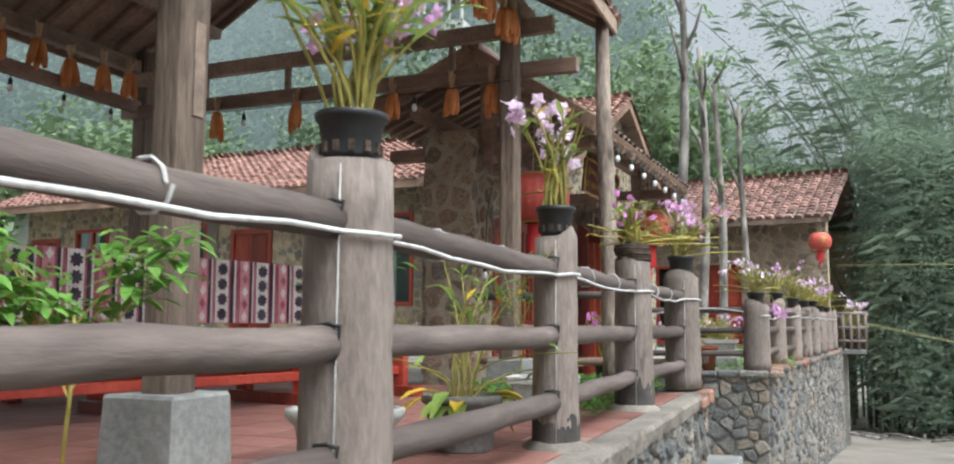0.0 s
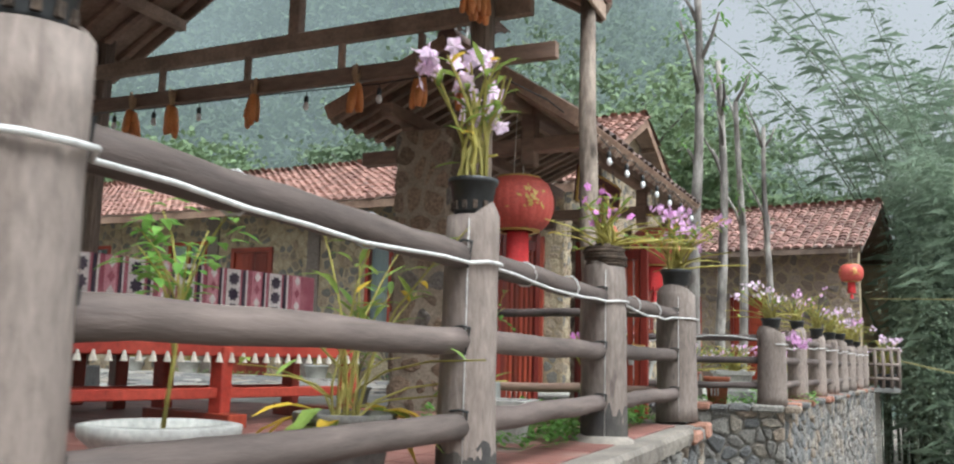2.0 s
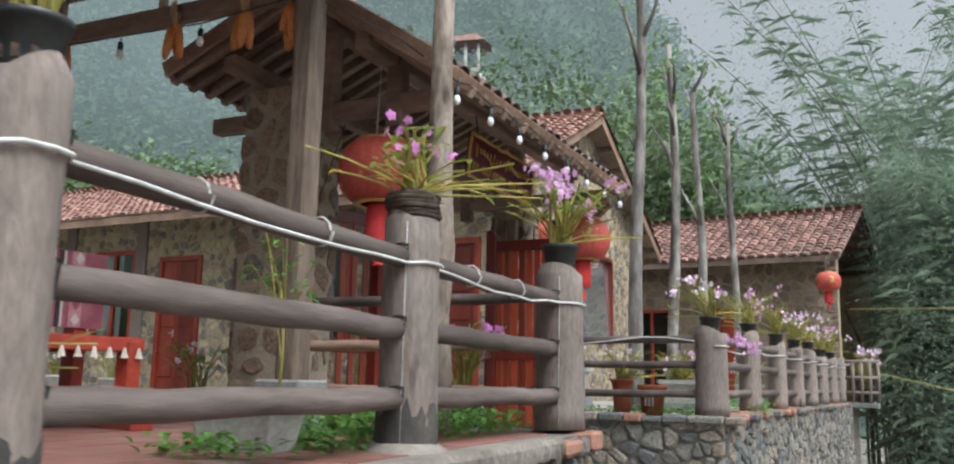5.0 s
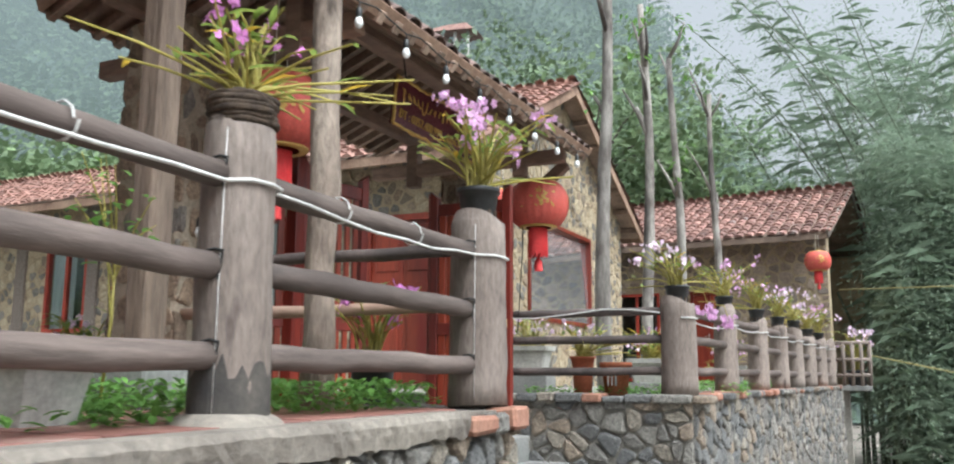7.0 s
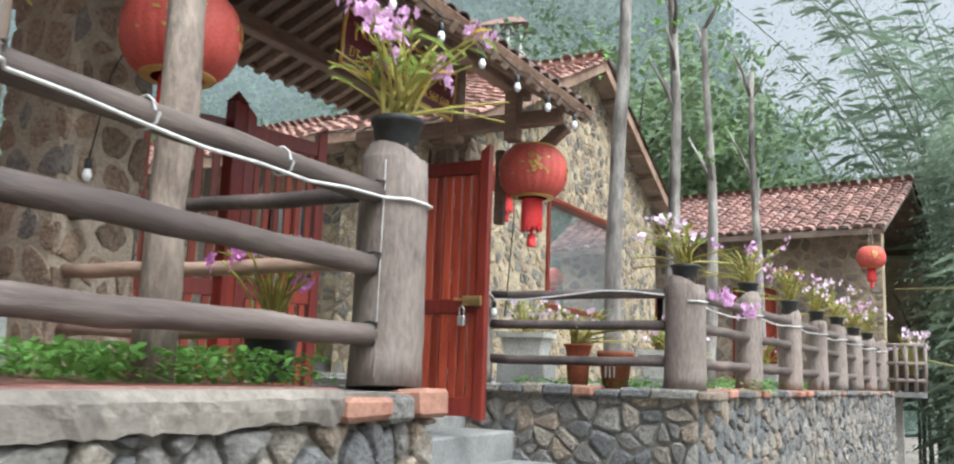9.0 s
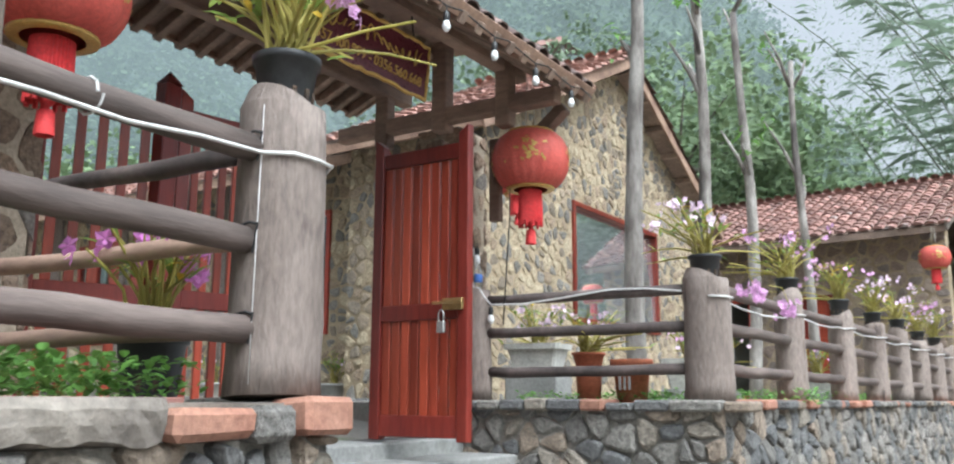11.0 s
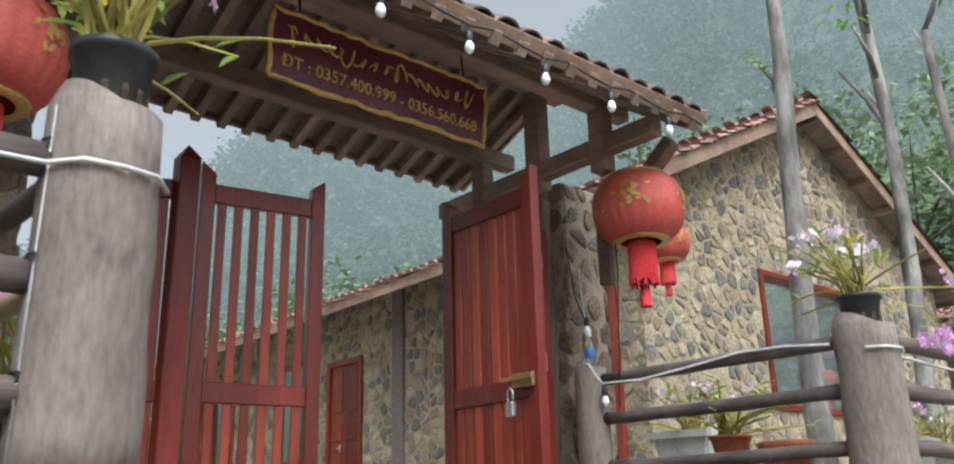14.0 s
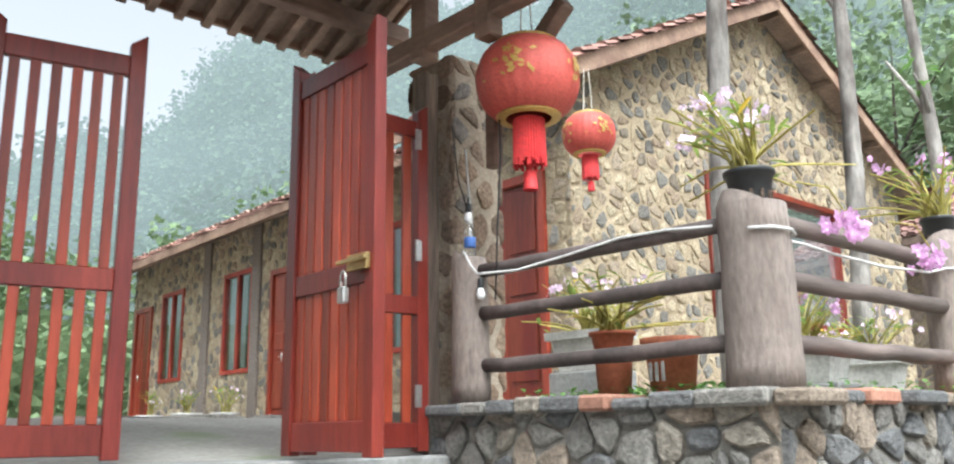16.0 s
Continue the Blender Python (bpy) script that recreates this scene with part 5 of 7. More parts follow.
# pale gabled outbuilding behind the long house, and an open shelter up on the hill
outb = thing("outbuilding", "small pale plastered outbuilding with a clay tile roof", "house")
OM = turn_frame(-22.5, 19.5, 4, 0.9)
shell(outb, "front_wall", OM @ pose(0, 0, 0), 3.6, 4.1, 0.2, [], M_PLASTER)
shell(outb, "side_wall", OM @ pose(3.6, 0.2, 0, 0, 0, 90), 3.2, 4.1, 0.2, [], M_PLASTER, 1.1)
for side in (0, 1):
    p0 = OM @ Vector((-0.3, -0.5 if side == 0 else 4.1, 3.95))
    up = (OM.to_3x3() @ Vector((0, (1 if side == 0 else -1) * 2.3, 1.35))).normalized()
    x = OM.to_3x3() @ Vector((1, 0, 0))
    nz = x.cross(up)
    nz = nz if nz.z > 0 else -nz
    sf = Matrix((x, up, nz)).transposed().to_4x4()
    sf.translation = p0
    roof_deck(outb, sf, 4.3, 2.67)
    tile_field("roof_tiles", outb, sf, 4.3, 2.67, 0.2, 0.22, 0.09, M_TILE, 370 + side)
    timber("bargeboard", outb, sf @ Vector((4.32, -0.05, 0.0)), sf @ Vector((4.32, 2.67, 0.0)), 0.04, 0.16, M_FASCIA)

# ---- pavilion over the first terrace ----
pav = thing("pavilion", "open timber pavilion with weathered posts and a tiled gable roof", "pavilion")
PX0, PX1, PY1, PEAVE, PRISE = -6.35, -1.55, 7.15, 3.98, 1.45


def timber_post(x, y, z0, z1, w, seed, lean=0.0, slots=True):
    """A hewn square post with worn, hollowed sides."""
    rng = random.Random(seed)
    bm = bmesh.new()
    rings = []
    n = 14
    for i in range(n):
        z = z0 + (z1 - z0) * i / (n - 1)
        ring = []
        for k in range(16):
            a = 2 * math.pi * k / 16 + math.pi / 16
            c, s = math.cos(a), math.sin(a)
            r = w / 2 / max(abs(c), abs(s)) ** 0.82
            r *= 1 + 0.05 * noise.noise((c * 1.2 + seed, s * 1.2, z * 0.9)) + 0.03 * noise.noise((c * 6, s * 6 + seed, z * 1.5))
            ring.append(bm.verts.new((x + lean * i / n + r * c, y + r * s, z)))
        rings.append(ring)
    for a, b in zip(rings, rings[1:]):
        for k in range(16):
            bm.faces.new((a[k], a[(k + 1) % 16], b[(k + 1) % 16], b[k]))
    bm.faces.new(rings[-1])
    post = part("timber_post", bm, M_TIMBER, pav)
    if slots:
        bm = bmesh.new()
        box(bm, (x + w / 2 - 0.02, y - 0.03, z0 + 1.05), (x + w / 2 + 0.006, y + 0.03, z0 + 1.42))
        box(bm, (x - 0.03, y - w / 2 - 0.006, z0 + 1.5), (x + 0.03, y - w / 2 + 0.02, z0 + 1.75))
        part("old_mortise", bm, M_CEIL, post, "dark empty mortise slot")


timber_post(-2.29, 2.74, 1.24, 4.3, 0.165, 1)
timber_post(-6.12, 6.8, 1.24, 4.2, 0.16, 3, slots=False)
timber_post(-6.12, 2.65, 1.24, 4.2, 0.16, 4, slots=False)
timber_post(-6.12, -1.2, 1.24, 4.2, 0.16, 5, slots=False)
timber_post(-2.22, -1.2, 1.24, 4.2, 0.2, 6)
timber_post(-2.22, 6.5, 1.22, 4.05, 0.15, 2, slots=False)
for x, y, w in ((-2.29, 2.74, 0.35), (-2.22, 6.5, 0.3), (-6.12, 6.8, 0.3), (-6.12, 2.65, 0.3), (-2.22, -1.2, 0.36), (-6.12, -1.2, 0.3)):
    bm = bmesh.new()
    box(bm, (x - w / 2, y - w / 2, Z - 0.02), (x + w / 2, y + w / 2, 1.24), None, 0.012)
    for v in bm.verts:
        if v.co.z > 1.15:
            v.co.x = x + (v.co.x - x) * 0.94
            v.co.y = y + (v.co.y - y) * 0.94
    part("footing", bm, M_CONC, pav, "grey cast concrete footing block")
for p, q, w, h, mt in (((-6.3, 6.72, 3.53), (-1.7, 6.61, 3.53), 0.07, 0.12, M_BEAM), ((-6.3, 6.74, 3.85), (-1.9, 6.64, 3.89), 0.08, 0.13, M_RAFTER),
                       ((-6.12, -2, 3.58), (-6.12, 6.85, 3.58), 0.08, 0.12, M_BEAM), ((-6.15, -2.4, 3.98), (-6.15, 7.05, 3.98), 0.1, 0.13, M_RAFTER),
                       ((-2.2, -2.4, 4.05), (-2.2, 6.95, 4.05), 0.1, 0.14, M_RAFTER), ((-6.2, 2.65, 3.98), (-2.1, 2.65, 3.98), 0.1, 0.14, M_RAFTER)):
    timber("beam", pav, p, q, w, h, mt)
for x in (-5.3, -4.4, -3.5, -2.8):
    timber("strut", pav, (x, 6.69, 3.58), (x, 6.69, 3.81), 0.05, 0.05, M_RAFTER)
timber("king_post", pav, (-3.95, 6.7, 3.9), (-3.95, 6.7, 5.3), 0.1, 0.1, M_RAFTER)
mid_x = (PX0 + PX1) / 2
half = (PX1 - PX0) / 2
ps = math.hypot(half, PRISE)
for side in (1, -1):
    p0 = Vector((mid_x + side * half, -3.0, PEAVE))
    up = Vector((-side * half, 0, PRISE)).normalized()
    x = Vector((0, 1, 0))
    nz = x.cross(up)
    nz = nz if nz.z > 0 else -nz
    sf = Matrix((x, up, nz)).transposed().to_4x4()
    sf.translation = p0
    ln = PY1 + 3.0
    bm = bmesh.new()
    box(bm, (0, 0, 0.03), (ln, ps, 0.05), sf)
    part("roof_deck", bm, M_CEIL, pav)
    for k in range(36):
        xx = 0.1 + (ln - 0.2) * k / 35
        timber("rafter", pav, sf @ Vector((xx, -0.02, 0)), sf @ Vector((xx, ps, 0)), 0.065, 0.05, M_BEAM)
    tile_field("roof_tiles", pav, sf, ln, ps, 0.19, 0.24, 0.085, M_TILE, 400 + side)
    timber("eave_board", pav, sf @ Vector((0, -0.03, 0.02)), sf @ Vector((ln, -0.03, 0.02)), 0.03, 0.13, M_RAFTER)
    timber("bargeboard", pav, sf @ Vector((ln + 0.01, -0.05, 0.02)), sf @ Vector((ln + 0.01, ps, 0.02)), 0.03, 0.16, M_RAFTER)
    for yy in (0.9, 1.7):
        timber("purlin", pav, sf @ Vector((0, yy, -0.08)), sf @ Vector((ln, yy, -0.08)), 0.09, 0.1, M_RAFTER)

# rough trunk that props the eave's corner
trunk = thing("prop_pole", "dark rough trunk propping the pavilion corner", "pole")
bm = bmesh.new()
tube(bm, [(-1.49, 6.76, Z), (-1.485, 6.77, 1.3), (-1.505, 6.78, 1.6), (-1.49, 6.79, 1.95), (-1.52, 6.81, 2.3), (-1.53, 6.82, 2.75), (-1.55, 6.86, 3.1), (-1.58, 6.95, 4.0)], [0.085, 0.07, 0.066, 0.073, 0.064, 0.068, 0.06, 0.055], 14, 0.08)
part("trunk", bm, M_TRUNK, trunk)

# ---- corn bundles ----
def cob_mesh():
    bm = bmesh.new()
    lathe(bm, [(0.002, -0.19), (0.016, -0.18), (0.026, -0.13), (0.029, -0.06), (0.025, 0.0), (0.008, 0.015)], 9)
    me = bpy.data.meshes.new("corn_cob")
    bm.to_mesh(me)
    bm.free()
    me.materials.append(M_CORN)
    return me


COB = cob_mesh()


def corn(x, y, z, n, seed):
    rng = random.Random(seed)
    c = thing("corn_bundle", "hanging bundle of dried orange corn cobs", "corn", "corn bundles", pose(x, y, z))
    bm = bmesh.new()
    tube(bm, [(0, 0, 0.12), (0, 0, 0.0)], 0.006, 5)
    for k in range(14):
        a = rng.uniform(0, 6.28)
        p = Vector((math.cos(a) * 0.035, math.sin(a) * 0.035, rng.uniform(0.05, 0.13)))
        q = p * 0.4 + Vector((0, 0, -0.05))
        s = Vector((-math.sin(a), math.cos(a), 0)) * 0.012
        bm.faces.new([bm.verts.new(v) for v in (q - s * 0.5, p - s, p + s + Vector((0, 0, 0.01)), q + s * 0.5)])
    part("husk_tuft", bm, M_HUSK, c)["kind"] = "stuff"
    for k in range(n):
        a = 2 * math.pi * k / n + rng.uniform(-0.3, 0.3)
        m = pose(0.018 * math.cos(a), 0.018 * math.sin(a), -0.02 - 0.035 * rng.random(), 0, 0, math.degrees(a)) @ pose(0, 0, 0, 0, -rng.uniform(5, 17), 0)
        piece("cob", COB, c, m @ Matrix.Scale(rng.uniform(0.95, 1.35), 4))


for k, x in enumerate((-5.55, -5.1, -4.25, -3.3, -2.75, -2.4)):
    corn(x, 6.62 - 0.01 * k, 3.45, 4 + k % 3, 500 + k)
for k in range(9):
    corn(-6.03 + 0.02 * (k % 2), 6.5 - 0.36 * k, 3.88 - 0.04 * (k % 3), 5 + k % 3, 520 + k)
for k in range(5):
    corn(-2.12 + 0.03 * (k % 2), 6.2 - 0.22 * k, 3.9 - 0.06 * (k % 2), 6, 540 + k)
for k, x in enumerate((-5.72, -5.28, -4.8, -4.3, -3.75, -3.1)):
    bulb(x, 6.6, 3.36)
for k in range(8):
    bulb(-6.05, 6.3 - 0.55 * k, 3.44)
rope([(-6.1, 6.62, 3.44), (-5.3, 6.6, 3.42), (-4.3, 6.6, 3.43), (-3.1, 6.6, 3.42), (-2.2, 6.42, 3.4), (-1.9, 7.0, 3.3), (-1.75, 7.3, 3.18)], 0.005, "bulb_wire", "black bulb wire along the pavilion beam", M_WIRE)
rope([(-6.06, 6.6, 3.5), (-6.05, 4.0, 3.49), (-6.05, 1.0, 3.5)], 0.005, "bulb_wire", "black bulb wire along the back beam", M_WIRE)

# ---- red bench with a draped textile ----
bench = thing("long_bench", "long red-painted wooden bench with a railed back", "bench")
BA, BB = Vector((-4.25, 3.0, 0)), Vector((-3.45, 6.25, 0))
bu = (BB - BA).normalized()
bn = Vector((bu.y, -bu.x, 0))


def bp(t, off, z):
    p = BA + (BB - BA) * t + bn * off
    return (p.x, p.y, z)


for t in (0.02, 0.35, 0.68, 0.98):
    for off, top in ((0.55, 1.42), (0.0, 1.88)):
        timber("leg", bench, bp(t, off, Z), bp(t, off, top), 0.09, 0.09, M_BENCH)
for off, z, w, h in ((0.55, 1.40, 0.07, 0.07), (0.55, 1.16, 0.05, 0.06), (0.0, 1.88, 0.06, 0.07), (0.0, 1.40, 0.06, 0.07), (0.0, 1.15, 0.05, 0.06)):
    timber("rail", bench, bp(0, off, z), bp(1, off, z), w, h, M_BENCH)
timber("seat", bench, bp(0, 0.28, 1.425), bp(1, 0.28, 1.425), 0.55, 0.035, M_BENCH)
for t in (0.02, 0.35, 0.68, 0.98):
    timber("foot", bench, bp(t, -0.1, Z + 0.04), bp(t, 0.72, Z + 0.04), 0.13, 0.08, M_RED)
cloth = thing("draped_textile", "woven maroon and white ethnic textile draped over the bench back", "textile")


def sheet(name, t0, t1, z0, z1, off, mat, n=12, ripple=0.008):
    bm = bmesh.new()
    lo, hi, lo2, hi2 = [], [], [], []
    for i in range(n + 1):
        t = t0 + (t1 - t0) * i / n
        o = off + ripple * math.sin(t * 60)
        for lst, oo, z in ((lo, o + 0.004, z0), (hi, o, z1), (lo2, o - 0.004, z0), (hi2, o - 0.004, z1)):
            lst.append(bm.verts.new(bp(t, oo, z)))
    for i in range(n):
        bm.faces.new((lo[i], lo[i + 1], hi[i + 1], hi[i]))
        bm.faces.new((hi2[i], hi2[i + 1], lo2[i + 1], lo2[i]))
        bm.faces.new((hi[i], hi[i + 1], hi2[i + 1], hi2[i]))
        bm.faces.new((lo2[i], lo2[i + 1], lo[i + 1], lo[i]))
    for a, b in ((0, 1), (n, -1)):
        bm.faces.new((lo[a], hi[a], hi2[a], lo2[a]))
    return part(name, bm, mat, cloth)


sheet("cloth", -0.05, 1.02, 1.50, 1.925, 0.05, M_CLOTHBASE, 80)
rng = random.Random(9)
t = -0.04
k = 0
while t < 0.98:
    kind = k % 4
    w = (0.032, 0.014, 0.022, 0.012)[kind]
    if kind == 0:
        sheet("woven_band", t, t + w, 1.503, 1.922, 0.057, M_CLOTHWHITE, 4)
        for j in range(4):
            bm = bmesh.new()
            c = Vector(bp(t + w / 2, 0.066 + 0.008 * math.sin((t + w / 2) * 60), 1.56 + 0.1 * j))
            petals = []
            for q in range(24):
                a = 2 * math.pi * q / 24
                r = 0.043 * (1 if q % 3 else 0.72)
                petals.append(bm.verts.new(c + bu * r * math.cos(a) + Vector((0, 0, r * math.sin(a)))))
            bm.faces.new(petals)
            part("rosette", bm, M_CLOTHDARK, cloth)
    elif kind == 2:
        sheet("woven_band", t, t + w, 1.503, 1.922, 0.057, M_CLOTHPINK, 4)
        for j in range(5):
            bm = bmesh.new()
            c = Vector(bp(t + w / 2, 0.066 + 0.008 * math.sin((t + w / 2) * 60), 1.545 + 0.085 * j))
            bm.faces.new([bm.verts.new(c + bu * a * 0.026 + Vector((0, 0, b * 0.036))) for a, b in ((1, 0), (0, 1), (-1, 0), (0, -1))])
            part("diamond", bm, M_CLOTHBASE if j % 2 else M_CLOTHWHITE, cloth)
    else:
        sheet("woven_band", t, t + w * 0.4, 1.503, 1.922, 0.057, M_CLOTHDARK, 3)
        sheet("woven_band", t + w * 0.5, t + w * 0.75, 1.503, 1.922, 0.057, M_CLOTHWHITE, 3)
    t += w + 0.006
    k += 1
fringe = thing("seat_fringe", "cream tassel fringe under the bench seat", "fringe")
for k in range(40):
    bm = bmesh.new()
    p = Vector(bp((k + 0.5) / 40, 0.6, 1.36))
    bmesh.ops.create_cone(bm, cap_ends=True, segments=6, radius1=0.022, radius2=0.006, depth=0.055, matrix=Matrix.Translation(p))
    part("tassel", bm, M_FRINGE, fringe)
# low dark table behind the bench
table = thing("low_table", "dark red low wooden table under the pavilion", "table", m=pose(-5.1, 5.2, Z, 0, 0, -14))
bm = bmesh.new()
box(bm, (-0.35, -0.8, 0.38), (0.35, 0.8, 0.43), None, 0.01)
part("tabletop", bm, M_RED, table)
for x in (-0.28, 0.28):
    for y in (-0.7, 0.7):
        bm = bmesh.new()
        box(bm, (x - 0.05, y - 0.05, 0), (x + 0.05, y + 0.05, 0.38), None, 0.008)
        part("leg", bm, M_RED, table)

# ---- plants ----
def leaf_blade(V, F, p, d, up, length, width, droop=0.25, fold=0.25):
    """A folded strap leaf of three lengths, from p along d."""
    d = d.normalized()
    s = d.cross(up)
    if s.length < 1e-3:
        s = d.orthogonal()
    s.normalize()
    n = s.cross(d)
    b = len(V)
    for t, w in ((0.0, 0.3), (0.35, 1.0), (0.72, 0.75), (1.0, 0.04)):
        c = p + d * length * t - Vector((0, 0, droop * length * t * t))
        for k in (-1, 0, 1):
            V.append(c + s * k * width * w / 2 + n * (abs(k) * fold * width * w / 2))
    for i in range(3):
        for k in range(2):
            a = b + i * 3 + k
            F.append((a, a + 1, a + 4, a + 3))


def bloom(V, F, p, d, size, rng):
    """A five-petalled orchid bloom with a rolled lip."""
    d = d.normalized()
    x = d.orthogonal().normalized()
    y = d.cross(x)
    a0 = rng.uniform(0, 6.28)
    for k in range(5):
        a = a0 + k * 1.2566
        r = x * math.cos(a) + y * math.sin(a)
        s = d.cross(r)
        w = size * (0.30 if k % 2 else 0.42)
        b = len(V)
        V += [p, p + r * size * 0.55 + s * w + d * size * 0.12, p + r * size + d * size * rng.uniform(-0.05, 0.22), p + r * size * 0.55 - s * w + d * size * 0.12]
        F.append((b, b + 1, b + 2, b + 3))
    b = len(V)
    r = -Vector((0, 0, 1))
    s = d.cross(r).normalized() if d.cross(r).length > 1e-3 else x
    V += [p + d * size * 0.1, p + d * size * 0.5 + r * size * 0.2 + s * size * 0.25, p + d * size * 0.7 + r * size * 0.35, p + d * size * 0.5 + r * size * 0.2 - s * size * 0.25]
    F.append((b, b + 1, b + 2, b + 3))


def orchid(parent, base, seed, canes=18, height=0.4, spread=0.5, leaves=3, blooms=40, petal=None, long_canes=0, toward=None, size=0.028, leaf_len=0.11, reach=1.8, thick=1.0):
    """Arching canes with strap leaves and clusters of blooms at their tips."""
    rng = random.Random(seed)
    cane_bm = bmesh.new()
    LV, LF, PV, PF, YV, YF = [], [], [], [], [], []
    tips = []
    for i in range(canes + long_canes):
        a = rng.uniform(0, 6.283)
        far = i >= canes
        out = spread * rng.uniform(0.25, 1.0) * (reach if far else 1.0)
        h = height * rng.uniform(0.55, 1.1) * (rng.uniform(0.1, 0.6) if far else 1.0)
        if far and toward:
            a = toward + rng.gauss(0, 0.9)
        p0 = base + Vector((rng.uniform(-0.05, 0.05), rng.uniform(-0.05, 0.05), 0))
        c, s = math.cos(a), math.sin(a)
        pts = []
        for t in (0, 0.25, 0.5, 0.75, 1.0):
            bend = t ** 1.6
            pts.append(p0 + Vector((c * out * bend, s * out * bend, h * (t * 1.25 - 0.25 * t * t if not far else t * 1.9 - 1.0 * t * t))) + Vector((rng.uniform(-1, 1), rng.uniform(-1, 1), 0)) * 0.012)
        tube(cane_bm, pts, [thick * q for q in (0.0065, 0.0075, 0.0065, 0.0055, 0.004)], 5, caps=False)
        tips.append((pts[-1], (pts[-1] - pts[-2]).normalized()))
        for k in range(leaves if not far else 1):
            t = rng.uniform(0.55, 1.0)
            j = min(3, int(t * 4))
            p = pts[j].lerp(pts[j + 1], t * 4 - j)
            b = rng.uniform(0, 6.283)
            dd = Vector((math.cos(b), math.sin(b), rng.uniform(0.1, 0.9)))
            yellow = rng.random() < 0.08
            leaf_blade(YV if yellow else LV, YF if yellow else LF, p, dd, Vector((0, 0, 1)), leaf_len * rng.uniform(0.7, 1.3), 0.026, rng.uniform(0.1, 0.5))
    part("cane_spray", cane_bm, M_CANE, parent)["kind"] = "stuff"
    if LV:
        soup("leaf_spray", LV, LF, M_LEAF, parent)["kind"] = "stuff"
    if YV:
        soup("yellow_leaf_spray", YV, YF, M_YLEAF, parent)["kind"] = "stuff"
    if blooms:
        heads = rng.sample(tips[:canes], min(len(tips[:canes]), max(4, canes // 3)))
        for k in range(blooms):
            p, d = heads[k % len(heads)]
            q = p + Vector((rng.gauss(0, 1), rng.gauss(0, 1), rng.gauss(0, 0.8))) * 0.035
            dd = Vector((rng.uniform(-1, 1), rng.uniform(-1, 1), rng.uniform(-0.6, 0.4)))
            bloom(PV, PF, q, dd, size * rng.uniform(0.75, 1.2), rng)
        soup("bloom_spray", PV, PF, petal or M_PETAL, parent)["kind"] = "stuff"


def bucket(parent, r, h, mat, rim=0.008, slots=True, squash=1.0):
    bm = bmesh.new()
    lathe(bm, [(0.0, 0.0), (r * 0.76, 0.0), (r * 0.78, 0.01), (r * 0.95, h * 0.84), (r * 1.04, h * 0.85), (r * 1.06, h * 0.99), (r * 1.03, h), (r * 0.96, h), (r * 0.92, h * 0.8), (0.0, h * 0.8)], 28, squash=squash)
    ob = part("pot", bm, mat, parent)
    bm = bmesh.new()
    lathe(bm, [(r * 0.92, h * 0.86), (r * 0.6, h * 0.93), (0.0, h * 0.96)], 16, squash=squash)
    part("potting_bark", bm, M_SOIL, parent)
    if slots:
        bm = bmesh.new()
        for k in range(12):
            a = 2 * math.pi * k / 12
            rr = r * 0.83
            m = pose(rr * math.cos(a), rr * math.sin(a), h * 0.2, 0, 0, math.degrees(a))
            box(bm, (-0.004, -0.008, -h * 0.1), (0.006, 0.008, h * 0.14), m)
        tagged(part("drain_slot", bm, M_SOIL, ob), kind="stuff")
    return ob


def rect_tub(parent, k, mat):
    """A tapered rectangular tub with a proud rim."""
    bm = bmesh.new()
    rings = []
    for hx, hy, z in ((0.15, 0.11, 0.0), (0.185, 0.14, 0.17), (0.21, 0.165, 0.175), (0.215, 0.17, 0.215), (0.185, 0.14, 0.215), (0.165, 0.125, 0.12)):
        rings.append([bm.verts.new((hx * a * k, hy * b * k, z * k)) for a, b in ((-0.9, -1), (0.9, -1), (1, -0.86), (1, 0.86), (0.9, 1), (-0.9, 1), (-1, 0.86), (-1, -0.86))])
    for a, b in zip(rings, rings[1:]):
        for q in range(8):
            bm.faces.new((a[q], a[(q + 1) % 8], b[(q + 1) % 8], b[q]))
    bm.faces.new(rings[0][::-1])
    bm.faces.new(rings[-1])
    return part("tub", bm, mat, parent)


def planted_tub(x, y, z, k, seed, label, turn=0.0, **kw):
    """Orchids in a pale rectangular tub."""
    o = thing("potted_orchid", label, "orchid", "orchids in pale tubs", pose(x, y, z, 0, 0, turn))
    rect_tub(o, k, M_WHITEPOT)
    bm = bmesh.new()
    box(bm, (-0.155 * k, -0.12 * k, 0.1 * k), (0.155 * k, 0.12 * k, 0.17 * k), None, 0.015)
    part("potting_bark", bm, M_SOIL, o)
    orchid(o, Vector((0, 0, 0.17 * k)), seed, **kw)
    return o


def potted_orchid(x, y, z, r, h, seed, label, pot_mat=None, slots=True, **kw):
    o = thing("potted_orchid", label, "orchid", "orchids on the fence posts", pose(x, y, z))
    bucket(o, r, h, pot_mat or M_BLACK, slots=slots)
    orchid(o, Vector((0, 0, h * 0.9)), seed, **kw)
    return o


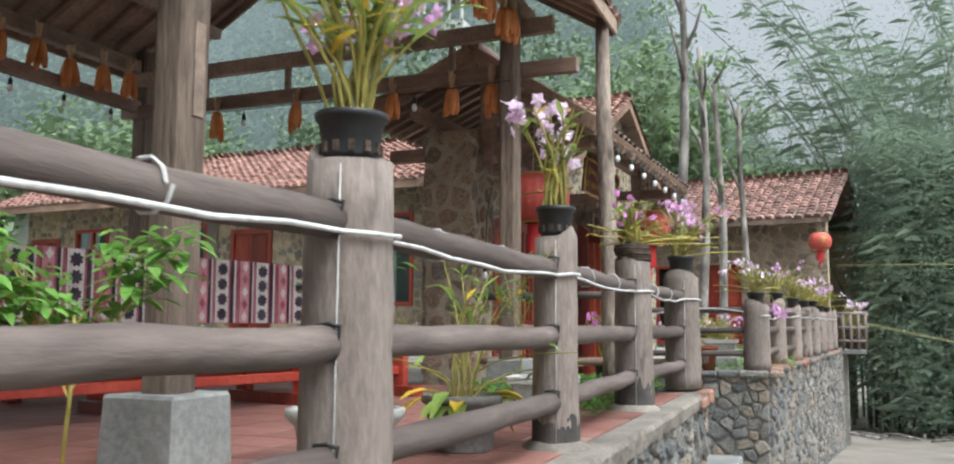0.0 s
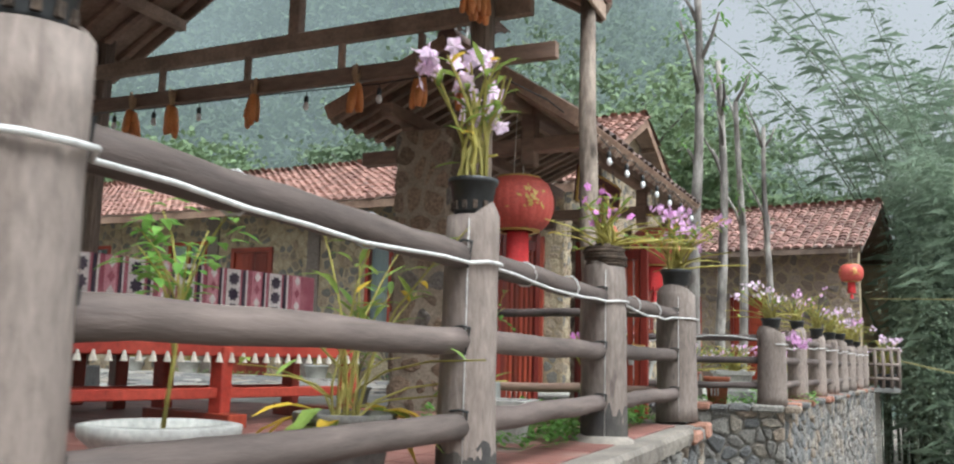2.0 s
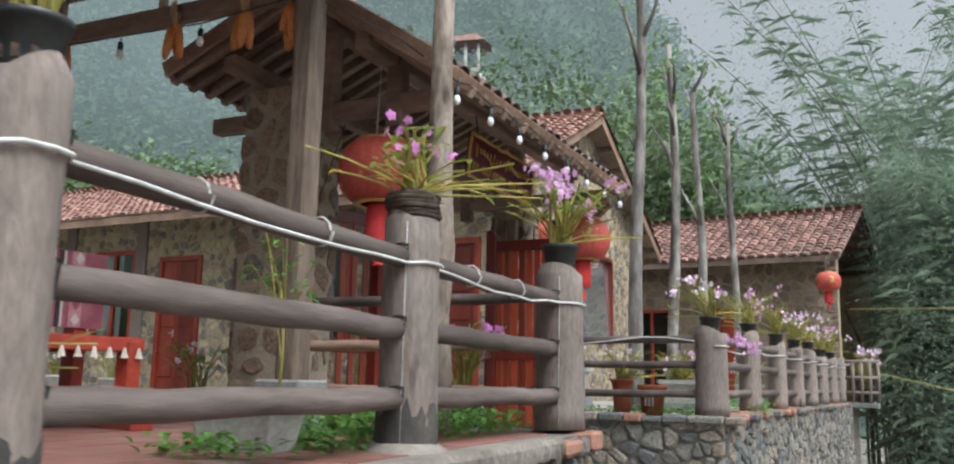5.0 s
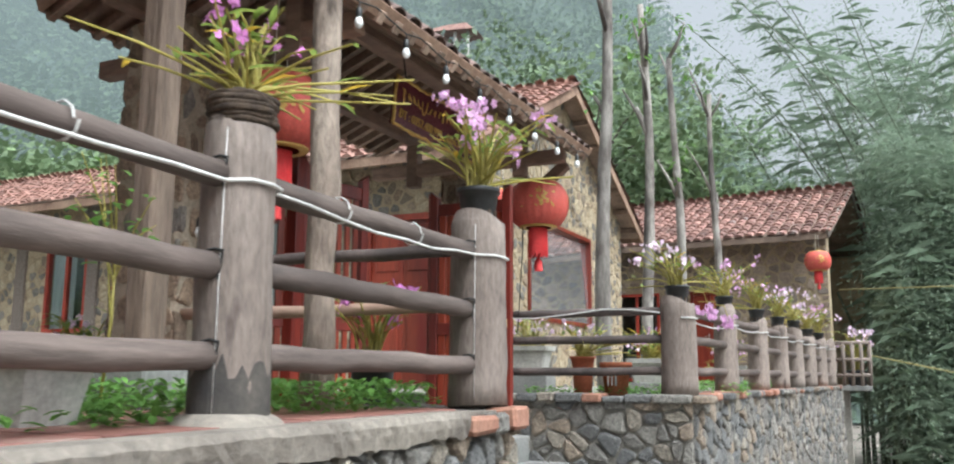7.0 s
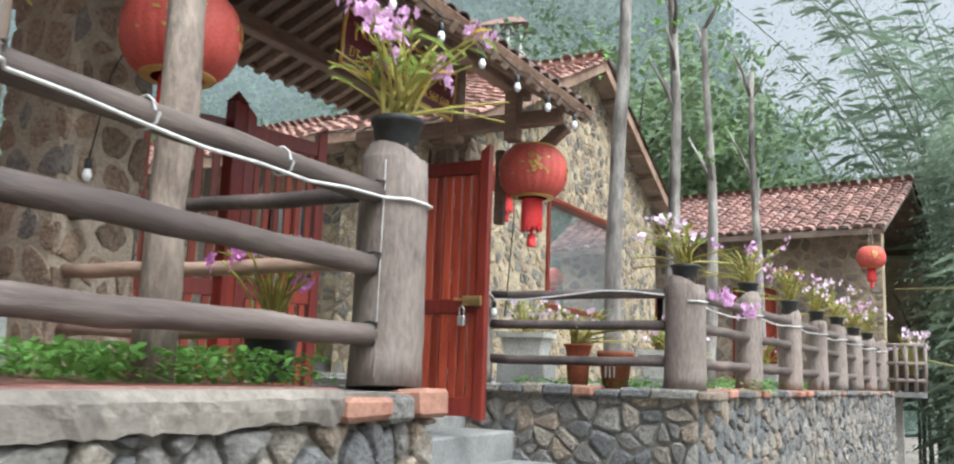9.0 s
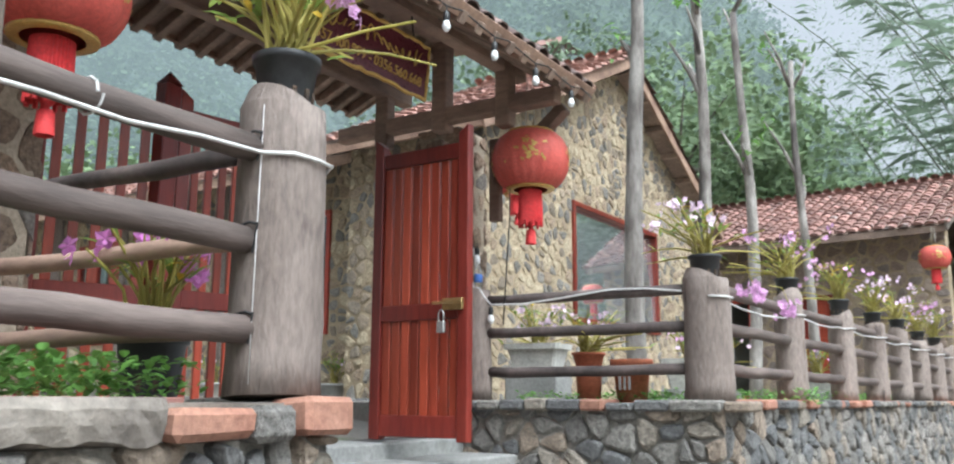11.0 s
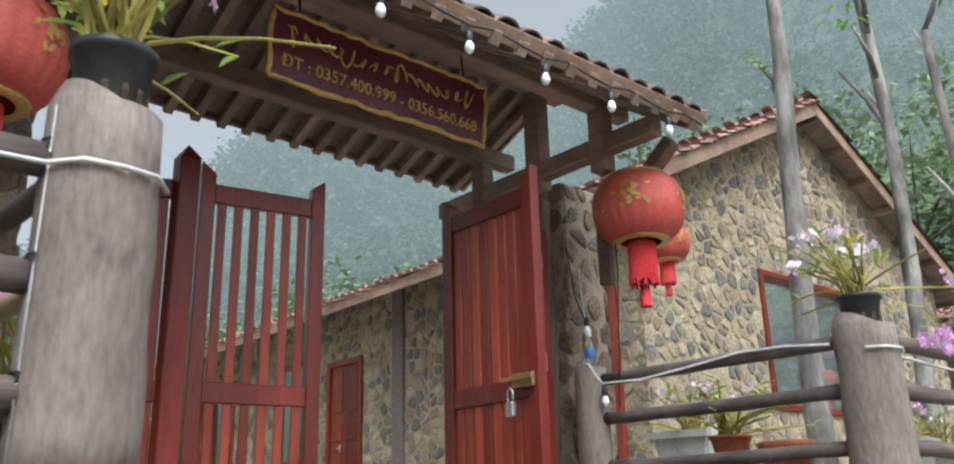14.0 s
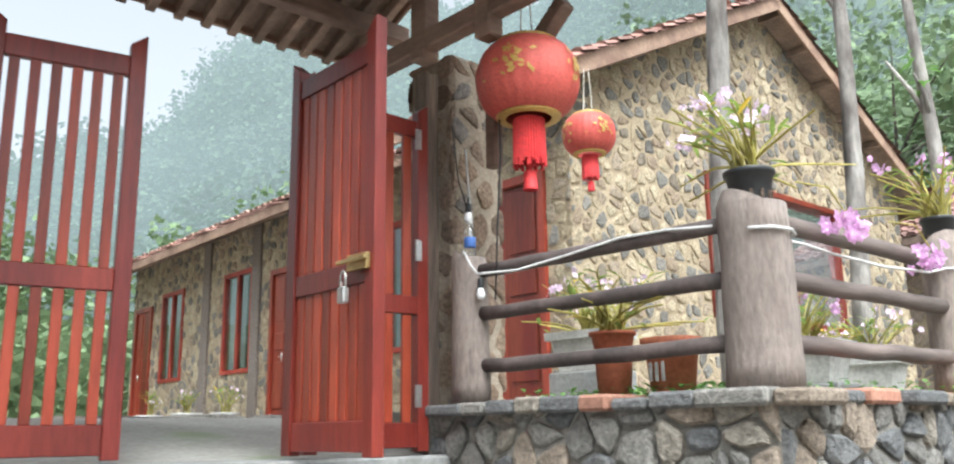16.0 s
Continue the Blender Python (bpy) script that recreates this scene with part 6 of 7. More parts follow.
ZT = Z + 0.935
potted_orchid(-1.077, 1.926, ZT, 0.088, 0.115, 601, "leafy lilac orchid in a black plastic pot on a fence post", canes=26, height=0.42, spread=0.24, leaves=4, blooms=34, leaf_len=0.15, thick=0.75)
potted_orchid(-1.075, 3.765, ZT - 0.013, 0.085, 0.125, 602, "tall pale orchid in a black plastic pot on a fence post", canes=20, height=0.44, spread=0.16, leaves=2, blooms=46, petal=M_PETALPALE, size=0.036, long_canes=3)
o = thing("mounted_orchid", "sprawling bare-caned orchid on a dark bark mound on a fence post", "orchid", "orchids on the fence posts", pose(-1.108, 5.688, Z + 0.937))
for k in range(6):
    bm = bmesh.new()
    r = 0.105 - 0.004 * (k % 2)
    tube(bm, [((r + 0.01 * math.sin(q * 3 + k)) * math.cos(q), (r + 0.01 * math.cos(q * 2 + k)) * math.sin(q), 0.012 + 0.017 * k) for q in [j * math.pi / 9 for j in range(19)]], 0.012, 6)
    part("bark_coil", bm, M_SOIL, o)
bm = bmesh.new()
lathe(bm, [(0.1, 0.0), (0.1, 0.1), (0.05, 0.13), (0.0, 0.135)], 16)
part("bark_mound", bm, M_SOIL, o)
orchid(o, Vector((0, 0, 0.1)), 603, canes=20, height=0.30, spread=0.16, leaves=2, blooms=14, petal=M_PETALDEEP, long_canes=24, toward=None, reach=3.9, thick=0.8)
potted_orchid(-1.072, 7.594, Z + 0.931, 0.108, 0.18, 604, "flowering lilac orchid in a black plastic pot on the corner post", canes=34, height=0.42, spread=0.36, leaves=3, blooms=95, long_canes=5, toward=0.9)
for i, (x, y, r, h) in enumerate(P2[:-1]):
    potted_orchid(x, y, Z + h + 0.006, 0.105 if i == 0 else 0.095, 0.15 if i < 5 else 0.12, 610 + i, "lilac orchid in a black plastic pot on a far fence post", canes=22, height=0.36, spread=0.36, leaves=2, blooms=(46, 40, 30, 30, 60, 60, 50)[i], petal=(M_PETALPALE, M_PETAL, M_PETAL, M_PETALPALE, M_PETALPALE, M_PETAL, M_PETALPALE)[i], long_canes=6)
potted_orchid(0.75, 22.7, Z + 0.002, 0.2, 0.3, 640, "white orchid in a dark pot on the balcony", canes=30, height=0.75, spread=0.5, leaves=3, blooms=60, petal=M_PETALPALE, size=0.045)
# hanging magenta spray below the second terrace's posts
for x, y, z, s in ((-0.52, 11.75, 1.78, 1), (-0.45, 12.6, 1.72, 2)):
    sp = thing("orchid_spray", "drooping magenta orchid spray beside a fence post", "orchid", m=pose(x, y, z))
    PV, PF = [], []
    rg = random.Random(s)
    for k in range(22):
        bloom(PV, PF, Vector((rg.gauss(0, 0.035), rg.gauss(0, 0.05), -0.12 * rg.random())), Vector((rg.uniform(0, 1), rg.uniform(-1, 0.3), rg.uniform(-0.5, 0.3))), 0.034, rg)
    soup("bloom_spray", PV, PF, M_PETAL, sp)["kind"] = "stuff"
    bm = bmesh.new()
    tube(bm, [(0, 0, 0), (-0.02, -0.1, 0.1), (-0.08, -0.3, 0.1)], 0.004, 5)
    part("stem", bm, M_CANE, sp)

# plants standing on the terraces
yo = potted_orchid(-1.43, 3.56, Z, 0.165, 0.235, 650, "yellowing leafy orchid sprawling from a dark stone tub", pot_mat=M_TUB, slots=False, canes=9, height=0.66, spread=0.38, leaves=5, blooms=0, long_canes=9, leaf_len=0.15, reach=1.6, thick=0.62)
rng = random.Random(651)
for mat, n in ((M_YLEAF, 9), (M_LEAF, 8)):
    LV, LF = [], []
    for k in range(n):
        a = rng.uniform(0, 6.283)
        d = Vector((math.cos(a), math.sin(a), rng.uniform(-0.2, 0.5)))
        leaf_blade(LV, LF, Vector((0.13 * math.cos(a), 0.13 * math.sin(a), 0.2 + rng.uniform(0, 0.06))), d, Vector((0, 0, 1)), rng.uniform(0.14, 0.24), rng.uniform(0.05, 0.075), rng.uniform(0.4, 0.9))
    soup("broad_leaf_spray", LV, LF, mat, yo)["kind"] = "stuff"
potted_orchid(-1.72, 7.67, Z, 0.125, 0.22, 651, "magenta orchid in a black tub behind the corner post", canes=26, height=0.42, spread=0.24, leaves=2, blooms=36, petal=M_PETALDEEP, size=0.04)
tub = thing("planter_tub", "empty pale rectangular planter tub on the weedy terrace edge", "planter", m=pose(-1.6, 5.32, Z, 0, 0, 8))
rect_tub(tub, 1.0, M_WHITEPOT)
tub2 = thing("planter_tub", "broad pale planter bowl with soil and a chilli shrub", "planter", m=pose(-1.64, 2.93, Z) @ Matrix.Diagonal((0.66, 0.66, 1.0, 1.0)))
bm = bmesh.new()
lathe(bm, [(0, 0), (0.2, 0.0), (0.24, 0.03), (0.28, 0.16), (0.33, 0.19), (0.335, 0.22), (0.28, 0.225), (0.25, 0.15), (0, 0.15)], 32)
part("tub", bm, M_WHITEPOT, tub2)
bm = bmesh.new()
lathe(bm, [(0.25, 0.17), (0.1, 0.185), (0.0, 0.19)], 16)
part("soil", bm, M_SOIL, tub2)


def shrub(x, y, z, h, seed, label, spread=0.4, leaf=0.07, n=190, mat=None, name="shrub"):
    """A thin-stemmed broad-leaved shrub."""
    rng = random.Random(seed)
    o = thing(name, label, "shrub", m=pose(x, y, z))
    bm = bmesh.new()
    LV, LF = [], []
    tops = []
    tube(bm, [(0, 0, 0), (0.02, 0.01, h * 0.35), (0.0, 0.03, h * 0.6)], [0.007, 0.006, 0.005], 6)
    for k in range(9):
        a = rng.uniform(0, 6.283)
        p = Vector((0.01, 0.02, h * rng.uniform(0.3, 0.6)))
        q = Vector((math.cos(a) * spread * rng.uniform(0.4, 1), math.sin(a) * spread * rng.uniform(0.4, 1), h * rng.uniform(0.65, 1.0)))
        tube(bm, [p, p.lerp(q, 0.5) + Vector((0, 0, 0.04)), q], [0.004, 0.0035, 0.002], 5)
        tops.append((p, q))
    part("stem", bm, M_CANE, o)
    for k in range(n):
        p, q = rng.choice(tops)
        c = p.lerp(q, rng.uniform(0.4, 1.05)) + Vector((rng.gauss(0, 0.04), rng.gauss(0, 0.04), rng.gauss(0, 0.03)))
        a = rng.uniform(0, 6.283)
        leaf_blade(LV, LF, c, Vector((math.cos(a), math.sin(a), rng.uniform(-0.3, 0.4))), Vector((0, 0, 1)), leaf * rng.uniform(0.6, 1.3), leaf * 0.45, 0.35)
    soup("leaf_spray", LV, LF, mat or M_WEED, o)["kind"] = "stuff"


shrub(-2.1, 2.05, Z, 0.92, 700, "bright green leafy chilli shrub on the terrace", 0.42, 0.09, 320, M_CHILLI)
shrub(-1.64, 2.93, Z + 0.16, 0.74, 701, "young chilli plant growing in the planter bowl", 0.19, 0.07, 90, M_CHILLI)
shrub(-2.0, 6.05, Z, 1.05, 702, "slender green plant beside the footing", 0.2, 0.06, 70)
# broad grass blades by the near post
gr = thing("maize_seedling", "young maize plant with broad arching blades", "plant", m=pose(-1.38, 1.55, Z))
LV, LF = [], []
for a, l in ((0.4, 0.38), (1.4, 0.42), (2.6, 0.34), (3.6, 0.4), (4.8, 0.3), (5.7, 0.42)):
    leaf_blade(LV, LF, Vector((0, 0, 0.02)), Vector((math.cos(a) * 0.6, math.sin(a) * 0.6, 0.9)), Vector((0, 0, 1)), l, 0.035, 0.55)
soup("blades", LV, LF, M_WEED, gr)["kind"] = "stuff"


def weeds(x0, y0, x1, y1, z, n, seed, label, h=0.1):
    rng = random.Random(seed)
    LV, LF = [], []
    for k in range(n):
        p = Vector((rng.uniform(x0, x1), rng.uniform(y0, y1), z + rng.uniform(0.0, h)))
        m = noise.noise((p.x * 2.2, p.y * 2.2, seed))
        if m < -0.15:
            continue
        a = rng.uniform(0, 6.283)
        leaf_blade(LV, LF, p, Vector((math.cos(a), math.sin(a), rng.uniform(0.0, 1.2))), Vector((0, 0, 1)), rng.uniform(0.03, 0.075), 0.03, 0.3)
    tagged(soup("weeds", LV, LF, M_WEED), label, "weeds", kind="stuff")


weeds(-2.35, 5.9, -1.2, 7.45, Z, 2600, 1, "low bright green weeds growing along the terrace edge", 0.12)
weeds(-1.8, 4.9, -1.25, 6.0, Z, 700, 2, "low bright green weeds beside the planter", 0.07)
weeds(-1.7, 1.2, -1.25, 2.4, Z, 350, 3, "low green weeds at the foot of a post", 0.08)
weeds(-2.2, 11.3, -0.9, 12.3, Z - 0.03, 700, 4, "green weeds behind the short fence", 0.08)
weeds(-1.6, 12.4, -0.3, 21.0, Z - 0.03, 2500, 5, "green weeds along the second fence", 0.12)
weeds(-12.5, 14.9, -7.0, 15.3, Z - 0.03, 400, 6, "sparse weeds at the house wall", 0.08)

# pots on the second terrace
for x, y, r, h, mt, lab, n, pm in ((-1.62, 11.42, 0.115, 0.12, M_TERRA, "flowering orchid in a small terracotta bowl on a terracotta stand", 20, M_PETALPALE),
                                   (-2.45, 12.3, 0.22, 0.27, M_WHITEPOT, "orchids in a pale square-rimmed planter on a concrete block", 24, M_PETALPALE),
                                   (-1.3, 12.9, 0.22, 0.25, M_WHITEPOT, "green orchids in a pale planter", 24, M_PETAL),
                                   (-1.6, 14.6, 0.22, 0.25, M_WHITEPOT, "orchids in a pale planter near the picture window", 24, M_PETALPALE),
                                   (-0.95, 16.8, 0.2, 0.25, M_WHITEPOT, "orchids in a pale planter by the fence", 24, M_PETAL)):
    zz = Z - 0.03 + (0.24 if y < 12.6 else 0.12)
    if mt is M_TERRA:
        potted_orchid(x, y, zz, r, h, int(y * 50), lab, pot_mat=mt, slots=False, canes=n, height=0.3, spread=0.3, leaves=3, blooms=26, petal=pm, long_canes=9, toward=-0.3)
    else:
        planted_tub(x, y, zz, r / 0.19, int(y * 50), lab, 5.0, canes=n, height=0.36, spread=0.34, leaves=3, blooms=26, petal=pm, long_canes=6)
    st = thing("plant_stand", "terracotta cylinder stand under a bowl" if mt is M_TERRA else "grey concrete block used as plant stand", "stand", m=pose(x, y, Z - 0.03))
    bm = bmesh.new()
    if mt is M_TERRA:
        lathe(bm, [(0, 0), (0.08, 0), (0.095, 0.23), (0.1, 0.24), (0, 0.24)], 20)
    else:
        box(bm, (-r * 1.1, -0.15, 0), (r * 1.1, 0.15, zz - Z + 0.03), None, 0.012)
    part("stand_body", bm, mt if mt is M_TERRA else M_CONC, st)
tp = thing("terracotta_jar", "terracotta jar with pale scratched marks on the terrace", "jar", m=pose(-1.33, 11.5, Z - 0.03))
bm = bmesh.new()
lathe(bm, [(0, 0), (0.1, 0), (0.13, 0.26), (0.15, 0.27), (0.15, 0.31), (0.12, 0.31), (0.1, 0.2), (0, 0.2)], 22)
part("jar_body", bm, M_TERRA, tp)
for k in range(3):
    bm = bmesh.new()
    box(bm, (-0.05 + 0.035 * k, -0.128, 0.1), (-0.035 + 0.035 * k, -0.12, 0.19))
    part("pale_mark", bm, M_WHITEPOT, tp)
# pots by the house wall and fern pot by the pillar
for x, y, r in ((-13.6, 15.2, 0.25), (-15.3, 15.3, 0.25), (-12.0, 15.05, 0.22), (-3.9, 7.75, 0.16), (-8.9, 14.85, 0.22), (-6.6, 14.75, 0.2)):
    potted_orchid(x, y, Z - 0.03, r, r * 1.1, int(-x * 40), "green plant in a pale pot standing by the wall", pot_mat=M_WHITEPOT, slots=False, canes=14, height=0.4, spread=0.3, leaves=4, blooms=12, petal=M_PETALPALE, leaf_len=0.16)


# ---- pruned trees along the second fence ----
def pruned_tree(x, y, h, r, seed, label):
    rng = random.Random(seed)
    o = thing("pruned_tree", label, "tree", "pruned trees", pose(x, y, Z - 0.03))
    bm = bmesh.new()
    pts, rad = [], []
    for i in range(12):
        t = i / 11
        pts.append(Vector((0.05 * math.sin(t * 5 + seed), 0.05 * math.cos(t * 4 + seed), h * t)))
        rad.append(r * (1 - 0.5 * t))
    tube(bm, pts, rad, 12, 0.12, rng=rng)
    part("trunk", bm, M_BARK, o)
    LV, LF = [], []
    for k in range(5):
        i = rng.randint(6, 11)
        a = rng.uniform(0, 6.283)
        l = rng.uniform(0.4, 1.1)
        d = Vector((math.cos(a) * 0.5, math.sin(a) * 0.5, 1)).normalized()
        b2 = bmesh.new()
        q = pts[i] + d * l
        tube(b2, [pts[i], pts[i] + d * l * 0.5 + Vector((0.03, 0, 0)), q], [r * 0.35, r * 0.28, r * 0.14], 7)
        part("limb", b2, M_BARK, o)
        for j in range(10 if k < 3 else 0):
            aa = rng.uniform(0, 6.283)
            leaf_blade(LV, LF, q + Vector((rng.gauss(0, 0.08), rng.gauss(0, 0.08), rng.gauss(0, 0.1))), Vector((math.cos(aa), math.sin(aa), rng.uniform(-0.4, 0.5))), Vector((0, 0, 1)), 0.13, 0.045, 0.5)
    if LV:
        soup("leaf_spray", LV, LF, M_WEED, o)["kind"] = "stuff"


for k, (x, y, h, r) in enumerate(((-1.78, 13.0, 5.6, 0.095), (-1.72, 14.9, 5.2, 0.085), (-1.62, 16.6, 5.0, 0.085), (-1.4, 19.2, 5.2, 0.08))):
    pruned_tree(x, y, h, r, 720 + k, "tall bare pruned tree trunk with short stubs behind the fence")

# ---- hills, woods and bamboo ----
PROFILE = [(-180, 8), (-60, 7), (-25, 6), (-8, 6), (-2, 8), (4, 13), (8, 18), (11, 24.5), (14.5, 30), (18, 33), (26, 36), (33, 33.5), (36.5, 31), (40, 27), (45, 27), (53, 28.5), (59, 25.5), (66, 19), (76, 15), (95, 14), (130, 12), (180, 8)]


def skyline(b):
    """How high the hills stand, in degrees, by the bearing to the left of +y."""
    for (b0, e0), (b1, e1) in zip(PROFILE, PROFILE[1:]):
        if b0 <= b <= b1:
            t = (b - b0) / (b1 - b0)
            t = t * t * (3 - 2 * t)
            return e0 + (e1 - e0) * t
    return 8


HILL_R = 105.0


def hill_point(b, k):
    """A place on the hillside: bearing b, k from its foot (0) to its crest (1)."""
    r = 56 + (HILL_R - 56) * k
    z = -1.5 + HILL_R * math.tan(radians(skyline(b))) * (k ** 1.15)
    x, y = -r * math.sin(radians(b)), 5 + r * math.cos(radians(b))
    z += 3.0 * k * noise.noise((x * 0.05, y * 0.05, 1.0)) + 1.2 * k * noise.noise((x * 0.15, y * 0.15, 4.0))
    return Vector((x, y, z))


V, F = [], []
NB, NK = 120, 14
for i in range(NB + 1):
    for j in range(NK + 1):
        V.append(hill_point(-180 + 360 * i / NB, j / NK))
for i in range(NB):
    for j in range(NK):
        a = i * (NK + 1) + j
        F.append((a, a + 1, a + NK + 2, a + NK + 1))
tagged(soup("backdrop_hillside", V, F, M_FARHILL, smooth=True), "steep wooded hillside with painted haze closing the valley", "hillside", kind="structure")

rng = random.Random(31)
WV, WF = [], []


def clump(V, F, c, size, n, rng, flat=0.7):
    """A loose tuft of leaf blades round a centre."""
    for _ in range(n):
        d = Vector((rng.gauss(0, 1), rng.gauss(0, 1), rng.gauss(0, flat)))
        p = c + d * size * 0.5
        u = Vector((rng.gauss(0, 1), rng.gauss(0, 1), rng.gauss(0, 0.6))).normalized()
        w = u.orthogonal().normalized() * size * rng.uniform(0.07, 0.15)
        u = u * size * rng.uniform(0.12, 0.26)
        b = len(V)
        V += [p - u, p + w, p + u, p - w]
        F.append((b, b + 1, b + 2, b + 3))


for _ in range(17000):
    b = rng.uniform(-12, 82)
    k = rng.random() ** 0.8
    p = hill_point(b, k)
    s = rng.uniform(1.0, 2.4)
    clump(WV, WF, p + Vector((0, 0, s * rng.uniform(0.2, 0.9))), s, 13, rng)
tagged(soup("far_woods", WV, WF, M_FARLEAF), "dense green woods with painted haze covering the hillside", "woods", kind="stuff")


def tree(x, y, z, h, r, seed, label, leaf=0.34, tufts=130, spread=0.36, mat=None):
    """A tapered trunk with limbs and an uneven crown of small leaf tufts with gaps."""
    rng = random.Random(seed)
    o = thing("tree", label, "tree", "hillside trees", pose(x, y, z))
    bm = bmesh.new()
    pts = [Vector((0.15 * math.sin(t * 3 + seed), 0.15 * math.cos(t * 2 + seed), h * t * 0.8)) for t in (0, 0.2, 0.4, 0.6, 0.8, 1.0)]
    tube(bm, pts, [r, r * 0.85, r * 0.7, r * 0.5, r * 0.35, r * 0.15], 8)
    LV, LF = [], []
    ends = [pts[-1]]
    for k in range(13):
        i = rng.randint(2, 5)
        a = rng.uniform(0, 6.283)
        l = h * spread * rng.uniform(0.5, 1.0)
        q = pts[i] + Vector((math.cos(a) * l, math.sin(a) * l, l * rng.uniform(0.2, 0.8)))
        tube(bm, [pts[i], pts[i].lerp(q, 0.5) + Vector((0, 0, 0.08 * l)), q], [r * 0.35, r * 0.22, r * 0.08], 5)
        ends += [q, pts[i].lerp(q, 0.65)]
    part("trunk", bm, M_BARK, o)
    for k in range(tufts):
        e = rng.choice(ends)
        clump(LV, LF, e + Vector((rng.gauss(0, 1), rng.gauss(0, 1), rng.gauss(0, 0.7))) * h * 0.075, leaf * 2.4, 30, rng)
    soup("crown", LV, LF, mat or M_TREELEAF, o)["kind"] = "stuff"


for k, (x, y, h) in enumerate(((-13, 33, 11), (-9.5, 35, 13), (-7, 31, 10), (-16, 37, 12), (-20, 33, 10), (-24, 30, 9), (-28, 25, 9), (-23, 21, 7), (-32, 18, 9), (-12, 41, 15), (-5.5, 38, 11), (-29, 33, 12), (-18, 25, 7), (-9, 27, 7), (-3.2, 33, 8), (-17, 30, 10), (-21, 28, 10), (-26, 27, 11), (-14.5, 29, 8))):
    tree(x, y, -0.5, h * (0.88 if x < -16 and y < 34 else 1.2 if x < -11 else 1.0), 0.16, 800 + k, "slender green tree with a loose crown behind the houses", tufts=170, mat=M_TREEBRIGHT if k % 3 else M_TREELEAF)

# low scrub on the slope behind the houses
rng = random.Random(41)
SV, SF = [], []
for _ in range(2600):
    x, y = rng.uniform(-38, 0), rng.uniform(21, 46)
    if x > -9 and y < 31:
        continue
    z = -0.5 + max(0, (y - 24) * 0.16)
    s = rng.uniform(0.7, 1.6)
    clump(SV, SF, Vector((x, y, z + rng.uniform(0, 1.4))), s, 26, rng)
for _ in range(700):
    x, y = rng.uniform(-38, -19), rng.uniform(5, 24)
    clump(SV, SF, Vector((x, y, 0.6 + rng.uniform(0, 2.2) + (-19 - x) * 0.12)), rng.uniform(0.7, 1.5), 26, rng)
tagged(soup("scrub", SV, SF, M_TREEBRIGHT), "bright green scrub behind the courtyard", "scrub", kind="stuff")


# ---- bamboo grove ----
def bamboo_culm(parent, x, y, z, h, lean, a, seed, LV, LF, dense):
    rng = random.Random(seed)
    bm = bmesh.new()
    pts, rad = [], []
    for i in range(15):
        t = i / 14
        o = lean * h * t ** 2.2
        pts.append(Vector((x + math.cos(a) * o, y + math.sin(a) * o, z + h * (t - 0.10 * lean * t ** 3))))
        rad.append(0.05 * (1 - 0.8 * t))
    tube(bm, pts, rad, 6, caps=False)
    part("culm", bm, M_CULM, parent)
    for i in range(3, 15):
        for k in range(dense):
            b = rng.uniform(0, 6.283)
            hang(LV, LF, pts[i] + Vector((0, 0, rng.uniform(-0.4, 0.4))), Vector((math.cos(b), math.sin(b), rng.uniform(0.1, 0.9))), rng.uniform(0.5, 1.5) * (1.15 - 0.03 * i), rng)


def hang(LV, LF, p, d, length, rng, leaves=20):
    """A thin drooping twig with narrow leaves hanging along it."""
    d = d.normalized()
    side = Vector((-d.y, d.x, 0)).normalized() * 0.006
    ends = []
    for t in (0.0, 0.5, 1.0):
        ends.append(p + d * length * t - Vector((0, 0, 0.55 * length * t * t)))
    q = len(LV)
    LV += [ends[0] - side, ends[0] + side, ends[1] + side, ends[2], ends[1] - side]
    LF.append((q, q + 1, q + 2, q + 3, q + 4))
    for _ in range(leaves):
        t = rng.uniform(0.15, 1.05)
        c = p + d * length * t - Vector((0, 0, 0.55 * length * t * t)) + Vector((rng.gauss(0, 0.33), rng.gauss(0, 0.33), rng.gauss(0, 0.28)))
        b = math.atan2(d.y, d.x) + rng.gauss(0, 0.9)
        u = Vector((math.cos(b), math.sin(b), rng.uniform(-1.1, 0.0))).normalized()
        w = u.cross(Vector((rng.gauss(0, 1), rng.gauss(0, 1), rng.gauss(0, 1)))).normalized() * 0.014
        u = u * rng.uniform(0.08, 0.17)
        q = len(LV)
        LV += [c, c + u * 0.4 + w, c + u, c + u * 0.4 - w]
        LF.append((q, q + 1, q + 2, q + 3))


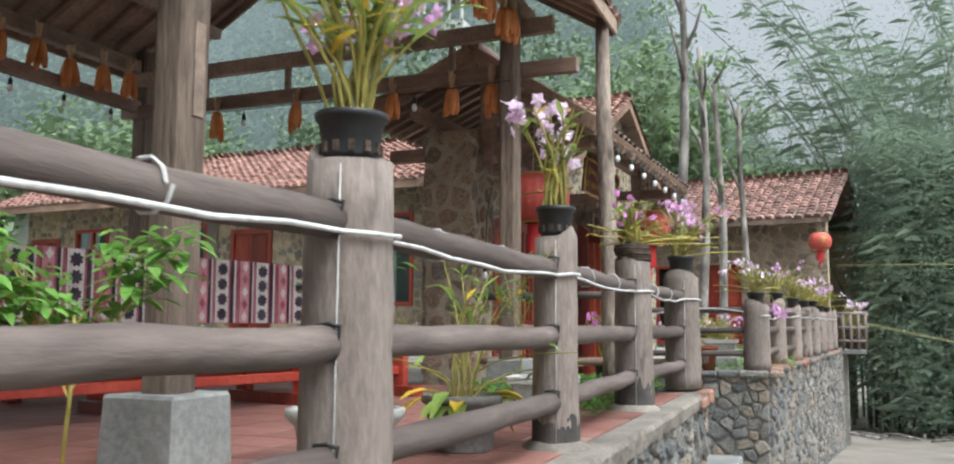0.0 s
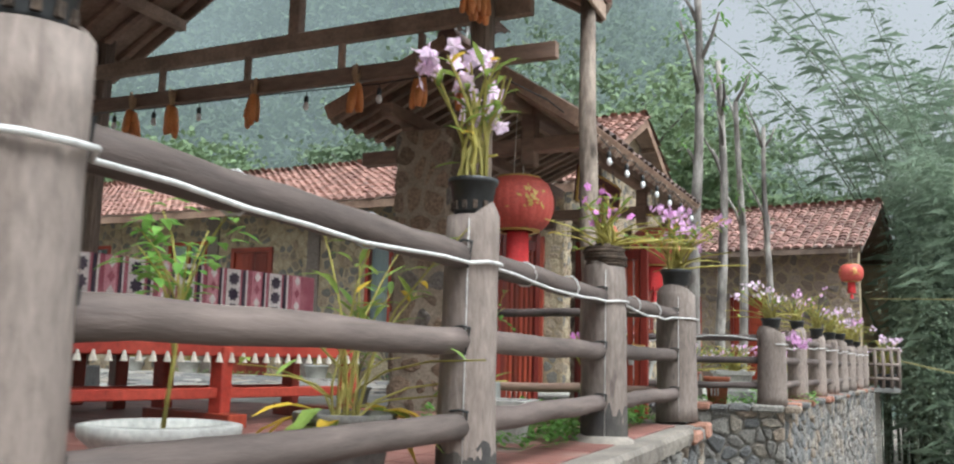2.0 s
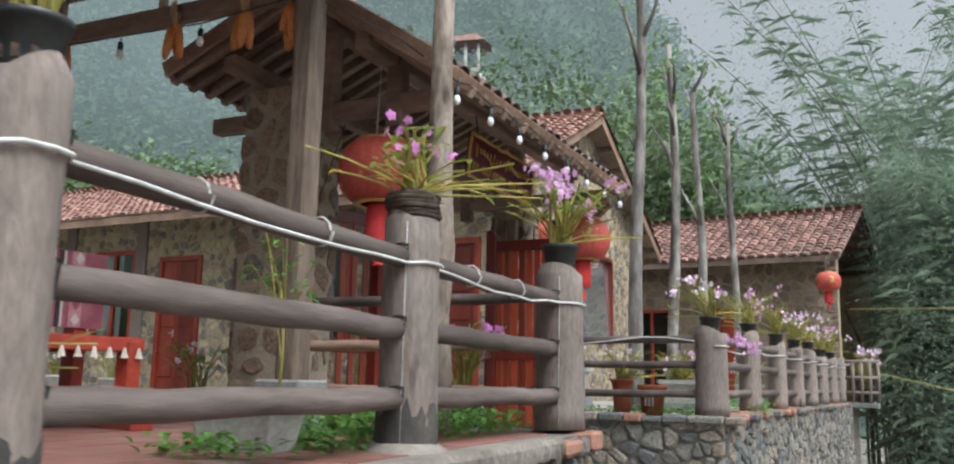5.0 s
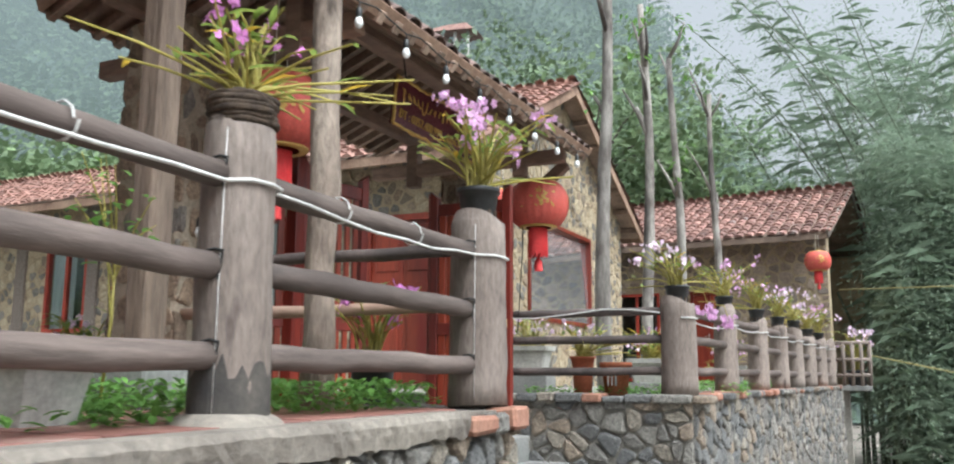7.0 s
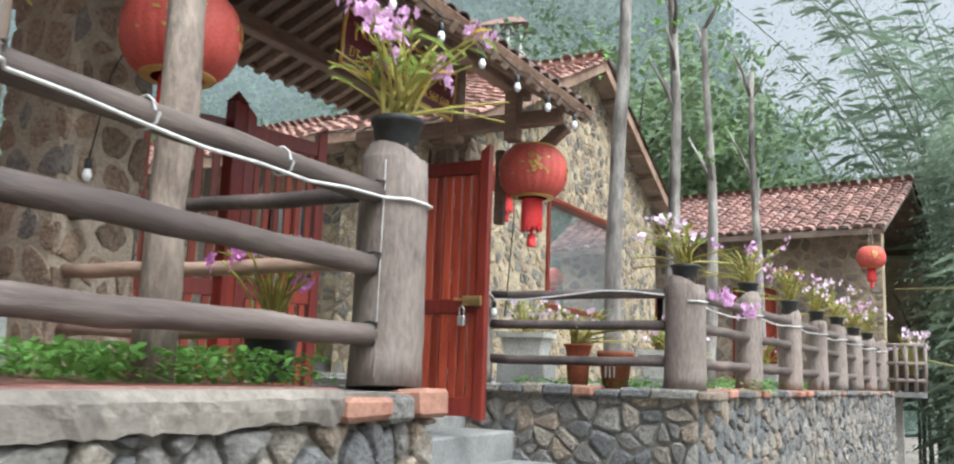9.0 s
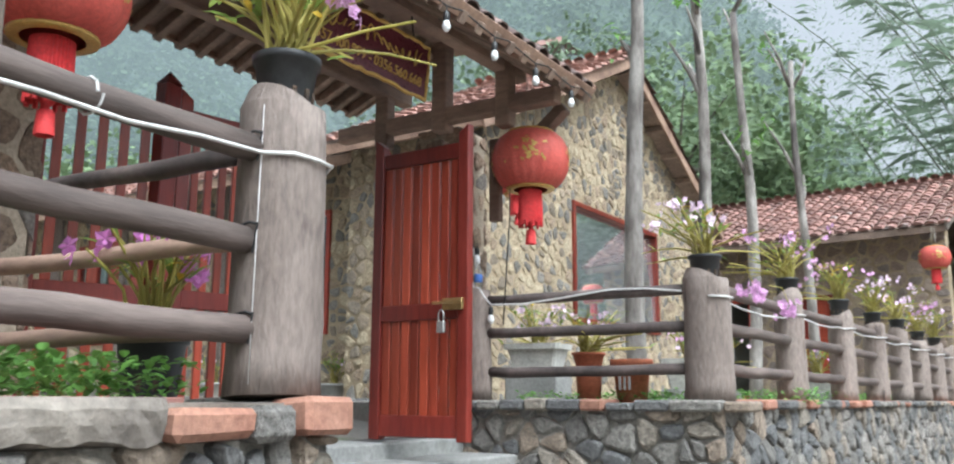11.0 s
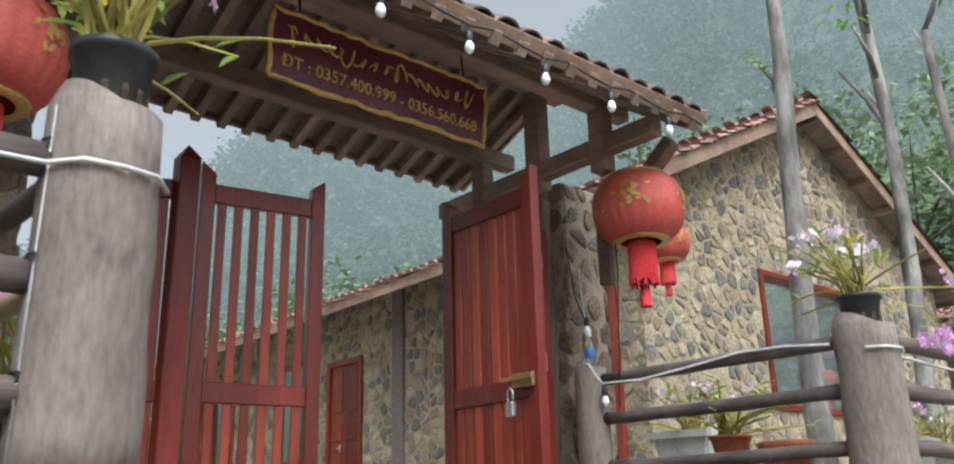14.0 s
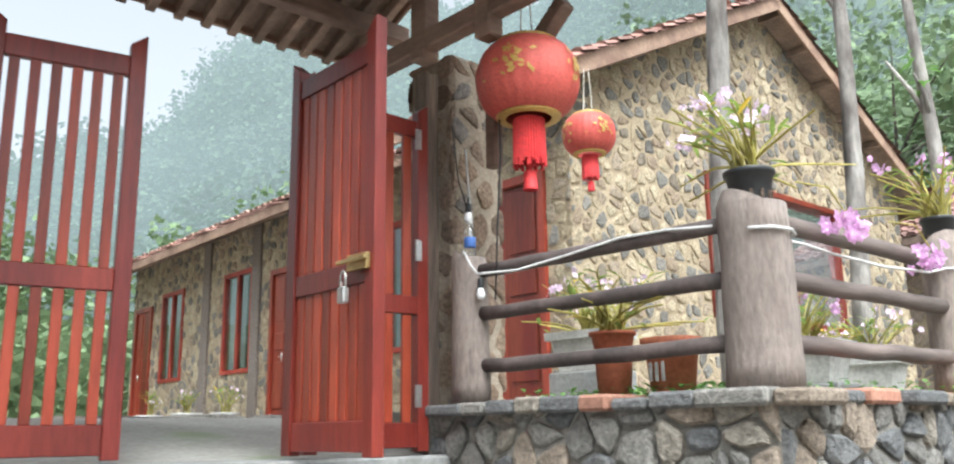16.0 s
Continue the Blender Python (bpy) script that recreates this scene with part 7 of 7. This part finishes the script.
rng = random.Random(51)
for g, (cx, cy, n, hh, dense) in enumerate(((0.6, 34, 13, 13.5, 4), (2.6, 31, 14, 14.0, 5), (4.6, 30, 14, 13.5, 5), (6.8, 32, 14, 14, 5), (-1.5, 38, 9, 13, 4), (3.6, 37, 13, 15, 6), (5.9, 35, 13, 15.5, 6))):
    grove = thing("bamboo_clump", "tall arching green bamboo clump beyond the far house", "bamboo", "bamboo grove")
    LV, LF = [], []
    for k in range(n):
        a = rng.uniform(1.9, 4.3) if rng.random() < 0.65 else rng.uniform(-1.2, 1.6)
        bamboo_culm(grove, cx + rng.gauss(0, 0.6), cy + rng.gauss(0, 0.6), -1.6, hh * rng.uniform(0.75, 1.1), rng.uniform(0.05, 0.5), a, rng.randint(0, 9999), LV, LF, dense)
    soup("foliage", LV, LF, M_BAMBOOLEAF, grove)["kind"] = "stuff"
# dense low bamboo foliage beside the road's end
DV, DF = [], []
for _ in range(9000):
    x = rng.uniform(1.5, 9.5)
    y = rng.uniform(26.5, 29.0)
    top = 6.6 + 0.5 * math.sin(x * 1.3) + 0.1 * x
    z = -1.2 + (top + 1.2) * rng.random() ** 0.85
    m = noise.noise((x * 0.5, y * 0.5, z * 0.45))
    if m < -0.22 or (z < 1.0 and rng.random() < 0.25):
        continue
    b = rng.uniform(0, 6.283)
    hang(DV, DF, Vector((x, y, z)), Vector((math.cos(b), math.sin(b), rng.uniform(0.0, 0.8))), rng.uniform(0.5, 1.1), rng, 26)
tagged(soup("bamboo_thicket", DV, DF, M_BAMBOOLEAF), "dense green bamboo thicket at the road's end", "bamboo", kind="stuff")
# dark stems and dry litter under the thicket
bm = bmesh.new()
for k in range(70):
    x, y = rng.uniform(1.2, 9), rng.uniform(27, 31)
    tube(bm, [(x, y, -1.8), (x + rng.gauss(0, 0.1), y, 0.5), (x + rng.gauss(0, 0.4), y + rng.gauss(0, 0.3), 3.5)], [0.05, 0.045, 0.03], 5)
tagged(part("bamboo_stems", bm, M_CULM), "dark bamboo stems under the thicket", "bamboo", kind="stuff")
for k in range(14):
    lg = thing("fallen_branch", "dry fallen branch lying at the road's end", "branch", "fallen branches")
    x, y = rng.uniform(1.0, 6), rng.uniform(24.5, 29)
    zz = road_z(y) + (max(0, x - 4.5) * 0.12) + 0.04
    a = rng.uniform(0, 3.1)
    bm = bmesh.new()
    tube(bm, [(x, y, zz), (x + math.cos(a) * 0.7, y + math.sin(a) * 0.7, zz + 0.06), (x + math.cos(a) * 1.3, y + math.sin(a) * 1.4, zz + 0.02)], [0.04, 0.035, 0.02], 6)
    part("stick", bm, M_BARK, lg)

# overhead cables
rope([(0.5, 25.2, 3.1), (4, 23.5, 2.95), (9, 22, 3.1)], 0.012, "overhead_cable", "yellowish cable strung from the far house", M_YELLOWWIRE)
rope([(0.9, 23.4, 1.6), (4, 23.5, 0.9), (9, 24, 1.1)], 0.012, "overhead_cable", "sagging yellowish cable below the balcony", M_YELLOWWIRE)

# open shelter with pale columns up on the hillside
shelter = thing("hill_shelter", "small open shelter with pale columns high on the hillside", "shelter")
sp = hill_point(24.5, 0.47) + Vector((0, 0, 0.4))
for dx in (-1.8, -0.6, 0.6, 1.8):
    bm = bmesh.new()
    tube(bm, [sp + Vector((dx, -1.0 + 0.2 * dx, -1.0)), sp + Vector((dx, -1.0 + 0.2 * dx, 3.0))], 0.17, 8)
    part("column", bm, M_PLASTER, shelter)
bm = bmesh.new()
v0 = [bm.verts.new(sp + Vector(q)) for q in ((-2.6, -2.0, 3.0), (2.6, -1.2, 3.0), (2.6, 2.2, 3.0), (-2.6, 2.2, 3.0))]
v1 = [bm.verts.new(sp + Vector(q)) for q in ((-1.2, 0.2, 4.3), (1.2, 0.2, 4.3))]
bm.faces.new(v0[::-1])
bm.faces.new((v0[0], v0[1], v1[1], v1[0]))
bm.faces.new((v0[1], v0[2], v1[1]))
bm.faces.new((v0[2], v0[3], v1[0], v1[1]))
bm.faces.new((v0[3], v0[0], v1[0]))
part("roof", bm, M_TILEFAR, shelter)
bm = bmesh.new()
box(bm, tuple(sp + Vector((-2.3, -1.6, -1.4))), tuple(sp + Vector((2.3, 2.0, 0.1))))
part("floor", bm, M_PLASTER, shelter)

# ---- pieces of walls and floors ----
# rubble below the first terrace
stone_wall(terrace, rubble(8.7, 2.08, 0.2, 0.11, 901, joint=0.009), wall_face(-0.93, -1.0, -1.22, 0, 1), 0.05, 901, M_STONEGREY, M_STONEGREYJ, near=lambda x, z: x > 3.6 and z > 1.25)
stone_wall(terrace, rubble(2.0, 1.96, 0.2, 0.11, 902, joint=0.009), wall_face(-0.93, 7.66, -1.1, -0.99, 0.142), 0.045, 902, M_STONEGREY, M_STONEGREYJ, near=lambda x, z: z > 1.0)
# rubble below the second terrace
second = tagged(new("terrace_wall_second"), "grey field-stone retaining wall below the second fence", "retaining wall", kind="structure")
stone_wall(second, rubble(2.06, 1.8, 0.22, 0.115, 903, joint=0.007), wall_face(-2.63, 11.1, -0.86, 1, -0.025), 0.036, 903, M_STONEGREY, M_STONEGREYJ, near=lambda x, z: z > 0.8)
stone_wall(second, rubble(11.2, 2.6, 0.22, 0.115, 904, joint=0.007), wall_face(-0.57, 11.05, -1.66, 0.0911, 0.9958), 0.036, 904, M_STONEGREY, M_STONEGREYJ, near=lambda x, z: x < 2.6 and z > 1.2)
# flat coping stones and bricks
rng = random.Random(77)
x = -2.6
while x < -0.5:
    w = rng.uniform(0.16, 0.34)
    bm = bmesh.new()
    z1 = Z + rng.uniform(-0.02, 0.012)
    box(bm, (x, 11.0 - rng.uniform(0.0, 0.04), Z - 0.07), (x + w - 0.012, 11.32, z1), None, 0.014)
    part("coping_stone", bm, M_BRICK if rng.random() < 0.3 else M_STONEGREY, second)
    x += w
y = 11.34
while y < 22.0:
    w = rng.uniform(0.2, 0.42)
    bm = bmesh.new()
    xx = fence_x(y) + 0.22
    box(bm, (xx - 0.42, y, Z - 0.06), (xx + rng.uniform(-0.02, 0.03), y + w - 0.012, Z + rng.uniform(-0.015, 0.01)), None, 0.014)
    part("coping_stone", bm, M_BRICK if rng.random() < 0.12 else M_STONEGREY, second)
    y += w
# broken brick end of the first kerb
for k, (a, b, mt) in enumerate((((-1.0, 7.02, 0.865), (-0.83, 7.30, 0.945), M_BRICK), ((-1.0, 7.32, 0.85), (-0.845, 7.47, 0.95), M_STONEGREY), ((-1.0, 7.49, 0.86), (-0.83, 7.72, 0.975), M_BRICK), ((-1.25, 7.55, 0.87), (-1.02, 7.74, 0.968), M_STONEGREY), ((-1.5, 7.6, 0.87), (-1.27, 7.8, 0.965), M_STONEGREY))):
    bm = bmesh.new()
    box(bm, a, b, None, 0.018)
    for v in bm.verts:
        v.co += Vector((noise.noise(v.co * 9), noise.noise(v.co * 8 + Vector((3, 0, 0))), noise.noise(v.co * 7))) * 0.016
    part("coping_brick", bm, mt, terrace)
# square red tiles
TS = 0.3
bm = bmesh.new()
box(bm, (-TS / 2 + 0.003, -TS / 2 + 0.003, -0.02), (TS / 2 - 0.003, TS / 2 - 0.003, 0.0), None, 0.003)
tile_me = bpy.data.meshes.new("floor_tile")
bm.to_mesh(tile_me)
bm.free()
tile_me.materials.append(M_FLOORTILE)
rng = random.Random(88)
made = 0
rest_v, rest_f = [], []
for i in range(19):
    for j in range(26):
        x, y = -1.16 - TS * i, 7.05 - TS * j
        if made < 300 and i < 11 and j < 24:
            piece("floor_tile", tile_me, paving, pose(x, y, Z + 0.002 + rng.uniform(0, 0.002), rng.uniform(-0.15, 0.15), rng.uniform(-0.15, 0.15), 0))
            made += 1
        else:
            h = TS / 2 - 0.003
            b = len(rest_v)
            for zz in (Z - 0.018, Z + 0.002):
                rest_v += [(x - h, y - h, zz), (x + h, y - h, zz), (x + h, y + h, zz), (x - h, y + h, zz)]
            rest_f += [(b + 4, b + 5, b + 6, b + 7)] + [(b + k, b + (k + 1) % 4, b + 4 + (k + 1) % 4, b + 4 + k) for k in range(4)]
tagged(soup("floor_tiles", rest_v, rest_f, M_FLOORTILE, paving), kind="stuff")
# uneven flags of the courtyard
stone_wall(courtyard, rubble(7.0, 5.0, 0.55, 0.42, 905, joint=0.014), pose(-12.0, 9.6, Z - 0.032, -90), 0.014, 905, M_STONEGREYJ, M_STONEGREYJ)
